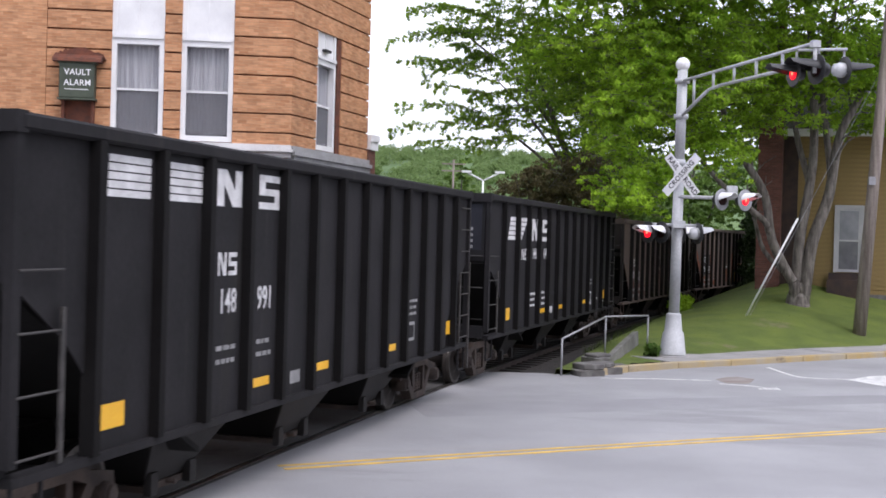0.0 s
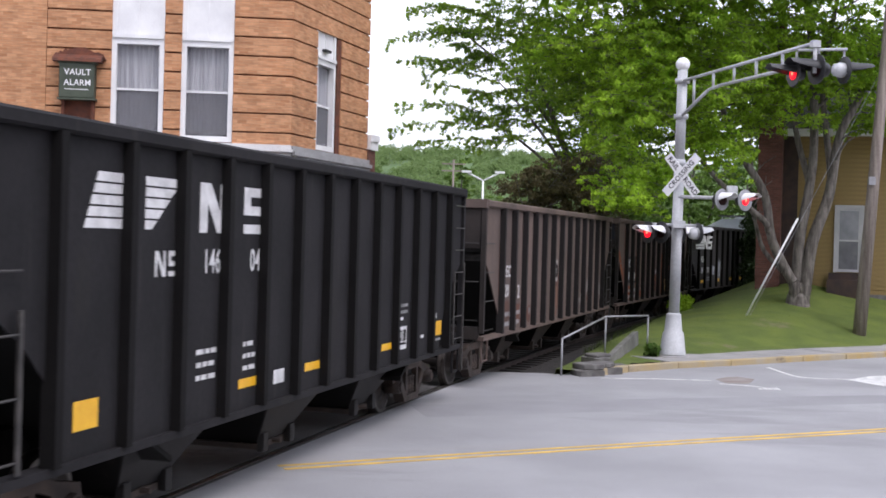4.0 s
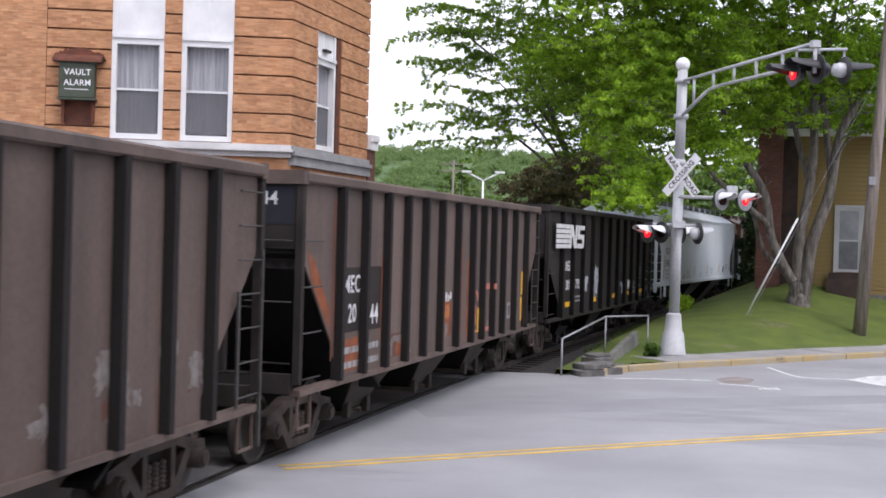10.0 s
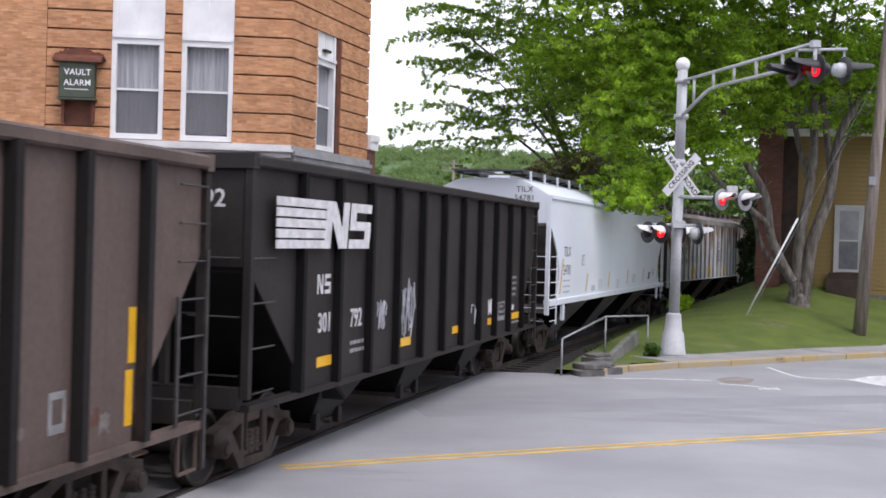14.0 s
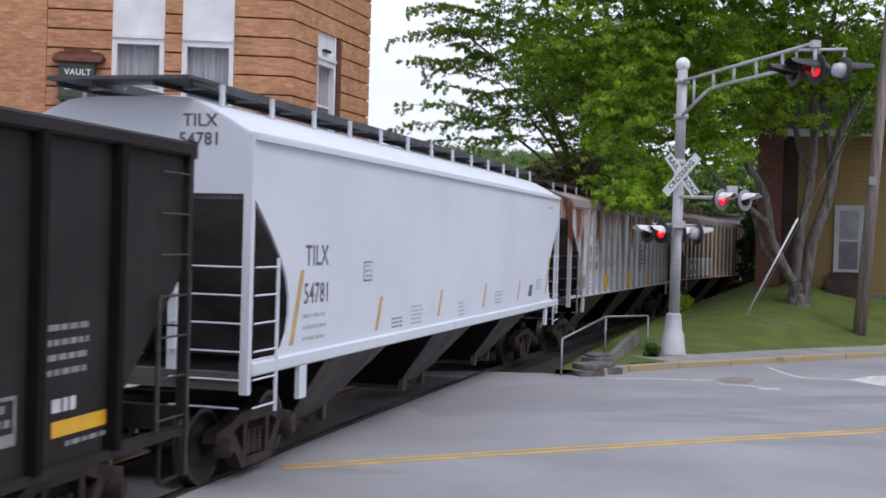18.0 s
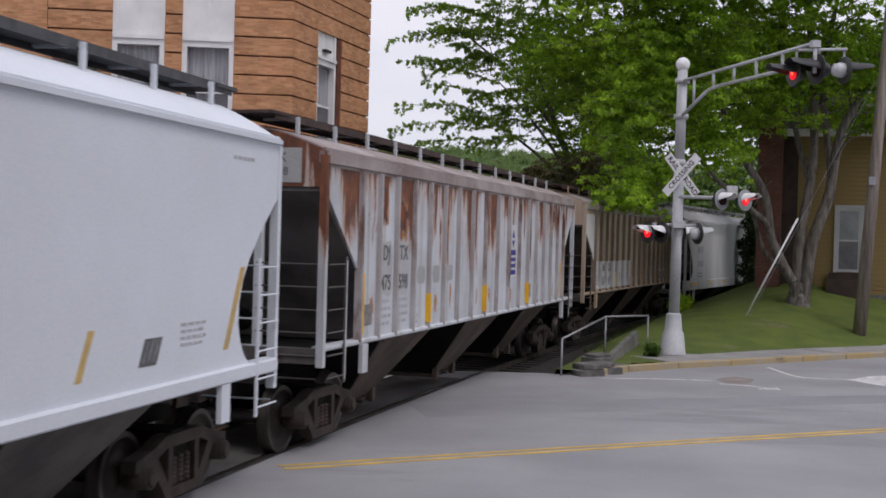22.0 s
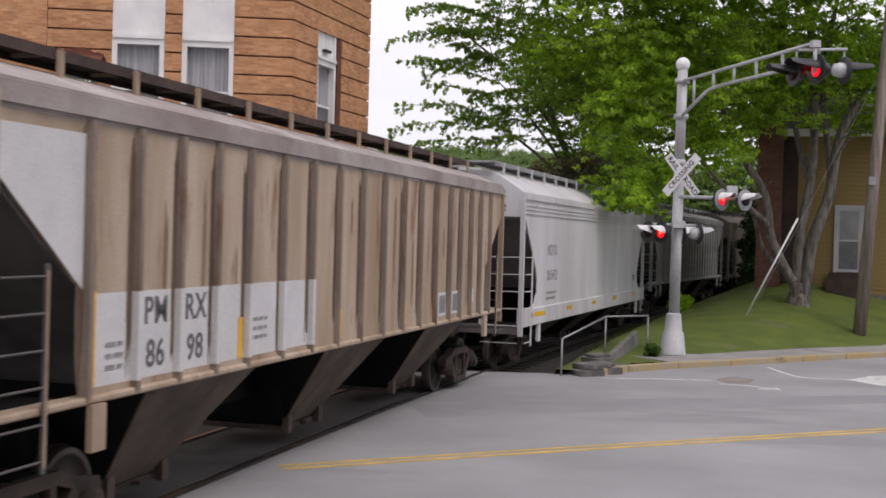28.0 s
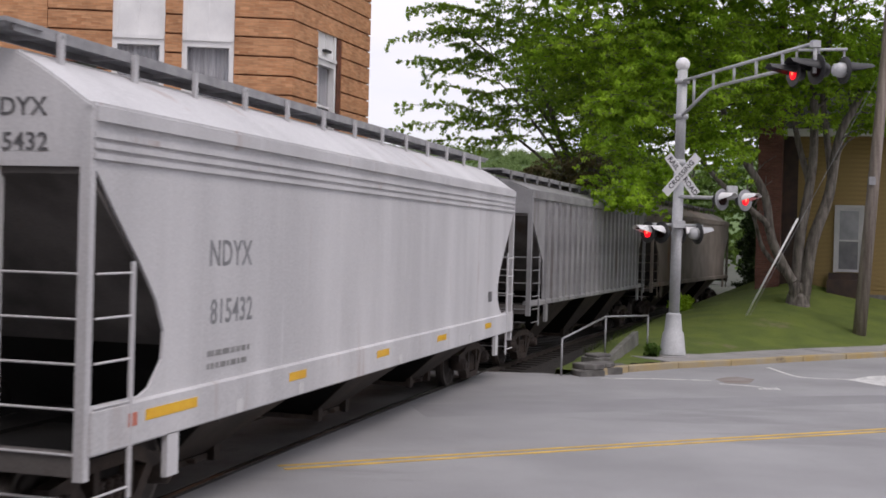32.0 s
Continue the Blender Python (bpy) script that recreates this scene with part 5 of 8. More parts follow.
    return car


def brown_hopper(u0, u1, number, label, seed):
    car, ribs, y = open_hopper("hopper_car", label, u0, u1, M_CARBROWN, 3.70, MECEDGE, 0.97, 0.125, (0.08, 0.16, 0.0, -0.13, -0.22, -0.15, 0.0) if number == "2044" else ())
    o = -0.5 * (u0 + u1)
    if number == "2044":
        patch(car, "paint_patch", u0 + 1.55 + o, u0 + 2.25 + o, 1.62, 2.5, y + 0.003, M_BROWNBLACK, 0, "dark repainted patch under the number")
        patch(car, "paint_patch", u0 + 2.5 + o, u0 + 3.05 + o, 1.6, 2.5, y + 0.003, M_BROWNBLACK, 0, "dark repainted patch under the number")
    lettering("owner_mark", "MEC", 0.34, M_MARK, car, side_face(u0 + 1.85 + o, 2.26, y), 0.95)
    lettering("car_number", number[:2], 0.36, M_MARK, car, side_face(u0 + 1.88 + o, 1.86, y), 0.85)
    lettering("car_number", number[2:], 0.40, M_MARK, car, side_face(u0 + 2.77 + o, 1.81, y), 0.85)
    bars(car, u0 + 1.62 + o, u0 + 2.2 + o, 1.42, 2, y, M_MARKDIM, 0.09, 0.2)
    bars(car, u0 + 2.52 + o, u0 + 3.0 + o, 1.42, 2, y, M_MARKDIM, 0.09, 0.2)
    rng = random.Random(seed)
    for k in range(16):
        x = rng.uniform(u0 + 2, u1 - 1.6) + o
        z, w = rng.uniform(1.1, 1.35), rng.uniform(0.08, 0.28)
        blotch(car, "scraped_paint", x, x + w, z, z + rng.uniform(0.06, 0.3), y + 0.001, M_SCRAPE if k % 2 else M_RUSTDARK, seed * 100 + k, "", 0.5)
    for x in ribs[1:-1]:
        if rng.random() < 0.6:
            z = rng.uniform(1.1, 2.2)
            blotch(car, "rust_streak", x + 0.05, x + rng.uniform(0.12, 0.25), z, z + rng.uniform(0.5, 1.6), y + 0.002, M_RUSTDARK, seed * 7 + int(x * 9), "", 0.3)
    return car, y, o, ribs


def brown_a():
    car, y, o, ribs = brown_hopper(40.85, 54.7, "2012", "weathered brown open-top hopper car with faded white lettering", 1)
    lettering("round_emblem", "C", 0.74, M_EMBLEMFADE, car, side_face(47.40 + o, 2.18, y), 0.68, "faded white C emblem")
    lettering("round_emblem_core", "c", 0.28, M_MARKDIM, car, side_face(47.42 + o, 2.22, y), 0.7)
    blotch(car, "rust_streak", 47.12 + o, 47.7 + o, 1.12, 2.35, y + 0.002, M_RUSTDARK, 71, "rust streak below the emblem")
    blotch(car, "rust_streak", 47.1 + o, 47.62 + o, 1.08, 1.9, y + 0.0012, M_RUSTFADE, 72, "faded rust bloom below the emblem", 0.35)
    blotch(car, "emblem_ground", 47.2 + o, 47.62 + o, 1.98, 2.42, y + 0.0005, M_BROWNBLACK, 73, "dark round ground of the emblem", 0.1)
    for u, z in ((52.4, 1.55), (53.0, 1.35), (51.2, 1.5), (51.5, 1.3), (50.4, 1.2)):
        blotch(car, "scraped_paint", u + o, u + 0.4 + o, z, z + 0.4, y, M_SCRAPE, int(u * 10), "", 0.5)
    blotch(car, "rust_streak", 42.05 + o, 42.2 + o, 1.6, 2.9, y + 0.002, M_RUSTDARK, 74, "rust streak")
    blotch(car, "rust_patch", 42.35 + o, 43.0 + o, 1.1, 1.72, y + 0.0022, M_RUSTDARK, 75, "brown rust patch", 0.3)
    blotch(car, "rust_patch", 43.35 + o, 43.9 + o, 1.1, 1.6, y + 0.0022, M_RUSTDARK, 76, "brown rust patch", 0.3)
    blotch(car, "rust_patch", 44.4 + o, 44.85 + o, 1.1, 1.5, y + 0.0022, M_RUSTDARK, 79, "brown rust patch", 0.4)
    lettering("chalk_tag", "x0x42", 0.2, M_MARK, car, pose(-0.5 * 13.85 - 0.022, -0.85, 3.45, 90, 0, -90), 1.0, "chalk scrawl")
    return car


def brown_b():
    car, y, o, ribs = brown_hopper(56.0, 69.8, "2044", "rust-patched brown open-top hopper car with spray paint", 2)
    blotch(car, "rust_patch", 57.08 + o, 57.36 + o, 1.2, 3.45, y + 0.002, M_RUSTDARK, 1, "rusted strip beside the rib", 0.1)
    blotch(car, "rust_patch", 57.6 + o, 58.3 + o, 1.08, 1.55, y + 0.002, M_RUSTPAINT, 2, "orange rust patch")
    part("rust_patch", made(prism, [(56.28 + o, 2.72), (56.5 + o, 2.6), (57.05 + o, 1.95), (57.02 + o, 1.72), (56.75 + o, 1.98), (56.4 + o, 2.36)], y - 0.003, y), M_RUSTPAINT, car, "rust along the slanted edge")
    blotch(car, "rust_streak", 59.04 + o, 59.2 + o, 1.35, 2.68, y + 0.002, M_RUSTPAINT, 3, "rust streak", 0.1)
    blotch(car, "rust_patch", 59.45 + o, 60.18 + o, 1.09, 1.5, y + 0.002, M_RUSTDARK, 4, "rust patch")
    blotch(car, "rust_patch", 59.78 + o, 60.18 + o, 1.1, 1.42, y + 0.001, M_RUSTPAINT, 5, "rust patch")
    blotch(car, "scraped_paint", 59.5 + o, 60.15 + o, 1.3, 1.46, y, M_SCRAPE, 6, "", 0.6)
    blotch(car, "scraped_paint", 59.48 + o, 59.62 + o, 1.12, 1.4, y, M_SCRAPE, 7, "", 0.5)
    blotch(car, "rust_patch", 62.24 + o, 62.86 + o, 1.2, 1.84, y + 0.002, M_RUSTPAINT, 8, "square orange rust patch", 0.08)
    blotch(car, "rust_patch", 62.4 + o, 62.7 + o, 1.5, 1.8, y + 0.001, M_RUSTBRIGHT, 9, "bright rust", 0.4)
    for k in range(4):
        blotch(car, "scraped_paint", 62.3 + 0.13 * k + o, 62.4 + 0.13 * k + o, 1.83, 1.97 + 0.04 * (k % 2), y, M_MARK, 10 + k, "", 0.4)
    blotch(car, "rust_streak", 63.20 + o, 63.48 + o, 1.06, 3.04, y + 0.002, M_RUSTPAINT, 14, "rust streak", 0.05)
    blotch(car, "rust_streak", 63.80 + o, 63.98 + o, 1.06, 2.6, y + 0.002, M_RUSTPAINT, 15, "rust streak", 0.08)
    for u, z0, z1 in ((64.62, 1.16, 1.63), (66.42, 1.17, 1.66), (68.28, 1.18, 1.68), (68.32, 1.74, 2.24)):
        patch(car, "reflector", u + o, u + 0.13 + o, z0, z1, y, M_REFLECT, 0.0, "yellow reflector strip")
    for k, (xa, xb, za, zb) in enumerate(((64.98, 65.88, 1.13, 1.24), (64.4, 64.52, 1.3, 1.7), (64.3, 64.62, 1.16, 1.22))):
        blotch(car, "spray_paint", xa + o, xb + o, za, zb, y - 0.001, M_SALMON, 20 + k, "salmon spray-paint stroke", 0.3)
    for flake in (((64.88, 1.84), (65.0, 1.9), (65.12, 1.95), (65.76, 1.96), (65.8, 2.05), (65.5, 2.08), (65.1, 2.05), (64.95, 1.98)),
                  ((64.3, 1.96), (64.36, 2.02), (64.5, 1.96), (64.62, 1.93), (64.66, 1.78), (64.58, 1.76), (64.54, 1.87), (64.4, 1.94))):
        part("spray_paint", made(prism, [(u + o, z) for u, z in flake], y - 0.004, y - 0.001), M_SALMON, car, "salmon spray-paint stroke")
    for x in ribs:
        if 65.0 < x - o < 65.8:
            part("spray_paint", boxes((x - 0.052, x + 0.052, -1.660, -1.52, 1.955, 2.065)), M_SALMON, car, "salmon spray-paint stroke")
    patch(car, "data_frame", 67.05 + o, 67.3 + o, 1.28, 1.62, y, M_MARKDIM)
    patch(car, "data_inset", 67.1 + o, 67.25 + o, 1.36, 1.56, y - 0.004, M_CARBROWN)
    part("end_patch", boxes((-0.5 * 13.8 - 0.025, -0.5 * 13.8 - 0.02, -1.46, -0.35, 3.05, 3.52)), M_NIGHTBLUE, car, "dark blue-black repainted panel")
    lettering("end_number", "2044", 0.23, M_MARK, car, pose(-0.5 * 13.8 - 0.03, -1.02, 3.36, 90, 0, -90), 1.0)
    return car


def black_c():
    car, ribs, y = open_hopper("hopper_car", "black ribbed hopper car with white stripe emblem and graffiti", 71.0, 86.1, M_CARBLACK2, 3.80, [(0, 2.55), (1.5, 1.2)], 1.2)
    o = -0.5 * (71.0 + 86.1)
    striped_mark(car, 71.5 + o, 73.1 + o, 2.74, 3.36, y - 0.10, 0.0, 0)
    block_emblem(car, 72.95 + o, 2.76, 0.80, 0.60, y - 0.104, 0.15)
    lettering("car_number", "301", 0.35, M_MARK, car, side_face(73.3 + o, 1.80, y - 0.005), 0.85)
    lettering("car_number", "792", 0.35, M_MARK, car, side_face(74.45 + o, 1.80, y - 0.005), 0.85)
    block_emblem(car, 73.02 + o, 2.18, 0.19, 0.25, y - 0.004, 0.0, 0.25)
    bars(car, 74.25 + o, 74.8 + o, 1.5, 2, y, M_MARKDIM, 0.05, 0.11)
    lettering("end_number", "792", 0.28, M_MARK, car, pose(-7.55 - 0.022, -1.05, 3.3, 90, 0, -90), 1.0)
    for u, w in ((73.07, 0.78), (76.45, 0.5), (79.35, 0.5), (81.89, 0.5), (83.79, 0.92)):
        patch(car, "reflector", u + o, u + w + o, 1.25, 1.38, y, M_REFLECT, 0, "yellow reflector strip")
    # spray-paint tags drawn as thin strokes
    for name, x0, x1, z0, z1, turns, seed in (("graffiti_scrawl", 76.3, 77.15, 1.32, 2.3, 13, 3), ("graffiti_scrawl", 75.3, 75.75, 1.5, 2.05, 7, 4), ("graffiti_scrawl", 80.57, 81.45, 1.32, 1.78, 4, 8)):
        rng = random.Random(seed)
        bm = bmesh.new()
        last = None
        for k in range(turns * 4 + 1):
            f = k / (turns * 4)
            a_ = 2 * math.pi * turns * f * 0.5
            q = (x0 + (x1 - x0) * (f * 0.8 + 0.2 * rng.random()) + o, y - 0.004, z0 + (z1 - z0) * (0.5 + 0.5 * math.sin(a_) * rng.uniform(0.6, 1.0)))
            if last:
                tube(bm, last, q, 0.010, n=4)
            last = q
        tagged(part(name, bm, M_SPRAYPALE, car, "pale blue-white spray-paint tag"), kind="stuff")
    bm = bmesh.new()
    for a_, b_ in (((81.92, 1.45), (81.92, 1.75)), ((81.92, 1.75), (82.02, 1.5)), ((82.02, 1.5), (82.1, 1.75)), ((82.1, 1.75), (82.12, 1.45)), ((82.2, 1.45), (82.22, 1.72)), ((82.22, 1.72), (82.36, 1.66)), ((82.36, 1.66), (82.22, 1.58)), ((82.22, 1.58), (82.4, 1.46)), ((82.45, 1.55), (82.62, 1.55))):
        tube(bm, (a_[0] + o, y - 0.004, a_[1]), (b_[0] + o, y - 0.004, b_[1]), 0.017, n=4)
    part("graffiti_letter", bm, M_MARK, car, "white spray-paint letters")
    patch(car, "data_frame", 82.73 + o, 83.29 + o, 1.28, 1.66, y, M_MARKDIM)
    patch(car, "data_inset", 82.77 + o, 83.25 + o, 1.38, 1.63, y - 0.004, M_CARBLACK2)
    bars(car, 82.82 + o, 83.2 + o, 1.60, 2, y - 0.005, M_MARKDIM, 0.06, 0.11)
    bars(car, 83.71 + o, 84.33 + o, 2.16, 4, y, M_MARKDIM, 0.05, 0.12)
    bars(car, 83.79 + o, 84.2 + o, 1.56, 1, y, M_MARK, 0.11)
    bars(car, 84.0 + o, 84.7 + o, 1.20, 1, y, M_MARKDIM, 0.04)
    return car


SMOOTH = [(0, 3.36), (0.28, 3.14), (0.56, 2.90), (0.80, 2.66), (0.98, 2.42), (1.07, 2.18), (1.08, 1.96), (1.02, 1.76), (0.90, 1.60), (0.72, 1.46)]
ROUND = [(0.05, 3.45), (0.45, 3.02), (0.85, 2.62), (1.15, 2.28), (1.30, 1.98), (1.28, 1.72), (1.05, 1.48), (0.7, 1.36)]
DIAG = [(0.02, 3.55), (1.32, 2.42), (1.36, 1.45)]
DIAG2 = [(0.02, 3.40), (1.30, 2.38), (1.34, 1.50)]


def white_car():
    car, y = covered_hopper("covered_hopper_car", "smooth white covered hopper car with black lettering", 87.75, 105.3, M_CARWHITE, 4.05, 1.34, SMOOTH, 4.45, eave_h=0.13)
    o = -0.5 * (87.75 + 105.3)
    lettering("owner_mark", "TILX", 0.36, M_MARKDARK, car, side_face(89.66 + o, 2.66, y), 0.98)
    lettering("car_number", "54781", 0.36, M_MARKDARK, car, side_face(89.68 + o, 2.19, y), 0.9)
    bars(car, 89.25 + o, 90.0 + o, 1.95, 3, y, M_STENCILPALE, 0.045, 0.14)
    patch(car, "data_frame", 91.36 + o, 91.70 + o, 2.30, 2.58, y, M_STENCILDARK)
    patch(car, "data_inset", 91.385 + o, 91.675 + o, 2.325, 2.555, y - 0.004, M_CARWHITE)
    bars(car, 91.42 + o, 91.64 + o, 2.53, 3, y - 0.006, M_STENCILDARK, 0.025, 0.07)
    for u, z0, z1, s, w in ((88.85, 1.6, 2.5, 0.3, 0.12), (91.88, 1.58, 2.06, 0.2, 0.12), (94.98, 1.62, 2.06, 0.2, 0.10), (97.98, 1.63, 2.08, 0.2, 0.10), (100.92, 1.66, 2.08, 0.2, 0.10), (103.84, 1.7, 2.56, 0.4, 0.12)):
        patch(car, "reflector", u + o, u + w + o, z0, z1, y, M_REFLECTFADE, s, "slanted yellow reflector strip")
    bars(car, 92.62 + o, 93.14 + o, 1.72, 3, y, M_STENCILDARK, 0.025, 0.06)
    bars(car, 93.56 + o, 94.16 + o, 1.86, 5, y, M_STENCILPALE, 0.03, 0.065)
    bars(car, 96.28 + o, 96.68 + o, 1.80, 4, y, M_STENCILPALE, 0.03, 0.07)
    bars(car, 98.94 + o, 99.54 + o, 1.90, 4, y, M_STENCILPALE, 0.03, 0.07)
    patch(car, "scuffed_stencil", 102.0 + o, 102.34 + o, 1.69, 1.94, y, M_MARKDARK, 0.12)
    for k in range(3):
        patch(car, "data_stencil", 102.06 + 0.1 * k + o, 102.09 + 0.1 * k + o, 1.72, 1.92, y - 0.004, M_STENCILDARK, 0.1)
    bars(car, 102.84 + o, 103.4 + o, 2.04, 4, y, M_STENCILPALE, 0.03, 0.065)
    bars(car, 104.0 + o, 104.55 + o, 3.75, 1, y, M_STENCILPALE, 0.04, 0.07)
    xe = -0.5 * 17.55 - 0.024
    lettering("end_mark", "TILX", 0.2, M_MARKDARK, car, pose(xe, -0.9, 4.17, 90, 0, -90), 1.0)
    lettering("end_number", "54781", 0.2, M_MARKDARK, car, pose(xe, -0.9, 3.96, 90, 0, -90), 1.0)
    return car


def rusty_car():
    car, y = covered_hopper("covered_hopper_car", "rust-streaked white ribbed covered hopper car", 106.95, 124.0, M_CARRUSTY, 4.06, 1.42, DIAG, 4.32, 0.84, M_WALKRUST, 0.07, roof_paint=M_ROOFGRIME, rib_paint=M_RIBRUST,
                            ribs_at=(108.25, 109.01, 109.78, 110.63, 111.44, 112.28, 113.14, 114.08, 115.02, 115.97, 116.93, 117.88, 118.71, 119.52, 120.35, 121.15, 121.95, 122.7))
    o = -0.5 * (106.95 + 124.0)
    rng = random.Random(78)
    for x in RIBS_OF[car.name][:-1]:
        if rng.random() < 0.62:
            a_, w_ = x + rng.uniform(0.06, 0.3), rng.uniform(0.18, 0.42)
            z1 = rng.uniform(3.45, 3.8)
            z0 = z1 - rng.uniform(0.5, 1.35)
            blotch(car, "rust_bloom", a_ - 0.04, a_ + w_ + 0.05, z0 - 0.12, z1, y + 0.0024, M_RUSTHALO, int(x * 40) + 1, "", 0.5)
            blotch(car, "rust_patch", a_, a_ + w_, z0, z1 - 0.03, y + 0.0016, M_RUSTDARK, int(x * 40) + 2, "", 0.5)
            blotch(car, "rust_patch", a_ + 0.05, a_ + w_ * 0.6, z0 + 0.2, z1 - 0.1, y + 0.0008, M_RUSTPAINT, int(x * 40) + 3, "", 0.5)
        if rng.random() < 0.4:
            a_ = x + rng.uniform(0.08, 0.5)
            blotch(car, "rust_bloom", a_, a_ + rng.uniform(0.1, 0.22), rng.uniform(1.55, 1.8), rng.uniform(1.9, 2.3), y + 0.0024, M_RUSTHALO, int(x * 40) + 4, "", 0.6)
    for u, a, b in ((109.42, "DJ", "475"), (110.21, "TX", "598")):
        blotch(car, "paint_patch", u - 0.28 + o, u + 0.28 + o, 2.03, 2.9, y + 0.002, M_PATCHPALE, int(u * 10), "pale grey repainted patch", 0.12)
        lettering("owner_mark", a, 0.32, M_MARKDARK, car, side_face(u + o, 2.68, y - 0.004), 0.95)
        lettering("car_number", b, 0.32, M_MARKDARK, car, side_face(u + o, 2.24, y - 0.004), 0.85)
    for u in (111.12, 111.95, 112.72):
        blotch(car, "paint_patch", u - 0.2 + o, u + 0.2 + o, 2.18, 2.48, y, M_PATCHGREY, int(u * 7), "grey repainted patch", 0.1)
    for u in (109.2, 110.0):
        bars(car, u + o, u + 0.45 + o, 2.0, 4, y, M_STENCILPALE, 0.05, 0.11)
    patch(car, "logo_panel", 117.15 + o, 117.7 + o, 2.15, 3.25, y, M_PATCH, 0, "white and blue company panel")
    patch(car, "logo_block", 117.2 + o, 117.65 + o, 2.2, 2.72, y - 0.004, M_BLUEPAINT, 0, "blue painted block")
    part("logo_arrow", made(prism, [(117.3 + o, 2.98), (117.55 + o, 2.98), (117.425 + o, 3.15)], y - 0.008, y), M_BLUEPAINT, car)
    part("logo_arrow", made(prism, [(117.3 + o, 2.92), (117.55 + o, 2.92), (117.425 + o, 2.78)], y - 0.008, y), M_BLUEPAINT, car)
    for k in range(3):
        patch(car, "logo_line", 117.25 + o, 117.6 + o, 2.3 + 0.13 * k, 2.35 + 0.13 * k, y - 0.008, M_PATCH)
    for x, z1 in ((111.44, 2.02), (115.02, 2.05), (118.71, 2.0)):
        part("reflector", boxes((x - 0.042 + o, x + 0.042 + o, -1.592, -1.5, 1.55, z1)), M_REFLECT, car, "yellow reflector strip")
    for u, z1 in ((108.42, 2.4), (122.5, 2.4)):
        patch(car, "reflector", u + o, u + 0.1 + o, 1.55, z1, y - 0.002, M_REFLECT, 0, "yellow reflector strip")
    for u in (108.5, 118.88, 119.62):
        patch(car, "data_plate", u + o, u + 0.32 + o, 1.66, 1.96, y, M_STENCILDARK)
    xe = -0.5 * 17.05 - 0.024
    part("end_patch", boxes((xe - 0.003, xe, -1.2, -0.3, 3.6, 4.05)), M_PATCHGREY, car)
    lettering("end_mark", "DJTX", 0.17, M_MARKDARK, car, pose(xe - 0.004, -0.78, 3.92, 90, 0, -90), 1.0)
    lettering("end_number", "475598", 0.15, M_MARKDARK, car, pose(xe - 0.004, -0.78, 3.74, 90, 0, -90), 1.0)
    return car


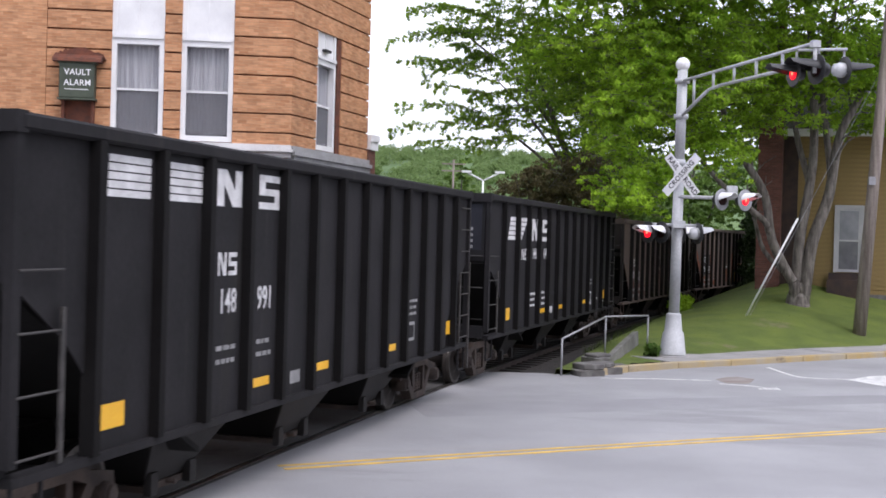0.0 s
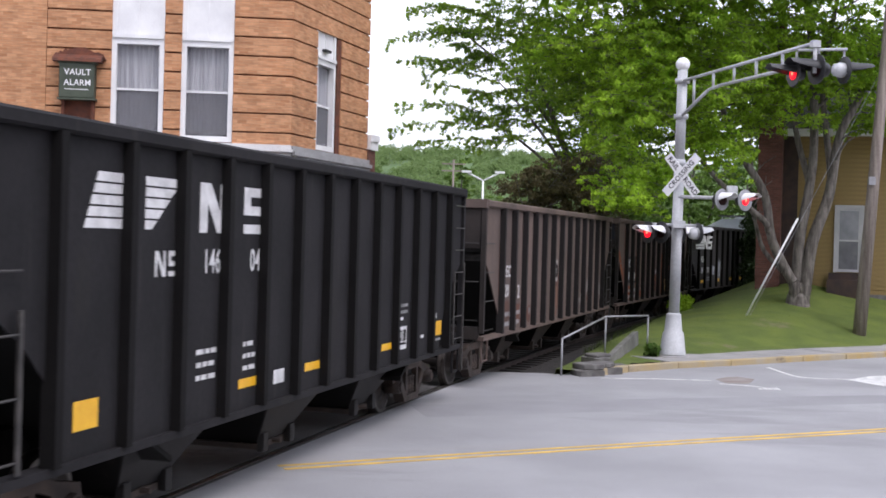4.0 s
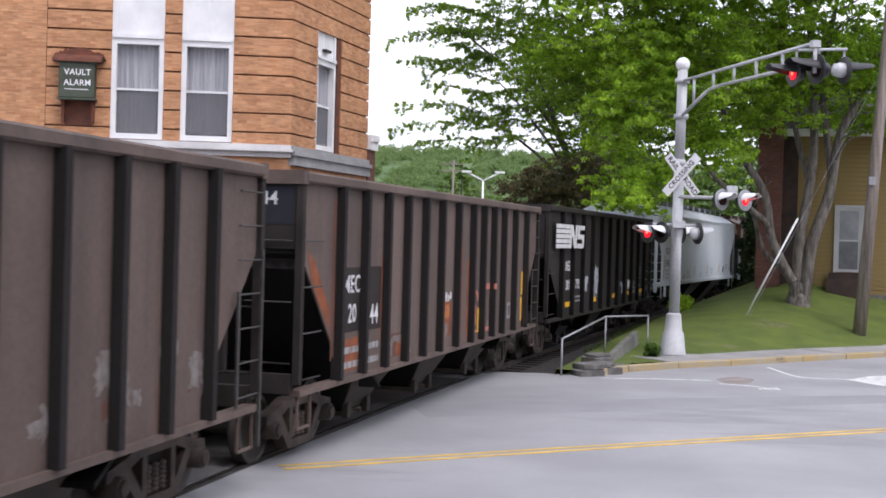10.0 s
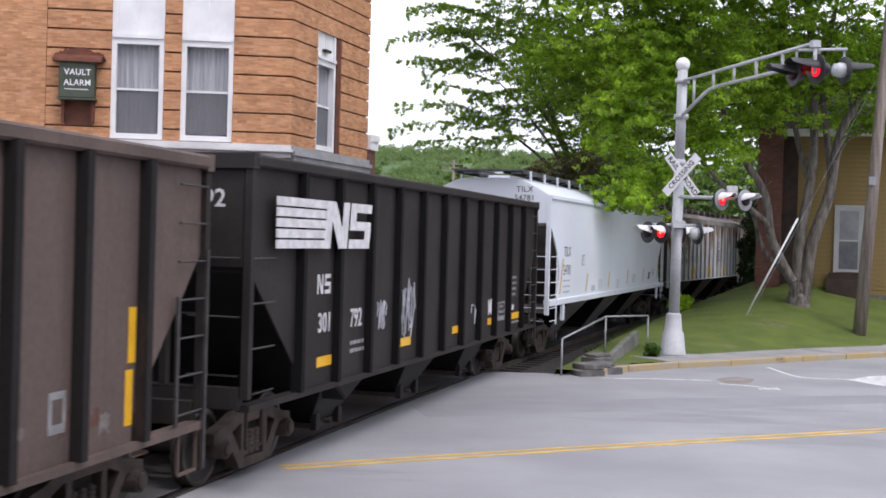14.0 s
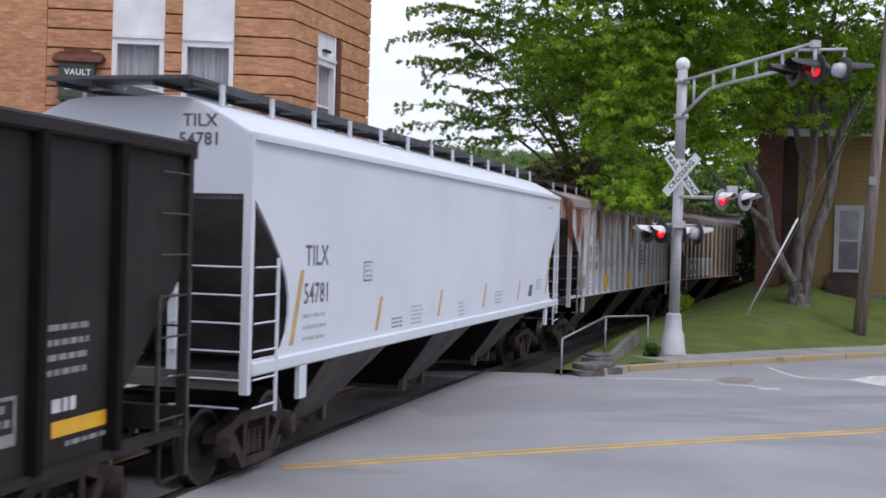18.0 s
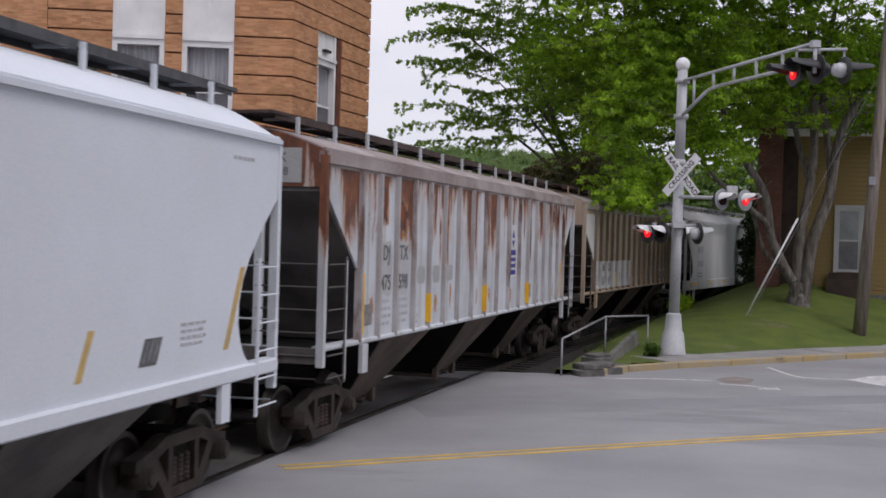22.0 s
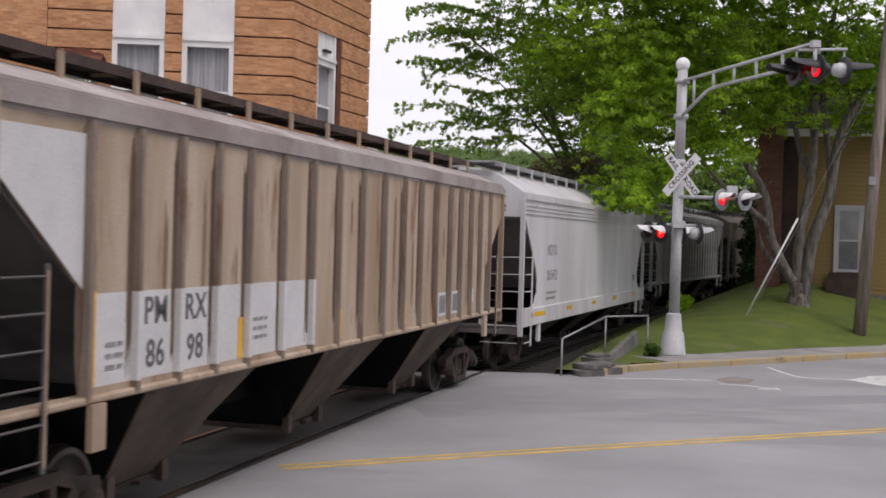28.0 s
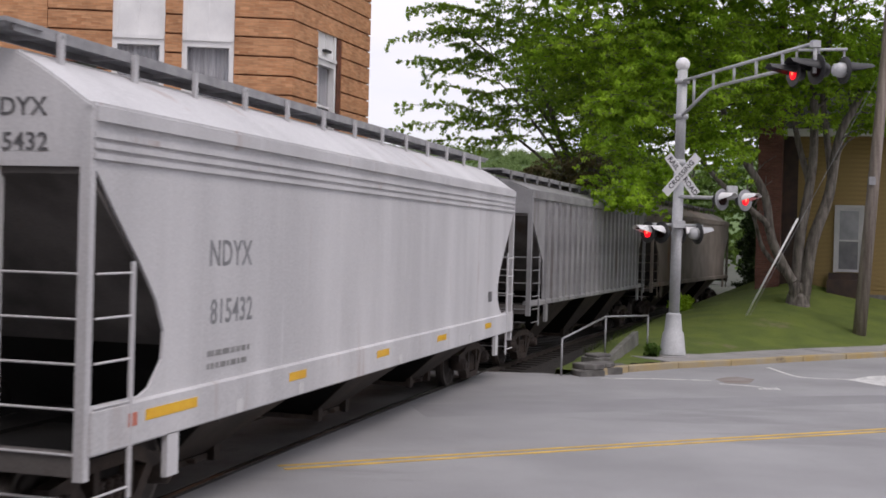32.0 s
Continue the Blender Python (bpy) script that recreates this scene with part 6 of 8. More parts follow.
def tan_car():
    car, y = covered_hopper("covered_hopper_car", "dirty tan ribbed covered hopper car with white lettering patch", 125.65, 142.4, M_CARTAN, 4.06, 1.45, DIAG2, 4.32, 0.82, M_WALKRUST, 0.07, roof_paint=M_ROOFGRIME, rib_paint=M_RIBTAN,
                            ribs_at=(126.97, 127.77, 128.56, 129.35, 130.13, 131.06, 131.97, 132.88, 133.8, 134.75, 135.7, 136.6, 137.5, 138.38, 139.1, 139.83, 140.55, 141.3))
    o = -0.5 * (125.65 + 142.4)
    rng = random.Random(77)
    for x in RIBS_OF[car.name][:-1]:
        # each rib's shadow side and grime, painted as a dark strip to its left
        blotch(car, "grime_streak", x - rng.uniform(0.11, 0.17), x - 0.02, 1.5, 3.84, y + 0.0018, M_RIBSIDEGRIME, int(x * 50) + 7, "", 0.25)
        for side, k in ((0.045, 1), (0.5, 2)):
            if rng.random() < 0.4:
                z1 = rng.uniform(2.6, 3.75)
                blotch(car, "grime_streak", x + side, x + side + rng.uniform(0.05, 0.15), max(1.6, z1 - rng.uniform(0.5, 2.0)), z1, y + 0.0022, M_STREAKTAN, int(x * 50) + k, "", 0.55)
    patch(car, "paint_patch", 127.1 + o, 132.0 + o, 1.58, 2.38, y + 0.003, M_PATCH, 0, "white repainted band")
    for x in RIBS_OF[car.name]:
        if 127.1 + o < x < 132.0 + o:
            part("paint_patch", boxes((x - 0.04, x + 0.04, -1.589, -1.5, 1.58, 2.38)), M_PATCH, car)
    part("paint_patch", made(prism, [(125.72 + o, 3.34), (126.92 + o, 2.42), (126.92 + o, 3.72), (125.72 + o, 3.72)], y - 0.004, y), M_PATCH, car, "white repainted end panel")
    for u, a, b in ((128.17, "PM", "86"), (128.96, "RX", "98")):
        lettering("owner_mark", a, 0.36, M_MARKDARK, car, side_face(u + o, 2.18, y - 0.004), 0.95)
        lettering("car_number", b, 0.36, M_MARKDARK, car, side_face(u + o, 1.78, y - 0.004), 0.95)
    bars(car, 127.3 + o, 127.65 + o, 1.95, 3, y - 0.004, M_MARKDIM, 0.04, 0.1)
    bars(car, 130.2 + o, 130.7 + o, 2.0, 3, y - 0.004, M_MARKDIM, 0.04, 0.1)
    for u, z1 in ((127.02, 2.4), (129.95, 2.02), (133.0, 1.95), (135.85, 1.96), (138.53, 1.96), (141.48, 2.35)):
        patch(car, "reflector", u + o, u + 0.11 + o, 1.58, z1, y - 0.004, M_REFLECT, 0, "yellow reflector strip")
    for u in (137.81, 138.66):
        patch(car, "data_frame", u + o, u + 0.46 + o, 1.6, 2.0, y, M_PATCH)
        patch(car, "data_inset", u + 0.05 + o, u + 0.41 + o, 1.65, 1.95, y - 0.004, M_STENCILDARK)
    patch(car, "data_plate", 140.1 + o, 140.22 + o, 1.75, 2.0, y, M_PATCH)
    xe = -0.5 * 16.75 - 0.024
    part("end_patch", boxes((xe - 0.003, xe, -1.25, -0.35, 3.5, 4.0)), M_PATCH, car)
    bars_end = boxes((xe - 0.007, xe, -1.1, -0.5, 3.8, 3.9), (xe - 0.007, xe, -1.05, -0.5, 3.62, 3.7))
    part("end_stencil", bars_end, M_MARKDARK, car)
    return car


def grey_car():
    car, y = covered_hopper("covered_hopper_car", "grey smooth-sided covered hopper car with deep side sill", 144.4, 160.7, M_CARGREY, 4.0, 1.0, ROUND, 4.48, None, M_WALKGREY, 0.40, 0.2, 3)
    o = -0.5 * (144.4 + 160.7)
    lettering("owner_mark", "NDYX", 0.38, M_STENCILDARK, car, side_face(147.1 + o, 2.7, y), 0.92)
    lettering("car_number", "815432", 0.36, M_STENCILDARK, car, side_face(147.15 + o, 2.1, y), 0.9)
    bars(car, 146.6 + o, 147.6 + o, 1.72, 2, y, M_MARKDIM, 0.06, 0.13)
    ysill = y - 0.055
    for u, w in ((145.3, 1.0), (148.61, 0.52), (151.77, 0.55), (154.87, 0.55), (158.2, 0.5)):
        patch(car, "reflector", u + o, u + w + o, 1.2, 1.3, ysill, M_REFLECT, 0, "orange reflector strip")
    patch(car, "reflector", 145.0 + o, 145.15 + o, 1.18, 1.3, ysill, M_SALMON, 0, "red reflector strip")
    for u in (147.2, 148.9, 152.8, 157.0):
        patch(car, "data_plate", u + o, u + 0.16 + o, 1.02, 1.16, ysill, M_PATCH)
    patch(car, "data_plate", 158.6 + o, 158.9 + o, 1.70, 1.9, y, M_MARKDARK)
    xe = -0.5 * 16.3 - 0.024
    lettering("end_mark", "NDYX", 0.22, M_MARKDARK, car, pose(xe, -0.8, 3.95, 90, 0, -90), 1.0)
    lettering("end_number", "815432", 0.22, M_MARKDARK, car, pose(xe, -0.8, 3.65, 90, 0, -90), 1.0)
    return car


def silver_car():
    car, y = covered_hopper("covered_hopper_car", "weathered grey ribbed covered hopper car", 162.5, 178.3, M_CARSILVER, 4.1, 1.42, DIAG, 4.36, 0.66, M_WALKGREY, 0.12)
    return car


def browngrey_car():
    car, y = covered_hopper("covered_hopper_car", "grimy brown-grey smooth covered hopper car", 180.1, 197.0, M_CARBROWNGREY, 4.1, 1.36, SMOOTH, 4.5, None, M_WALKWAY)
    return car


for build in (black_hopper_a, black_hopper_b, brown_a, brown_b, black_c, white_car, rusty_car, tan_car, grey_car, silver_car, browngrey_car):
    build()


# ---- unseen plain brick rows, added behind and beside the camera to block low sky ----
for x0_, x1_, y0_, y1_, top_ in ((10.0, 46.0, -16.0, 2.0, 10.5), (-26.0, 9.0, -24.0, -13.0, 10.5)):
    row_ = tagged(part("street_row", boxes((x0_, x1_, y0_, y1_, -0.2, top_)), M_BRICKROW), "unseen plain brick row added to cut low sky light", "building", "", "structure")
    part("parapet", boxes((x0_ - 0.1, x1_ + 0.1, y0_ - 0.1, y1_ + 0.1, top_, top_ + 0.4)), M_SILLSTONE, row_)


# ---- brick bank building behind the train; its own x runs along a wall, z up ----
bank = thing("brick_building", "two-storey tan brick building with banded walls and white sash windows", "building")
CORNER = Vector((-3.56, 27.5, 0))
FRONT = Matrix.Translation(CORNER) @ Matrix.Rotation(radians(180 + 6.2), 4, "Z")      # x runs off to the street's far end
FLANK = Matrix.Translation(CORNER) @ Matrix.Rotation(radians(90 - 17.8), 4, "Z")      # x runs along the track
BAND, BAND0 = 0.4277, 4.760


def wall_pieces(name, m, x0, x1, z0, z1, holes, y0, y1, material, parent):
    """A wall in blocks round its openings."""
    xs = sorted({x0, x1, *[h[0] for h in holes], *[h[1] for h in holes]})
    bm = bmesh.new()
    for a, b in zip(xs, xs[1:]):
        zs = [(z0, z1)]
        for h in holes:
            if h[0] < b - 1e-6 and h[1] > a + 1e-6:
                zs = [(lo, hi) for p, q in zs for lo, hi in ((p, min(q, h[2])), (max(p, h[3]), q)) if hi > lo]
        for p, q in zs:
            box(bm, a, b, y0, y1, p, q)
    return part(name, bm, material, parent, "", m)


# outward is +y on the front (turned half round) and -y on the flank
F_HOLES = [(1.27, 2.42, 4.95, 8.95), (2.80, 3.95, 4.95, 8.95), (6.42, 7.57, 4.95, 8.95)]
K_HOLES = [(1.38, 2.62, 4.95, 7.95)]
TOP = 10.2
wall_pieces("front_wall", FRONT, 0.0, 13.0, -0.3, TOP, F_HOLES, -0.35, 0.0, M_GROOVE, bank)
wall_pieces("flank_wall", FLANK, 0.0, 4.72, -0.3, TOP, K_HOLES, 0.0, 0.35, M_GROOVE, bank)
part("back_wall", boxes((-0.3, 5.0, 7.0, 7.3, -0.3, TOP)), M_BRICK, bank, "", FLANK)
part("roof", boxes((0.05, 12.9, -5.0, -0.05, TOP, TOP + 0.15)), M_ROOF, bank, "", FRONT)
part("roof_cornice", boxes((-0.2, 13.0, -0.3, 0.35, TOP + 0.15, TOP + 0.6)), M_SILLSTONE, bank, "", FRONT)


def bands(m, x0, x1, holes, out, parent, corner=0.0):
    """Proud courses of brick with deep joints between them."""
    z = BAND0
    k = 0
    rng = random.Random(4)
    while z < TOP - 0.1:
        cuts = sorted([h for h in holes if h[2] < z + BAND / 2 < h[3]])
        spans, a = [], x0
        for h in cuts:
            if h[0] > a + 0.05:
                spans.append((a, min(h[0], x1)))
            a = max(a, h[1])
        if a < x1 - 0.05:
            spans.append((a, x1))
        for a, b in spans:
            bm = bmesh.new()
            y = sorted((0.0, out * (0.06 + rng.uniform(-0.003, 0.003))))
            box(bm, a - (0.05 if a == x0 and corner else 0), b, y[0], y[1], z + 0.02, z + BAND - 0.015)
            bmesh.ops.bevel(bm, geom=list(bm.edges), offset=0.010, segments=1, affect="EDGES")
            part("brick_band", bm, M_BRICK, parent, "", m)
        z += BAND
        k += 1


bands(FRONT, 0.0, 5.35, F_HOLES, 1, bank, 0.05)
bands(FLANK, 0.0, 4.72, K_HOLES + [(2.62, 2.85, 4.9, 7.95)], -1, bank, 0.0)
part("plain_brickwork", boxes((5.36, 6.42, 0.0, 0.05, 3.0, TOP), (7.57, 13.0, 0.0, 0.05, 3.0, TOP), (6.42, 7.57, 0.0, 0.05, 8.95, TOP), (6.42, 7.57, 0.0, 0.05, 3.0, 4.95)), M_BRICK, bank, "", FRONT)
part("ground_floor_facing", boxes((0.0, 5.36, 0.0, 0.05, -0.2, 4.64)), M_BRICK, bank, "", FRONT)
part("ground_floor_facing", boxes((0.0, 4.72, -0.05, 0.0, -0.2, 4.48)), M_BRICK, bank, "", FLANK)
part("sill_course", boxes((-0.06, 4.2, 0.0, 0.2, 4.82, 4.92), (-0.10, 4.2, 0.0, 0.28, 4.76, 4.82), (-0.06, 4.2, 0.0, 0.16, 4.64, 4.76)), M_SILLSTONE, bank, "white stone sill course", FRONT)
part("sill_course", boxes((0.0, 4.74, -0.12, 0.0, 4.80, 4.92), (-0.05, 4.74, -0.2, 0.0, 4.70, 4.80), (0.0, 4.74, -0.15, 0.0, 4.48, 4.70)), M_LEDGE, bank, "grey stone sill course", FLANK)


def sash_window(m, x0, x1, z0, zmid, ztop, out, curtain):
    """Frame, two sashes, a boarded transom above, curtain inside."""
    win = new("window")
    win.parent = bank
    win.matrix_basis = m
    f = 0.11
    yo = lambda a, b: sorted((out * a, out * b))
    zt = zmid
    y0, y1 = yo(-0.20, 0.02)
    part("window_frame", boxes((x0, x0 + f, y0, y1, z0, ztop), (x1 - f, x1, y0, y1, z0, ztop), (x0 + f, x1 - f, y0, y1, z0, z0 + 0.12), (x0 + f, x1 - f, y0, y1, zt - 0.16, zt)), M_WHITEPAINT, win)
    y0, y1 = yo(-0.10, 0.06)
    part("window_head", boxes((x0 + 0.03, x1 - 0.03, y0, y1, zt - 0.03, zt + 0.05)), M_WHITEPAINT, win)
    y0, y1 = yo(-0.14, -0.02)
    part("transom_board", boxes((x0 + f, x1 - f, y0, y1, zt + 0.05, ztop)), M_WHITEPAINT, win, "white boarded transom panel")
    y0, y1 = yo(-0.12, -0.005)
    part("transom_joint", boxes(((x0 + x1) / 2 - 0.015, (x0 + x1) / 2 + 0.015, y0, y1, zt + 0.06, ztop)), M_SIGNWHITE, win)
    zm = z0 + 0.49 * (zt - z0)
    y0, y1 = yo(-0.14, -0.08)
    part("meeting_rail", boxes((x0 + f, x1 - f, y0, y1, zm - 0.025, zm + 0.025)), M_WHITEPAINT, win)
    for a, b in ((z0 + 0.12, zm - 0.025), (zm + 0.025, zt - 0.16)):
        y0, y1 = yo(-0.13, -0.122)
        part("pane", boxes((x0 + f, x1 - f, y0, y1, a, b)), M_GLASS, win)
    y0, y1 = yo(-0.11, -0.106)
    part("insect_screen", boxes((x0 + f, x1 - f, y0, y1, z0 + 0.12, zm - 0.025)), M_SCREEN, win)
    bm = bmesh.new()
    n = 60
    row = []
    for i in range(n + 1):
        x = x0 + f + (x1 - x0 - 2 * f) * i / n
        y = out * (-0.175 + 0.022 * math.sin(i * 0.95) + 0.012 * math.sin(i * 2.3 + x0 * 7))
        row.append((bm.verts.new((x, y, z0 + 0.14 + 0.06 * curtain)), bm.verts.new((x, y, zt - 0.1))))
    for a, b in zip(row, row[1:]):
        q = bm.faces.new((a[0], b[0], b[1], a[1]))
        q.smooth = True
    part("curtain", bm, M_CURTAIN, win, "grey pleated curtain")
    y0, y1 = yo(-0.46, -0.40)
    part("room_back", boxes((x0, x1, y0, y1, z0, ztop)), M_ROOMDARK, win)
    return win


sash_window(FRONT, 1.27, 2.42, 4.95, 7.22, 8.95, 1, 0.85)
sash_window(FRONT, 2.80, 3.95, 4.95, 7.22, 8.95, 1, 0.06)
sash_window(FRONT, 6.42, 7.57, 4.95, 7.22, 8.95, 1, 0.06)
w = sash_window(FLANK, 1.38, 2.55, 4.95, 7.15, 7.9, -1, 0.1)
part("vent_flap", boxes((1.75, 2.1, -0.09, 0.0, 7.32, 7.38)), M_SIGNBLACK, w)
part("downpipe_reveal", boxes((2.62, 2.85, -0.03, 0.0, 4.92, 7.95)), M_RUST, bank, "dark rusty window reveal", FLANK)

# alarm box with its little roof
alarm = thing("alarm_box", "green metal alarm box with white lettering on the brick wall", "alarm box", m=FRONT)
bm = boxes((4.26, 5.02, 0.05, 0.34, 5.78, 6.56))
bmesh.ops.bevel(bm, geom=list(bm.edges), offset=0.02, segments=1, affect="EDGES")
part("case", bm, M_SIGNGREEN, alarm)
for z in (5.74, 6.54):
    part("case_rim", boxes((4.23, 5.05, 0.05, 0.36, z, z + 0.04)), M_SIGNGREEN, alarm)
bm = bmesh.new()
prism(bm, [(0.05, 6.80), (0.40, 6.64), (0.42, 6.57), (0.05, 6.58)], 4.12, 5.16, "x")
hood = part("hood", bm, M_RUST, alarm, "crumbling rusty hood")
bm = bmesh.new()
_r = random.Random(12)
prism(bm, [(4.05, 6.66)] + [(4.05 + 0.055 * i, 6.70 + 0.17 * math.sin(math.pi * i / 21) + _r.uniform(0.0, 0.07)) for i in range(1, 21)] + [(5.2, 6.66)], 0.05, 0.16, "y")
part("cresting", bm, M_RUST, hood)
for x in (4.28, 4.92):
    part("bracket", boxes((x, x + 0.06, 0.05, 0.2, 5.25, 5.76)), M_RUST, alarm)
part("backing", boxes((4.34, 4.92, 0.05, 0.07, 5.2, 5.76)), M_RUST, alarm)
lettering("sign_text", "VAULT", 0.185, M_SIGNWHITE, alarm, pose(4.62, 0.344, 6.34, 90, 0, 180), 0.98)
lettering("sign_text", "ALARM", 0.185, M_SIGNWHITE, alarm, pose(4.62, 0.344, 6.11, 90, 0, 180), 0.95)
part("sign_line", boxes((4.38, 4.90, 0.34, 0.346, 5.96, 5.975)), M_SIGNWHITE, alarm)

annex = thing("brick_annex", "low brown brick annex with a white parapet", "building", m=FLANK)
part("wall", boxes((4.76, 5.30, -0.06, 5.0, -0.3, 5.21)), M_BRICKRED, annex)
part("parapet", boxes((4.76, 5.36, -0.12, 5.05, 5.21, 5.43), (4.76, 5.38, -0.15, 5.05, 5.43, 5.60)), M_WHITEPAINT, annex, "white painted parapet")

# ---- crossing signal with its cantilever ----
signal = thing("crossing_signal", "aluminium cantilever crossing signal with flashing red lamps and a crossbuck", "crossing signal")
B = Vector((5.80, 30.3, 0.0))
LEAN = Vector((0.006, 0.0, 1.0))
at = lambda z: B + LEAN * z
part("foundation", made(lathe, [(0.42, 0.0), (0.42, 0.14), (0.36, 0.18)], 16), M_WALK, signal, "", pose(B.x, B.y, 0))
part("mast_base", made(lathe, [(0.35, 0.18), (0.33, 0.22), (0.27, 0.72), (0.225, 0.78), (0.19, 1.16), (0.185, 1.2), (0.14, 1.23)], 8), M_ALU, signal, "tapered aluminium mast base", pose(B.x, B.y, 0))
part("mast", made(tube, at(1.2), at(4.95), 0.135, 0.130, 16), M_ALU, signal)
part("mast_top", made(tube, at(4.95), at(7.28), 0.128, 0.125, 16), M_ALU, signal)
part("collar", made(tube, at(4.90), at(5.05), 0.155, 0.155, 16), M_ALU, signal)
bm = bmesh.new()
bmesh.ops.create_uvsphere(bm, u_segments=18, v_segments=12, radius=0.175)
for f in bm.faces:
    f.smooth = True
part("finial", bm, M_SIGNWHITE, signal, "round white-grey finial ball", Matrix.Translation(at(7.42)))
END = Vector((7.35, 24.4, 7.0))
armdir = (Vector((END.x, END.y, 0)) - Vector((B.x, B.y, 0)))
reach = armdir.length
ax = armdir.normalized()
ARM = Matrix.Translation((B.x, B.y, 0)) @ Matrix.Rotation(math.atan2(ax.y, ax.x), 4, "Z")
for yy in (0.0,):
    bm = bmesh.new()
    tube(bm, (0.1, yy, 7.0), (reach, yy, 7.05), 0.04)
    part("top_chord", bm, M_ALU, signal, "", ARM)
    bm = bmesh.new()
    for a, b in zip([(0.1, 6.12), (1.5, 6.62), (2.1, 6.66)], [(1.5, 6.62), (2.1, 6.66), (reach, 6.66)]):
        tube(bm, (a[0], yy, a[1]), (b[0], yy, b[1]), 0.04)
    part("bottom_chord", bm, M_ALU, signal, "", ARM)
    for x, z in ((0.75, 6.36), (1.75, 6.64), (2.75, 6.66), (3.75, 6.66), (4.85, 6.66)):
        part("strut", made(tube, (x, yy, z), (x, yy, 7.02), 0.034, None, 8), M_ALU, signal, "", ARM)
for z in (6.12, 7.0):
    part("clamp", made(tube, at(z - 0.06), at(z + 0.06), 0.18, 0.18, 14), M_ALU, signal)
part("end_post", made(tube, (reach, 0, 6.45), (reach, 0, 7.1), 0.04), M_ALU, signal, "", ARM)
part("end_crossarm", boxes((reach - 0.06, reach + 0.06, -0.09, 0.09, 6.96, 7.10)), M_ALU, signal, "", ARM)
part("lamp_bracket", made(tube, (7.05, 24.55, 6.92), (7.95, 24.25, 6.92), 0.03), M_ALU, signal)
for q_ in ((7.08, 24.62), (7.48, 24.45), (7.93, 24.26)):
    part("lamp_hanger", made(tube, (q_[0], q_[1] + 0.12, 6.92), (q_[0], q_[1] + 0.14, 6.5), 0.025, None, 6), M_ALU, signal)

LAMPS = []


def lamp_unit(place, turn, phase, hood=0.34, hood_paint=None, disc_paint=None, size=1.0):
    """A flashing lamp facing its own -y: disc, hood, housing, lit lens and an added shutter that hides it by turns."""
    m = Matrix.Translation(place) @ Matrix.Rotation(radians(turn), 4, "Z")
    unit = new("lamp")
    unit.parent = signal
    unit.matrix_basis = m @ Matrix.Scale(size, 4)
    bm = bmesh.new()
    lathe(bm, [(0.265, -0.004), (0.27, 0.0), (0.265, 0.02), (0.02, 0.025)], 24, "y")
    part("background_disc", bm, disc_paint or M_BLACKSTEEL, unit)
    bm = bmesh.new()
    lathe(bm, [(0.05, 0.26), (0.12, 0.22), (0.145, 0.12), (0.15, 0.02)], 18, "y")
    part("housing", bm, M_ALU if phase is None else M_BLACKSTEEL, unit)
    bm = bmesh.new()
    n = 16
    rows = []
    for i in range(n + 1):
        a = math.pi * (-0.02 + 1.04 * i / n)
        ln = hood * (0.12 + 0.88 * max(0.0, min(1.0, (math.sin(a) + 0.05) / 0.55)) ** 0.9)
        rows.append([bm.verts.new((r * math.cos(a), y, r * math.sin(a))) for r, y in ((0.175, 0.0), (0.168, -ln), (0.160, -ln), (0.167, 0.0))])
    for a, b in zip(rows, rows[1:]):
        for j in range(4):
            bm.faces.new((a[j], b[j], b[(j + 1) % 4], a[(j + 1) % 4]))
    part("hood", bm, hood_paint or M_BLACKSTEEL, unit)
    bm = bmesh.new()
    lathe(bm, [(0.135, -0.006), (0.115, -0.018), (0.06, -0.026), (0.01, -0.028)], 20, "y")
    if phase is None:
        part("lens", bm, M_REDGLASS, unit, "unlit dark red lens")
        return unit
    part("lens", bm, M_REDLIT, unit, "glowing red lens")
    part("lens_core", made(lathe, [(0.045, -0.027), (0.03, -0.031), (0.005, -0.032)], 14, "y"), M_REDCORE, unit, "bright lamp core")
    # added shutter: stands in for the flashing, hides the ever-lit lens by turns
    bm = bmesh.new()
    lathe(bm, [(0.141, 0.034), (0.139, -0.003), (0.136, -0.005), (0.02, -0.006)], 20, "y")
    vane = part("vane", bm, M_REDGLASS, unit, "added dark red shutter that hides the lit lens", pose(0, -0.036, 0))
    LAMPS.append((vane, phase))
    return unit


def facing(p):
    """The turn by which a lamp at p looks straight at the street corner."""
    return math.degrees(math.atan2(-p[0], p[1]))


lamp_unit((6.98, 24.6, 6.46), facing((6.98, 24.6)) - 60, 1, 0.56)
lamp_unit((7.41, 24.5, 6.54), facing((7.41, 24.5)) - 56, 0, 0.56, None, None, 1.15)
lamp_unit((7.88, 24.2, 6.49), facing((7.88, 24.2)) + 122, None, 0.60)
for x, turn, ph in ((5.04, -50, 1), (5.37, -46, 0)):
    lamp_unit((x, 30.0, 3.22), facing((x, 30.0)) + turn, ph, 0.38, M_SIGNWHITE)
for x, turn in ((5.95, 118), (6.36, 122)):
    lamp_unit((x, 30.4, 3.22), facing((x, 30.4)) + turn, None, 0.38, M_SIGNWHITE)
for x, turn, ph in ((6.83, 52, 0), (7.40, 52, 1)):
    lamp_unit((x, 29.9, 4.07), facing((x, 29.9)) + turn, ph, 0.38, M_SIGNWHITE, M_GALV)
part("lamp_arm", made(tube, (5.0, 30.1, 3.42), (6.5, 30.5, 3.42), 0.035), M_ALU, signal)
part("lamp_arm", made(tube, (5.8, 30.2, 4.12), (7.45, 30.05, 4.12), 0.045), M_ALU, signal)
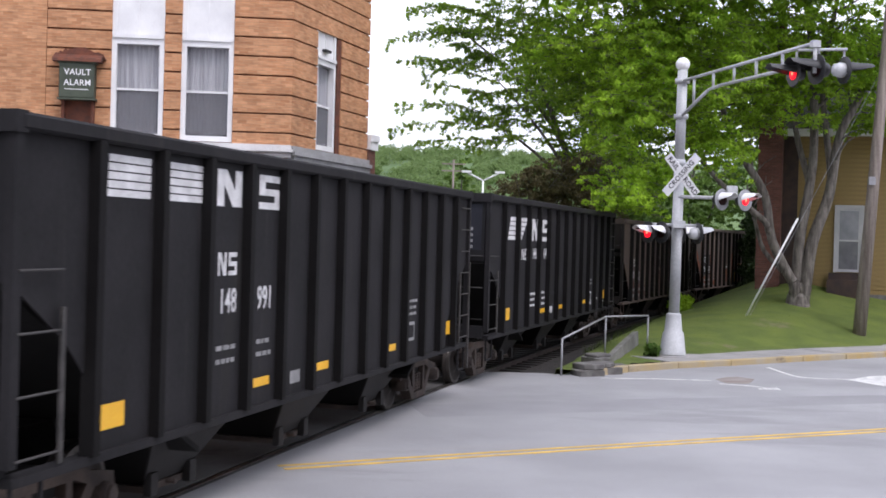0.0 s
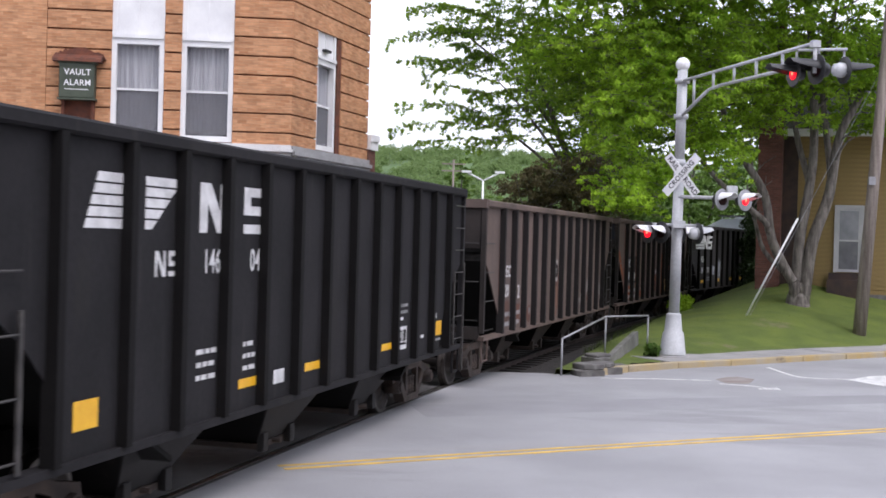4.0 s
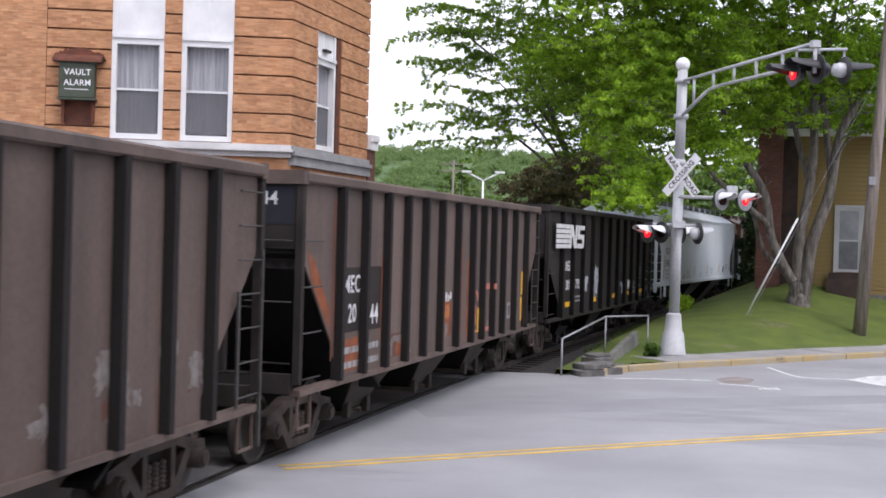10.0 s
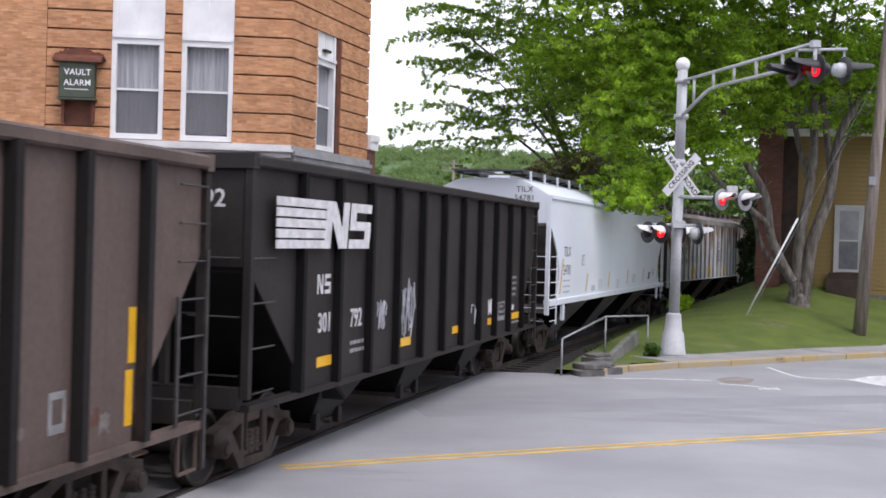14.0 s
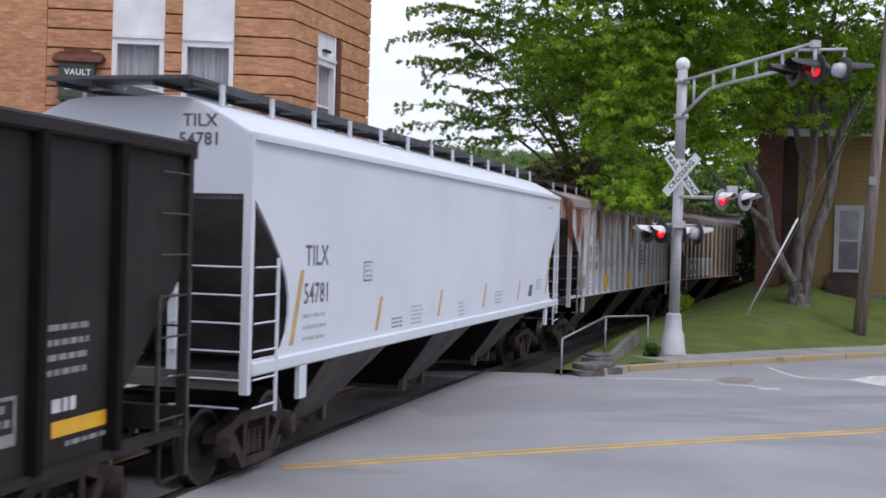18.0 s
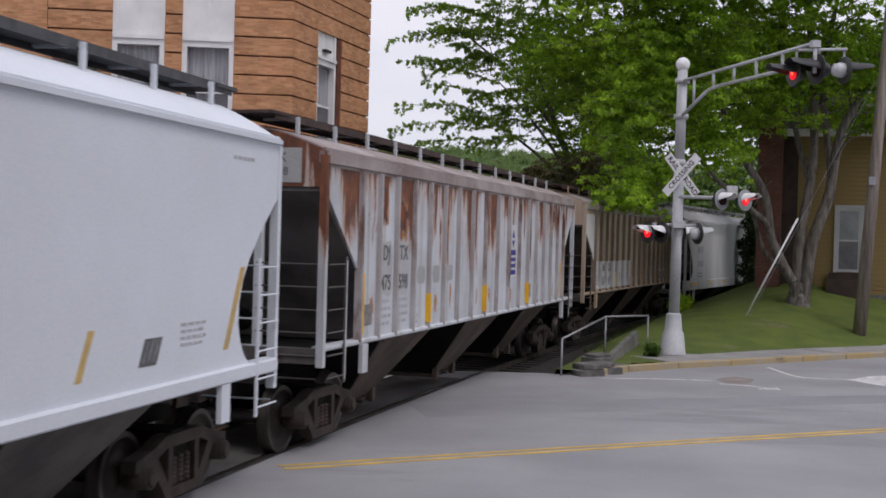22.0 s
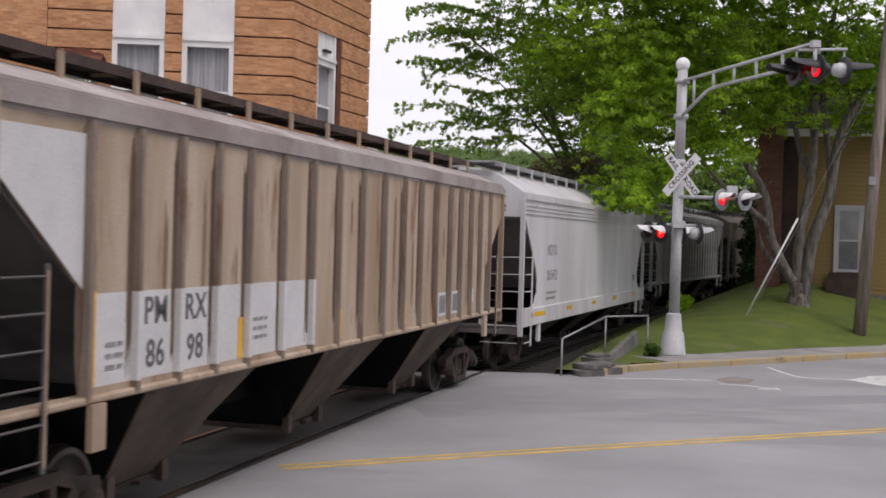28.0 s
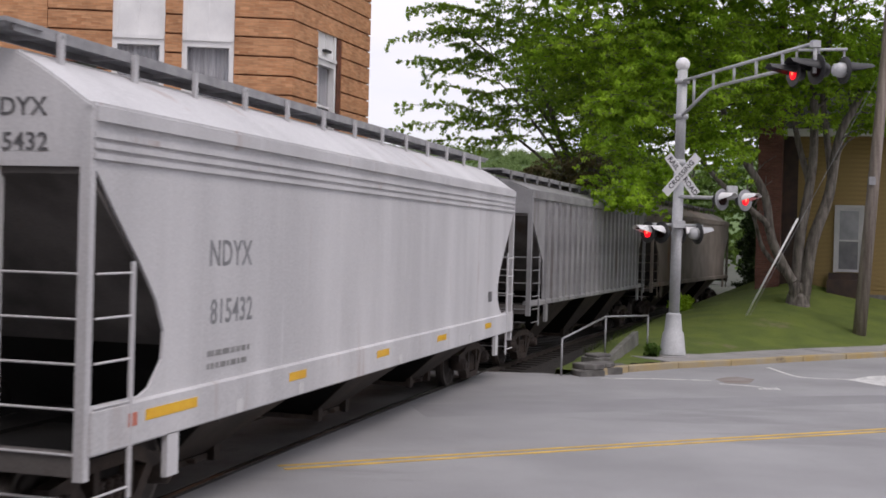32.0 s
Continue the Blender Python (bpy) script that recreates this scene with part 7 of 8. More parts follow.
part("junction_box", boxes((6.98, 7.22, 29.95, 30.12, 4.12, 4.42)), M_ALU, signal)
part("junction_box", boxes((5.66, 5.96, 30.0, 30.2, 3.35, 3.52)), M_ALU, signal)
# crossbuck
CB = Matrix.Translation((5.86, 30.08, 4.66)) @ Matrix.Rotation(radians(-36), 4, "Z")
for turn, words in ((47, (("CROSSING", 0.0),)), (-51, (("RAIL", -0.37), ("ROAD", 0.37)))):
    m = CB @ Matrix.Rotation(radians(-turn), 4, "Y") @ Matrix.Translation((0, -0.03 if turn > 0 else 0.0, 0))
    bm = boxes((-0.63, 0.63, -0.006, 0.006, -0.115, 0.115))
    blade = part("crossbuck_blade", bm, M_SIGNWHITE, signal, "white crossbuck blade with black lettering", m)
    for text, x in words:
        lettering("sign_text", text, 0.18, M_SIGNBLACK, blade, pose(x, -0.0075, 0, 90), 1.0)

# ---- utility pole with its guy wire ----
pole = thing("utility_pole", "leaning weathered wooden utility pole on the lawn", "utility pole")
part("shaft", made(tube, (12.72, 37.0, -0.2), (13.55, 37.0, 13.0), 0.20, 0.135, 16), M_POLE, pole)
bm = bmesh.new()
tube(bm, (9.32, 38.0, 0.1), (13.1, 37.1, 8.2), 0.009, n=6)
part("guy_wire", bm, M_GALV, pole, "thin steel guy wire")
bm = bmesh.new()
tube(bm, (9.52, 37.95, 0.75), (10.95, 37.6, 3.85), 0.032, n=8)
part("guy_guard", bm, M_SIGNWHITE, pole, "white guy-wire guard")
part("anchor_rod", made(tube, (9.2, 38.05, 0.0), (9.55, 37.93, 0.75), 0.03, None, 6), M_RUST, pole)
part("step_box", boxes((12.82, 13.02, 36.75, 36.82, 4.9, 5.15)), M_GALV, pole)


# ---- trees ----
def leaf_mesh(name, clumps, per, size, seed, material, flat=0.35):
    """Many small bent leaves round the clump centres; clumps: (x, y, z, spread, height spread)."""
    rng = np.random.default_rng(seed)
    n = len(clumps) * per
    c = np.repeat(np.array(clumps, float), per, axis=0)
    d = rng.normal(size=(n, 3))
    d /= np.linalg.norm(d, axis=1)[:, None]
    rad = rng.random(n) ** 0.45
    p = c[:, :3] + d * rad[:, None] * np.stack([c[:, 3], c[:, 3], c[:, 4]], 1)
    nrm = rng.normal(size=(n, 3)) * [1, 1, 0.8] + [0, 0, 0.6]
    nrm /= np.linalg.norm(nrm, axis=1)[:, None]
    t = np.cross(nrm, rng.normal(size=(n, 3)))
    t /= np.linalg.norm(t, axis=1)[:, None] + 1e-9
    b = np.cross(nrm, t)
    s = size * rng.uniform(0.6, 1.3, n)[:, None]
    droop = np.array([0, 0, -0.25]) * s
    v = np.empty((n, 6, 3))
    v[:, 0] = p - t * s * 0.5
    v[:, 1] = p - t * s * 0.1 - b * s * 0.48
    v[:, 2] = p + t * s * 0.25 - b * s * 0.22
    v[:, 3] = p + t * s * 0.62 + droop
    v[:, 4] = p + t * s * 0.25 + b * s * 0.22
    v[:, 5] = p - t * s * 0.1 + b * s * 0.48
    me = bpy.data.meshes.new(name)
    me.vertices.add(n * 6)
    me.vertices.foreach_set("co", v.reshape(-1).astype(np.float32))
    idx = np.arange(n * 6).reshape(n, 6)
    quads = np.concatenate([idx[:, [0, 1, 2, 3]], idx[:, [0, 3, 4, 5]]], 0)
    me.loops.add(quads.size)
    me.loops.foreach_set("vertex_index", quads.reshape(-1).astype(np.int32))
    me.polygons.add(len(quads))
    me.polygons.foreach_set("loop_start", np.arange(0, quads.size, 4, dtype=np.int32))
    me.polygons.foreach_set("loop_total", np.full(len(quads), 4, np.int32))
    me.update(calc_edges=True)
    me.materials.append(material)
    return me


def limb(bm, pts, r0, r1):
    for i, (a, b) in enumerate(zip(pts, pts[1:])):
        k = len(pts) - 1
        tube(bm, a, b, r0 + (r1 - r0) * i / k, r0 + (r1 - r0) * (i + 1) / k, 9, caps=(i == 0 or i == k - 1))


def bent(a, b, bow, rng, n=5):
    a, b = Vector(a), Vector(b)
    off = Vector((rng.uniform(-1, 1), rng.uniform(-1, 1), rng.uniform(0.2, 1))) * bow
    return [a.lerp(b, i / n) + off * math.sin(math.pi * i / n) for i in range(n + 1)]


def spray(bm, clumps, a, b, rng, thick=0.02, side=0.75, puff=0.15):
    """A leafy branch end: a bowed stem, side twigs that droop, tufts of leaves along them all."""
    pts = bent(a, b, 0.25, rng, 13)
    limb(bm, pts, thick, 0.006)
    run = (pts[-1] - pts[0]).normalized()
    for k in range(1, 14):
        f = k / 13
        p = pts[k]
        clumps.append((p.x, p.y, p.z, puff, puff * 0.7))
        for sgn in (-1, 1):
            if rng.random() < 0.8:
                q = p + run * side * rng.uniform(0.3, 0.8) * (1.15 - f) + Vector((rng.uniform(-0.2, 0.2), sgn * rng.uniform(0.1, 0.7), sgn * rng.uniform(0.05, 0.5) - 0.12)) * side
                limb(bm, [p, p.lerp(q, 0.5) + Vector((0, 0, 0.05)), q], thick * 0.35, 0.004)
                for g in (0.3, 0.5, 0.75, 1.0):
                    if rng.random() < 0.85:
                        e = p.lerp(q, g)
                        clumps.append((e.x, e.y, e.z - 0.04, puff * 0.8, puff * 0.6))


def tree(name, label, base, limbs, crown_balls, per, size, bark, leaf, seed, trunk_r, fork, loose=(0.35, 0.95), more=1.0, twig=0.25, shade_tops=(), stems=(), sprays=(), tufts=5):
    """limbs: (end point, radius at the fork); stems: (points, radii at foot and tip). crown_balls: (centre, radius, number of sprays)."""
    rng = random.Random(seed)
    t = thing(name, label, "tree")
    bm = bmesh.new()
    base = Vector(base)
    fork = Vector(fork)
    limb(bm, [base - Vector((0, 0, 0.3)), base, base + Vector((0, 0, 0.25)), base.lerp(fork, 0.5), fork], trunk_r * 1.45, trunk_r * 0.85)
    part("trunk", bm, bark, t)
    for pts, r0, r1 in stems:
        fine = []
        pv = [Vector(p) for p in pts]
        for i in range(len(pv) - 1):
            p0, p1, p2, p3 = pv[max(0, i - 1)], pv[i], pv[i + 1], pv[min(len(pv) - 1, i + 2)]
            for k in range(3):
                u = k / 3
                fine.append(0.5 * (2 * p1 + (p2 - p0) * u + (2 * p0 - 5 * p1 + 4 * p2 - p3) * u * u + (3 * p1 - p0 - 3 * p2 + p3) * u ** 3))
        fine.append(pv[-1])
        bm = bmesh.new()
        limb(bm, fine, r0, r1)
        for k in range(len(fine) // 2, len(fine)):
            q = fine[k] + Vector((rng.uniform(-1.2, 1.2), rng.uniform(-1.2, 1.2), rng.uniform(0.3, 1.4)))
            limb(bm, bent(fine[k], q, 0.2, rng, 3), r1 * 0.7, 0.01)
        part("limb", bm, bark, t)
    for end, r in limbs:
        pts = bent(fork - Vector((0, 0, 0.8)), end, 0.8, rng, 7)
        bm = bmesh.new()
        limb(bm, pts, r * 1.2, r * 0.3)
        for k in (4, 5, 6, 7):
            for _ in range(2):
                q = pts[k] + Vector((rng.uniform(-1.5, 1.5), rng.uniform(-1.5, 1.5), rng.uniform(0.6, 2.0)))
                limb(bm, bent(pts[k], q, 0.25, rng, 3), r * twig, 0.012)
        part("limb", bm, bark, t)
    clumps = []
    vs, fs = [], []
    for (cx, cy, cz), (rx, ry, rz), n in crown_balls:
        for _ in range(int(n * more)):
            d = Vector((rng.gauss(0, 1), rng.gauss(0, 1), rng.gauss(0, 1))).normalized() * (rng.random() ** 0.4)
            s = rng.uniform(*loose)
            c = Vector((cx + d.x * rx, cy + d.y * ry, cz + d.z * rz))
            if tufts < 2:
                clumps.append((c.x, c.y, c.z, s, s * 0.38))
                continue
            # each clump is a drooping shoot set with tufts, on a thin twig
            a_ = math.atan2(d.y, d.x) + rng.uniform(-0.9, 0.9)
            run = Vector((math.cos(a_), math.sin(a_), rng.uniform(-0.25, 0.35)))
            last = None
            for k in range(tufts):
                f = k / (tufts - 1)
                p = c + run * (s * 2.4 * (f - 0.5)) + Vector((rng.uniform(-0.1, 0.1), rng.uniform(-0.1, 0.1), -0.55 * s * f * f + rng.uniform(-0.06, 0.06)))
                w = s * rng.uniform(0.34, 0.6) * (1.0 - 0.3 * f)
                clumps.append((p.x, p.y, p.z, w, w * 0.55))
                if last is not None:
                    w_ = Vector((0, 0, 0.012))
                    i0 = len(vs)
                    vs += [last - w_, last + w_, p + w_ * 0.6, p - w_ * 0.6, last + Vector((-w_.z, w_.z, 0)), p + Vector((-w_.z, w_.z, 0)) * 0.6]
                    fs += [(i0, i0 + 1, i0 + 2, i0 + 3), (i0 + 1, i0 + 4, i0 + 5, i0 + 2), (i0 + 4, i0, i0 + 3, i0 + 5)]
                last = p
    me = leaf_mesh("crown", clumps, max(4, round(per / tufts)), size, seed, leaf)
    ob = new("crown", me)
    ob.parent = t
    if vs:
        tm = bpy.data.meshes.new("twig")
        tm.from_pydata([tuple(v) for v in vs], [], fs)
        tm.materials.append(bark)
        tagged(new("twig", tm), kind="stuff").parent = t
    if sprays:
        bm = bmesh.new()
        tufted = []
        for a, b in sprays:
            spray(bm, tufted, a, b, rng)
        tagged(part("hanging_bough", bm, bark, t), kind="stuff")
        new("bough_leaves", leaf_mesh("bough_leaves", tufted, 7, size * 1.1, seed + 2, leaf)).parent = t
    # unseen leaf canopies above the view, added to shade track and cars
    for j, ((cx, cy, cz), (rx, ry, rz), n) in enumerate(shade_tops):
        tops = [(cx + rng.uniform(-rx, rx), cy + rng.uniform(-ry, ry), cz + rng.uniform(-rz, rz), 1.3, 0.6) for _ in range(n)]
        ob = new("upper_crown", leaf_mesh("upper_crown", tops, 60, 0.34, seed + 5 + j, leaf))
        ob.parent = t
    return t


MAPLE_STEMS = [
    ([(11.66, 39.95, 1.0), (11.53, 39.8, 1.71), (11.35, 39.8, 2.02), (10.76, 39.8, 3.17), (10.49, 39.8, 4.62), (9.87, 39.8, 5.61), (9.5, 39.8, 6.15), (9.14, 39.7, 7.01), (8.68, 39.6, 8.2), (8.2, 39.4, 9.6)], 0.19, 0.07),
    ([(10.62, 39.75, 3.45), (10.47, 39.6, 3.75), (9.79, 39.6, 4.3), (8.94, 39.6, 5.02), (8.31, 39.6, 5.72), (7.73, 39.5, 6.44), (7.2, 39.4, 7.3), (6.4, 39.0, 8.2)], 0.11, 0.045),
    ([(11.2, 39.95, 2.15), (10.65, 40.3, 2.8), (10.36, 40.3, 3.63), (10.19, 40.3, 4.15), (10.02, 40.3, 4.93)], 0.09, 0.03),
    ([(11.75, 40.0, 1.0), (11.68, 40.0, 1.8), (11.73, 40.0, 3.2), (11.96, 40.0, 4.67), (12.1, 40.0, 6.05), (12.03, 40.0, 8.32), (11.76, 40.0, 11.09), (11.53, 40.0, 12.57)], 0.20, 0.10),
    ([(11.82, 39.95, 1.0), (11.93, 39.9, 1.72), (12.11, 39.9, 3.11), (12.57, 39.9, 4.5), (12.72, 39.9, 5.36), (12.91, 39.9, 6.66), (13.46, 39.9, 7.79), (13.92, 39.8, 9.1), (14.6, 39.6, 10.8)], 0.24, 0.08),
    ([(12.0, 40.1, 4.9), (12.06, 40.4, 5.25), (11.69, 40.4, 6.48), (11.46, 40.4, 7.6), (11.2, 40.4, 8.91), (10.78, 40.4, 10.39)], 0.12, 0.06),
    ([(12.68, 40.0, 5.0), (12.8, 40.4, 5.5), (12.67, 40.6, 6.9), (12.51, 40.6, 8.41), (12.73, 40.6, 10.11), (13.04, 40.6, 12.0)], 0.13, 0.07)]
tree("maple_tree", "large spring-green maple with several grey stems on the lawn", (11.72, 40.0, lawn_height(11.72, 40.0)), [],
     [((6.7, 36.0, 8.4), (2.5, 2.4, 2.1), 180), ((5.0, 35.2, 6.7), (1.1, 1.6, 1.5), 50), ((5.15, 34.8, 4.55), (0.9, 1.1, 0.75), 30), ((7.9, 36.2, 5.9), (1.15, 1.0, 0.75), 30), ((6.2, 35.6, 5.05), (0.65, 0.8, 0.55), 16), ((10.4, 39.2, 7.4), (1.6, 1.2, 0.8), 26),
      ((9.8, 39.5, 9.7), (2.5, 2.4, 1.5), 90), ((13.0, 40.0, 10.4), (3.2, 2.6, 1.1), 70), ((5.6, 35.6, 10.6), (2.6, 2.4, 1.0), 60), ((12.0, 39.5, 8.4), (2.4, 1.6, 0.7), 34), ((13.6, 39.2, 8.8), (2.4, 1.2, 0.8), 50), ((14.6, 41.4, 7.4), (2.2, 0.9, 0.6), 34),
      ((16.0, 41.0, 9.2), (2.2, 2.4, 1.5), 36), ((10.5, 40.0, 12.2), (5.0, 3.0, 1.2), 90), ((4.0, 35.2, 9.2), (1.7, 2.5, 1.2), 22), ((3.6, 41.0, 9.2), (2.2, 3.0, 1.2), 40), ((8.6, 43.0, 9.4), (3.8, 2.2, 2.2), 150), ((12.8, 45.0, 9.0), (3.6, 2.6, 2.2), 120)],
     72, 0.095, M_BARK, M_LEAF, 11, 0.31, (11.72, 40.0, 1.8), (0.2, 0.55), 1.9, 0.16, [((8.0, 42.0, 14.3), (8.0, 7.0, 1.2), 290), ((6.0, 36.0, 11.8), (5.5, 3.0, 1.0), 110)], MAPLE_STEMS)
by = 58.5
o1, o2 = beside(46, -1.0), beside(55, -0.5)
LEFT_BOUGHS = [((1.47, 57.5, 12.63), (-2.76, 57.0, 12.11)), ((1.79, 57.5, 11.03), (-2.26, 57.0, 11.17)), ((2.3, 57.5, 11.72), (-1.0, 57.0, 10.49)), ((2.63, 57.5, 9.59), (-0.85, 57.0, 10.1)),
               ((1.85, 57.5, 8.9), (-2.33, 57.0, 9.05)), ((2.4, 57.5, 8.25), (-2.65, 57.0, 7.93)), ((2.95, 57.5, 7.6), (-1.31, 57.0, 7.38)), ((3.45, 57.5, 8.81), (0.0, 57.0, 8.21)),
               ((1.44, 57.5, 13.69), (-1.95, 57.0, 13.45)), ((2.79, 57.5, 13.2), (-0.7, 57.0, 13.93)), ((3.69, 57.5, 10.02), (1.15, 57.0, 9.49)), ((2.86, 57.5, 11.06), (0.15, 57.0, 11.98)),
               ((4.02, 57.5, 7.89), (1.08, 57.0, 7.19)), ((2.0, 58.5, 10.6), (-1.5, 58.0, 11.5)), ((2.6, 58.5, 12.4), (-0.6, 58.2, 12.9)), ((3.2, 58.4, 8.4), (0.2, 58.0, 8.9))]
tree("roadside_tree", "broad green tree leaning out behind the train", (7.6, by, -0.1),
     [((1.0, by, 12.6), 0.14), ((3.5, by, 13.5), 0.16), ((6.5, by + 1, 13), 0.18), ((8.5, by - 3, 10.5), 0.16), ((2.2, by - 1, 8.4), 0.10), ((2.4, by - 1, 10.4), 0.10)],
     [((5.6, by, 10.4), (2.8, 2.4, 3.0), 140), ((7.0, by, 7.4), (2.4, 1.8, 1.8), 80), ((3.4, by, 13.4), (3.0, 2.2, 1.4), 60), ((0.6, by - 0.5, 12.9), (2.2, 1.4, 0.7), 18),
      ((1.8, by - 0.5, 11.2), (1.8, 1.2, 0.8), 12), ((2.6, by, 8.7), (1.5, 1.2, 0.9), 14), ((8.6, by, 12.0), (2.4, 2.2, 2.6), 90), ((o1[0], o1[1], 9.6), (3.2, 4.0, 1.8), 110), ((o2[0], o2[1], 9.4), (3.2, 4.0, 2.2), 120)],
     60, 0.11, M_BARK, M_LEAFMID, 23, 0.26, (7.0, by, 5.2), (0.22, 0.65), 1.7, 0.14, [((8.0, by - 2, 18.5), (8.0, 7.0, 1.5), 240)], (), LEFT_BOUGHS)
tree("bronze_shrub_tree", "low bronze-leaved tree behind the train", (5.0, 55.2, -0.1),
     [((4.0, 55.2, 4.8), 0.08), ((6.0, 55.2, 5.2), 0.08), ((5.0, 55.6, 5.5), 0.08)],
     [((4.1, 55.2, 5.2), (1.8, 1.4, 1.5), 80), ((6.3, 55.2, 5.2), (1.9, 1.4, 2.0), 100)], 90, 0.12, M_BARK, M_LEAFPURPLE, 31, 0.14, (5.0, 55.2, 2.0))
# dense dark trees where the track bends out of sight
for k, (s, o, hgt, seed) in enumerate([(84, -6.5, 10, 41), (97, -7.0, 11, 42), (108, -7, 11, 43), (72, 4.4, 8, 44), (74, -7.0, 9, 45), (80, 4.8, 9, 46), (89, 5.2, 10, 47), (100, 5.5, 11, 48)]):
    tx, ty, _ = beside(s, o)
    tree("trackside_tree", "dense dark green tree beside the bend of the track", (tx, ty, -0.1), [((tx - 1.5, ty, hgt * 0.7), 0.12), ((tx + 1.5, ty, hgt * 0.75), 0.12), ((tx, ty, hgt * 0.85), 0.12)],
         [((tx, ty, hgt * 0.62), (3.3, 3.0, hgt * 0.38), 110), ((tx, ty, hgt * 0.28), (2.8, 2.6, hgt * 0.2), 50)], 45, 0.26, M_BARK, M_LEAFDARK, seed, 0.2, (tx, ty, hgt * 0.3))
# trees added to arch over the bend and shade the cars there
for k, (s, o, zc, rz, seed) in enumerate([(62, 7.5, 10.0, 3.0, 51), (73, 7.5, 10.5, 3.2, 52), (66, -6.0, 10.5, 3.0, 53)]):
    tx, ty, _ = beside(s, o)
    ux, uy, _ = beside(s, o * 0.45)
    tree("arching_tree", "tall green tree arching over the track", (tx, ty, 0.0), [((ux, uy, zc), 0.14), ((tx, ty, zc + 1), 0.14)],
         [((ux, uy, zc), (3.8, 3.8, rz), 120), ((tx, ty, zc + 0.6), (3.2, 3.2, rz), 80)], 60, 0.22, M_BARK, M_LEAFDARK, seed, 0.22, (tx, ty, 4.5))
# made-up shrubs, near-black to fill the dark gap on the chimney's side
for k, (x, y, hgt) in enumerate([(15.35, 60.6, 5.6), (15.1, 58.6, 4.6), (16.6, 62.4, 6.4), (14.6, 56.0, 1.8)]):
    shrub = thing("gap_shrub", "made-up dark shrub filling the dark gap between house and track", "shrub")
    part("stem", made(tube, (x, y, 0.2), (x, y, hgt * 0.8), 0.08, 0.02), M_BARK, shrub)
    rg = random.Random(70 + k)
    cl = []
    for i in range(90):
        f = rg.random()
        r = 0.75 * (1 - 0.6 * f) * rg.random() ** 0.5
        a = rg.uniform(0, 6.28)
        cl.append((x + r * math.cos(a), y + r * math.sin(a), 0.3 + f * hgt, 0.3, 0.25))
    ob = new("foliage", leaf_mesh("foliage", cl, 60, 0.11, 80 + k, M_LEAFGAP))
    ob.parent = shrub
# small bright bush at the mast's foot
bush = thing("lawn_bush", "small bright green bush at the lawn's edge", "bush")
q = beside(44.5, 2.9)
ob = new("foliage", leaf_mesh("foliage", [(q[0] + random.uniform(-0.3, 0.3), q[1] + random.uniform(-0.3, 0.3), 0.75 + random.uniform(-0.25, 0.3), 0.3, 0.25) for _ in range(9)], 60, 0.12, 6, M_LEAF))
ob.parent = bush
part("stem", made(tube, (q[0], q[1], 0.1), (q[0], q[1], 0.8), 0.03), M_BARK, bush)
weed = thing("weed_clump", "dark green weed clump at the signal's base", "weeds")
ob = new("foliage", leaf_mesh("foliage", [(5.25 + random.uniform(-0.12, 0.12), 30.1 + random.uniform(-0.2, 0.2), 0.3 + random.uniform(-0.1, 0.1), 0.13, 0.13) for _ in range(5)], 60, 0.09, 7, M_LEAFDARK))
ob.parent = weed

# ---- yellow house ----
house = thing("yellow_house", "mustard clapboard house with a white door and brick chimney", "house")
HM = Matrix.Translation((12.2, 44.0, 0)) @ Matrix.Rotation(radians(-18), 4, "Z")
part("wall", boxes((0.0, 14.0, 0.06, 8.0, 0.0, 7.0)), M_YELLOW, house, "", HM)
_board = mesh_of("clapboard", made(prism, [(0.06, 0.0), (0.03, 0.0), (0.048, 0.165), (0.06, 0.165)], 0.0, 12.0, "x"), M_YELLOW)
for i in range(34):
    part("clapboard", _board, None, house, "", HM @ Matrix.Translation((0.55, 0, 1.35 + 0.165 * i)))
part("eave_board", boxes((0.0, 14.0, -0.35, 0.1, 6.95, 7.2)), M_WHITEPAINT, house, "white eave board", HM)
bm = bmesh.new()
prism(bm, [(-0.4, 7.2), (4.0, 9.8), (8.4, 7.2)], -0.3, 14.3, "x")
part("roof", bm, M_ROOF, house, "", HM)
part("foundation", boxes((0.0, 14.0, 0.0, 0.06, 0.0, 1.35)), M_STONE, house, "", HM)
part("chimney", boxes((-0.82, 0.02, -0.55, 0.35, -0.2, 11.0)), M_BRICKRED, house, "red brick chimney", HM)
# flat board: the dark recess beside the chimney is put into its colour
part("corner_post", boxes((0.03, 0.56, -0.05, 0.06, 0.6, 6.95)), M_STEPWOOD, house, "dark brown board standing in for the recess by the chimney", HM)
door = part("door", boxes((1.95, 2.75, -0.04, 0.0, 2.12, 4.40)), M_DOORWHITE, house, "white storm door", HM)
part("door_frame", boxes((1.85, 1.95, -0.07, 0.0, 2.10, 4.50), (2.75, 2.85, -0.07, 0.0, 2.10, 4.50), (1.95, 2.75, -0.07, 0.0, 4.40, 4.50)), M_DOORWHITE, door)
part("door_pane", boxes((2.03, 2.67, -0.05, -0.04, 3.27, 4.30)), M_DOORPANE, door)
part("door_pane", boxes((2.03, 2.67, -0.05, -0.04, 2.22, 3.21)), M_DOORPANEDIM, door)
part("door_rail", boxes((2.03, 2.67, -0.055, -0.04, 3.21, 3.27)), M_DOORWHITE, door)
part("steps", boxes((1.7, 3.0, -0.55, 0.0, 1.0, 2.08), (1.65, 3.05, -0.85, -0.55, 1.0, 1.85)), M_STEPWOOD, house, "brown wooden steps", HM)

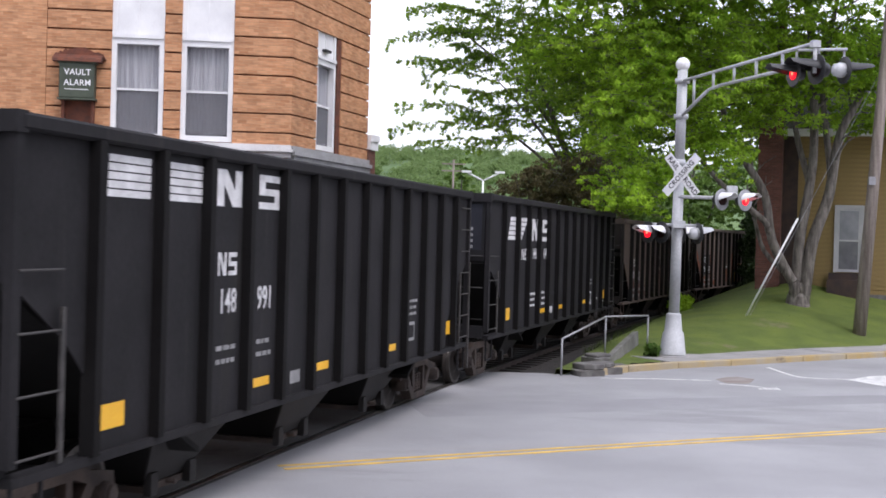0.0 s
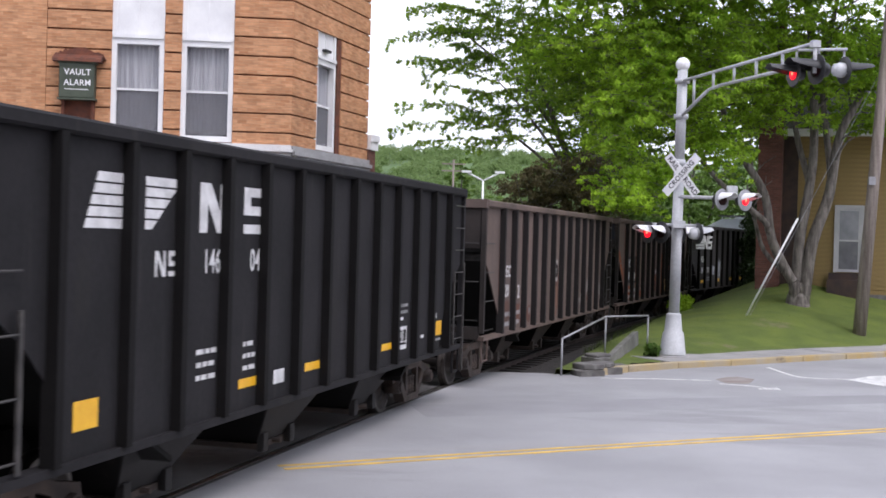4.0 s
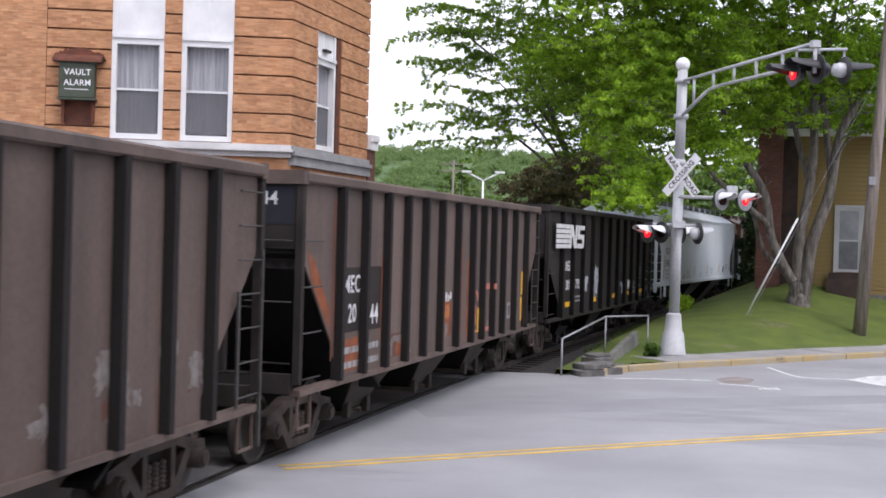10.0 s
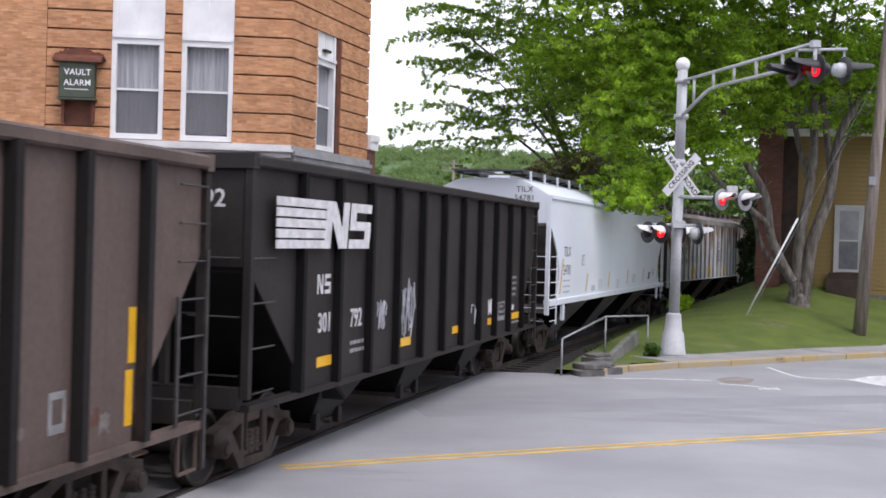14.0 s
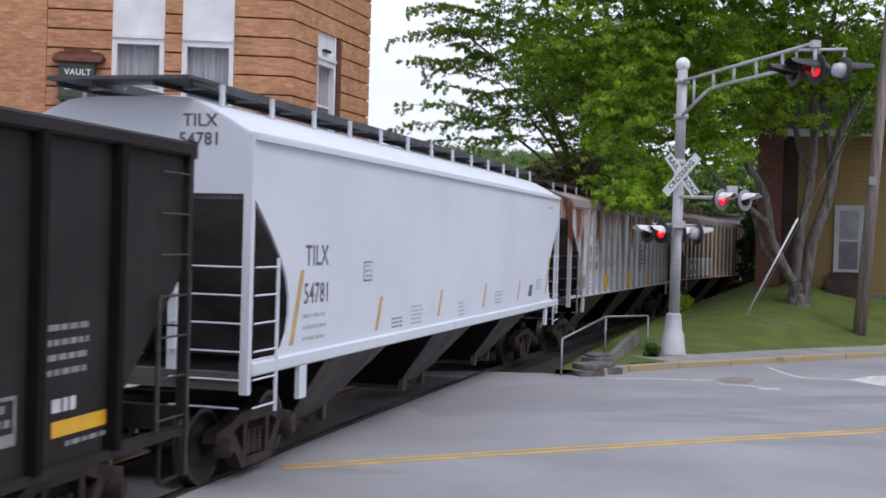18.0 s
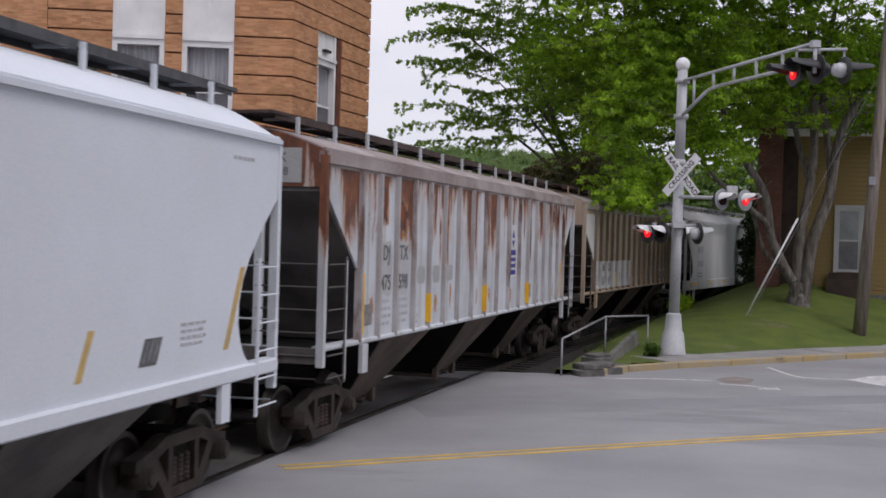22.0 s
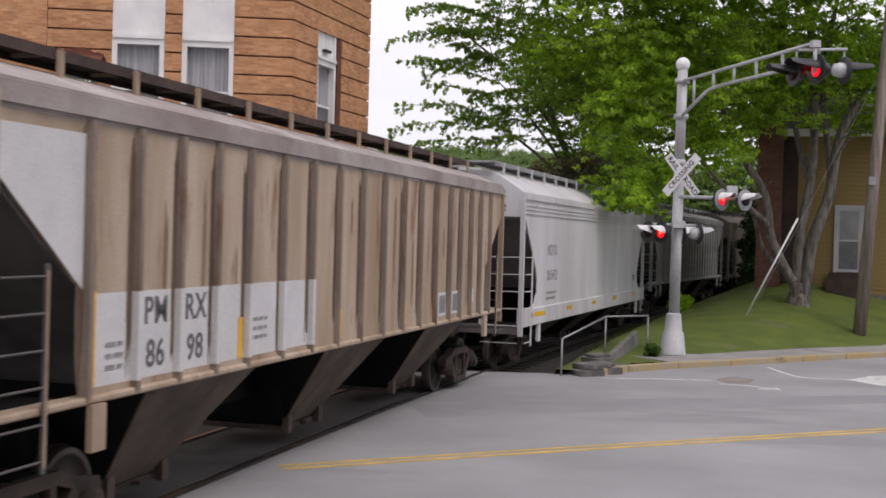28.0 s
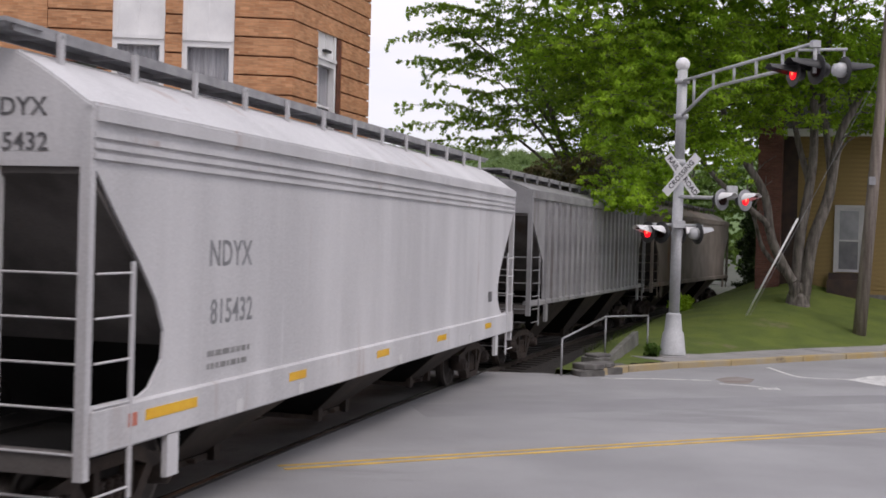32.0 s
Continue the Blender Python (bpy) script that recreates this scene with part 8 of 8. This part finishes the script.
# ---- distance ----
def ridge(x0, x1, y, base, amp, seed, depth):
    bm = bmesh.new()
    n = 160
    rows = []
    for i in range(n + 1):
        x = x0 + (x1 - x0) * i / n
        h = base + amp * noise.noise((x * 0.004, seed, 0)) + amp * 0.25 * noise.noise((x * 0.05, seed, 3)) + amp * 0.12 * noise.noise((x * 0.2, seed, 3))
        rows.append([bm.verts.new((x, y, -1)), bm.verts.new((x, y + depth * 0.5, h * 0.6)), bm.verts.new((x, y + depth, h)), bm.verts.new((x, y + 2 * depth, -1))])
    for a, b in zip(rows, rows[1:]):
        for j in range(3):
            f = bm.faces.new((a[j], b[j], b[j + 1], a[j + 1]))
            f.smooth = True
    return bm


tagged(part("backdrop_hill", ridge(-900, 1100, 520, 50, 12, 2.0, 160), M_HILL), "wooded green hill in the distance", "hill", "", "structure")
rg = random.Random(9)
cl = []
for i in range(1300):
    x = rg.uniform(-75, 130)
    f = rg.random()
    y = 540 + 165 * f
    h = 50 + 12 * noise.noise((x * 0.004, 2.0, 0))
    up = (y - 520) / 80 * 0.6 if y < 600 else 0.6 + 0.4 * min(1.0, (y - 600) / 80)
    cl.append((x, y, h * up + rg.uniform(0, 2.5), rg.uniform(2, 4.5), rg.uniform(2, 4.0)))
tagged(new("far_woods", leaf_mesh("far_woods", cl, 70, 1.1, 91, M_LEAFFAR)), "distant mixed green woods on the hillside", "woods", "", "stuff")
far = thing("street_lamp", "tall white double-armed street lamp in the distance", "street lamp")
part("pole", made(tube, (3.45, 110, -0.2), (3.45, 110, 8.2), 0.11, 0.08, 10), M_SIGNWHITE, far)
for sx in (-1, 1):
    part("arm", made(tube, (3.45, 110, 8.2), (3.45 + 1.5 * sx, 110, 8.95), 0.07), M_SIGNWHITE, far)
    part("lamp_head", boxes((3.45 + 1.5 * sx - 0.45, 3.45 + 1.5 * sx + 0.45, 109.85, 110.15, 8.9, 9.08)), M_SIGNWHITE, far)
upole = thing("far_utility_pole", "distant grey utility pole with crossarms", "utility pole")
part("shaft", made(tube, (0.95, 140, -0.2), (0.95, 140, 12.0), 0.16, 0.11, 8), M_POLE, upole)
for z in (11.4, 10.6):
    part("crossarm", boxes((-0.4, 2.3, 139.9, 140.1, z, z + 0.14)), M_POLE, upole)
for k, (x, y, hgt) in enumerate([(0.5, 260, 17), (3.6, 260, 22), (-4, 330, 16), (12, 280, 14), (8, 240, 11)]):
    tree("distant_tree", "distant dark conifer-like tree", (x, y, -0.1), [((x, y, hgt * 0.8), 0.2)], [((x, y, hgt * 0.6), (2.6, 2.4, hgt * 0.4), 60)], 25, 0.6, M_BARK, M_LEAFDARK, 60 + k, 0.25, (x, y, hgt * 0.3), tufts=1)


# ---- what moves: the cars along the track, their wheels, the lamps' added shutters ----
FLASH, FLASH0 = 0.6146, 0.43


def car_pose(mid, half, t):
    """The car hangs on its two trucks."""
    s = mid - gone(t)
    ax_, ay_, _ = line_at(s - half)
    bx_, by_, _ = line_at(s + half)
    return pose((ax_ + bx_) / 2, (ay_ + by_) / 2, 0, 0, 0, math.degrees(math.atan2(by_ - ay_, bx_ - ax_)))


def motions():
    times = [0.5 * i for i in range(65)]
    for car, mid, half in CARS:
        walk(car, [(t, car_pose(mid, half, t)) for t in times])
    step = 0.16
    spin = [min(32.0, step * i) for i in range(201)]
    for ws, dx in SPINNERS:
        walk(ws, [(t, pose(dx, 0, 0.457, 0, -math.degrees(gone(t) / 0.457), 0)) for t in spin])
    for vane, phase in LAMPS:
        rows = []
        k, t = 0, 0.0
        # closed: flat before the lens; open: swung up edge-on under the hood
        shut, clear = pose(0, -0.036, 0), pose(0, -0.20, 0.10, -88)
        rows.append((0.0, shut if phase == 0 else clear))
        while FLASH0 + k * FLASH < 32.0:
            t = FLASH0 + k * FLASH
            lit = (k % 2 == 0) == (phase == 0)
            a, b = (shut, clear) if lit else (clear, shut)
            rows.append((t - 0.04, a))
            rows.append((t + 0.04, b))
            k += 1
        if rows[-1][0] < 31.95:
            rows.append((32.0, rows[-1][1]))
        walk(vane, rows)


motions()
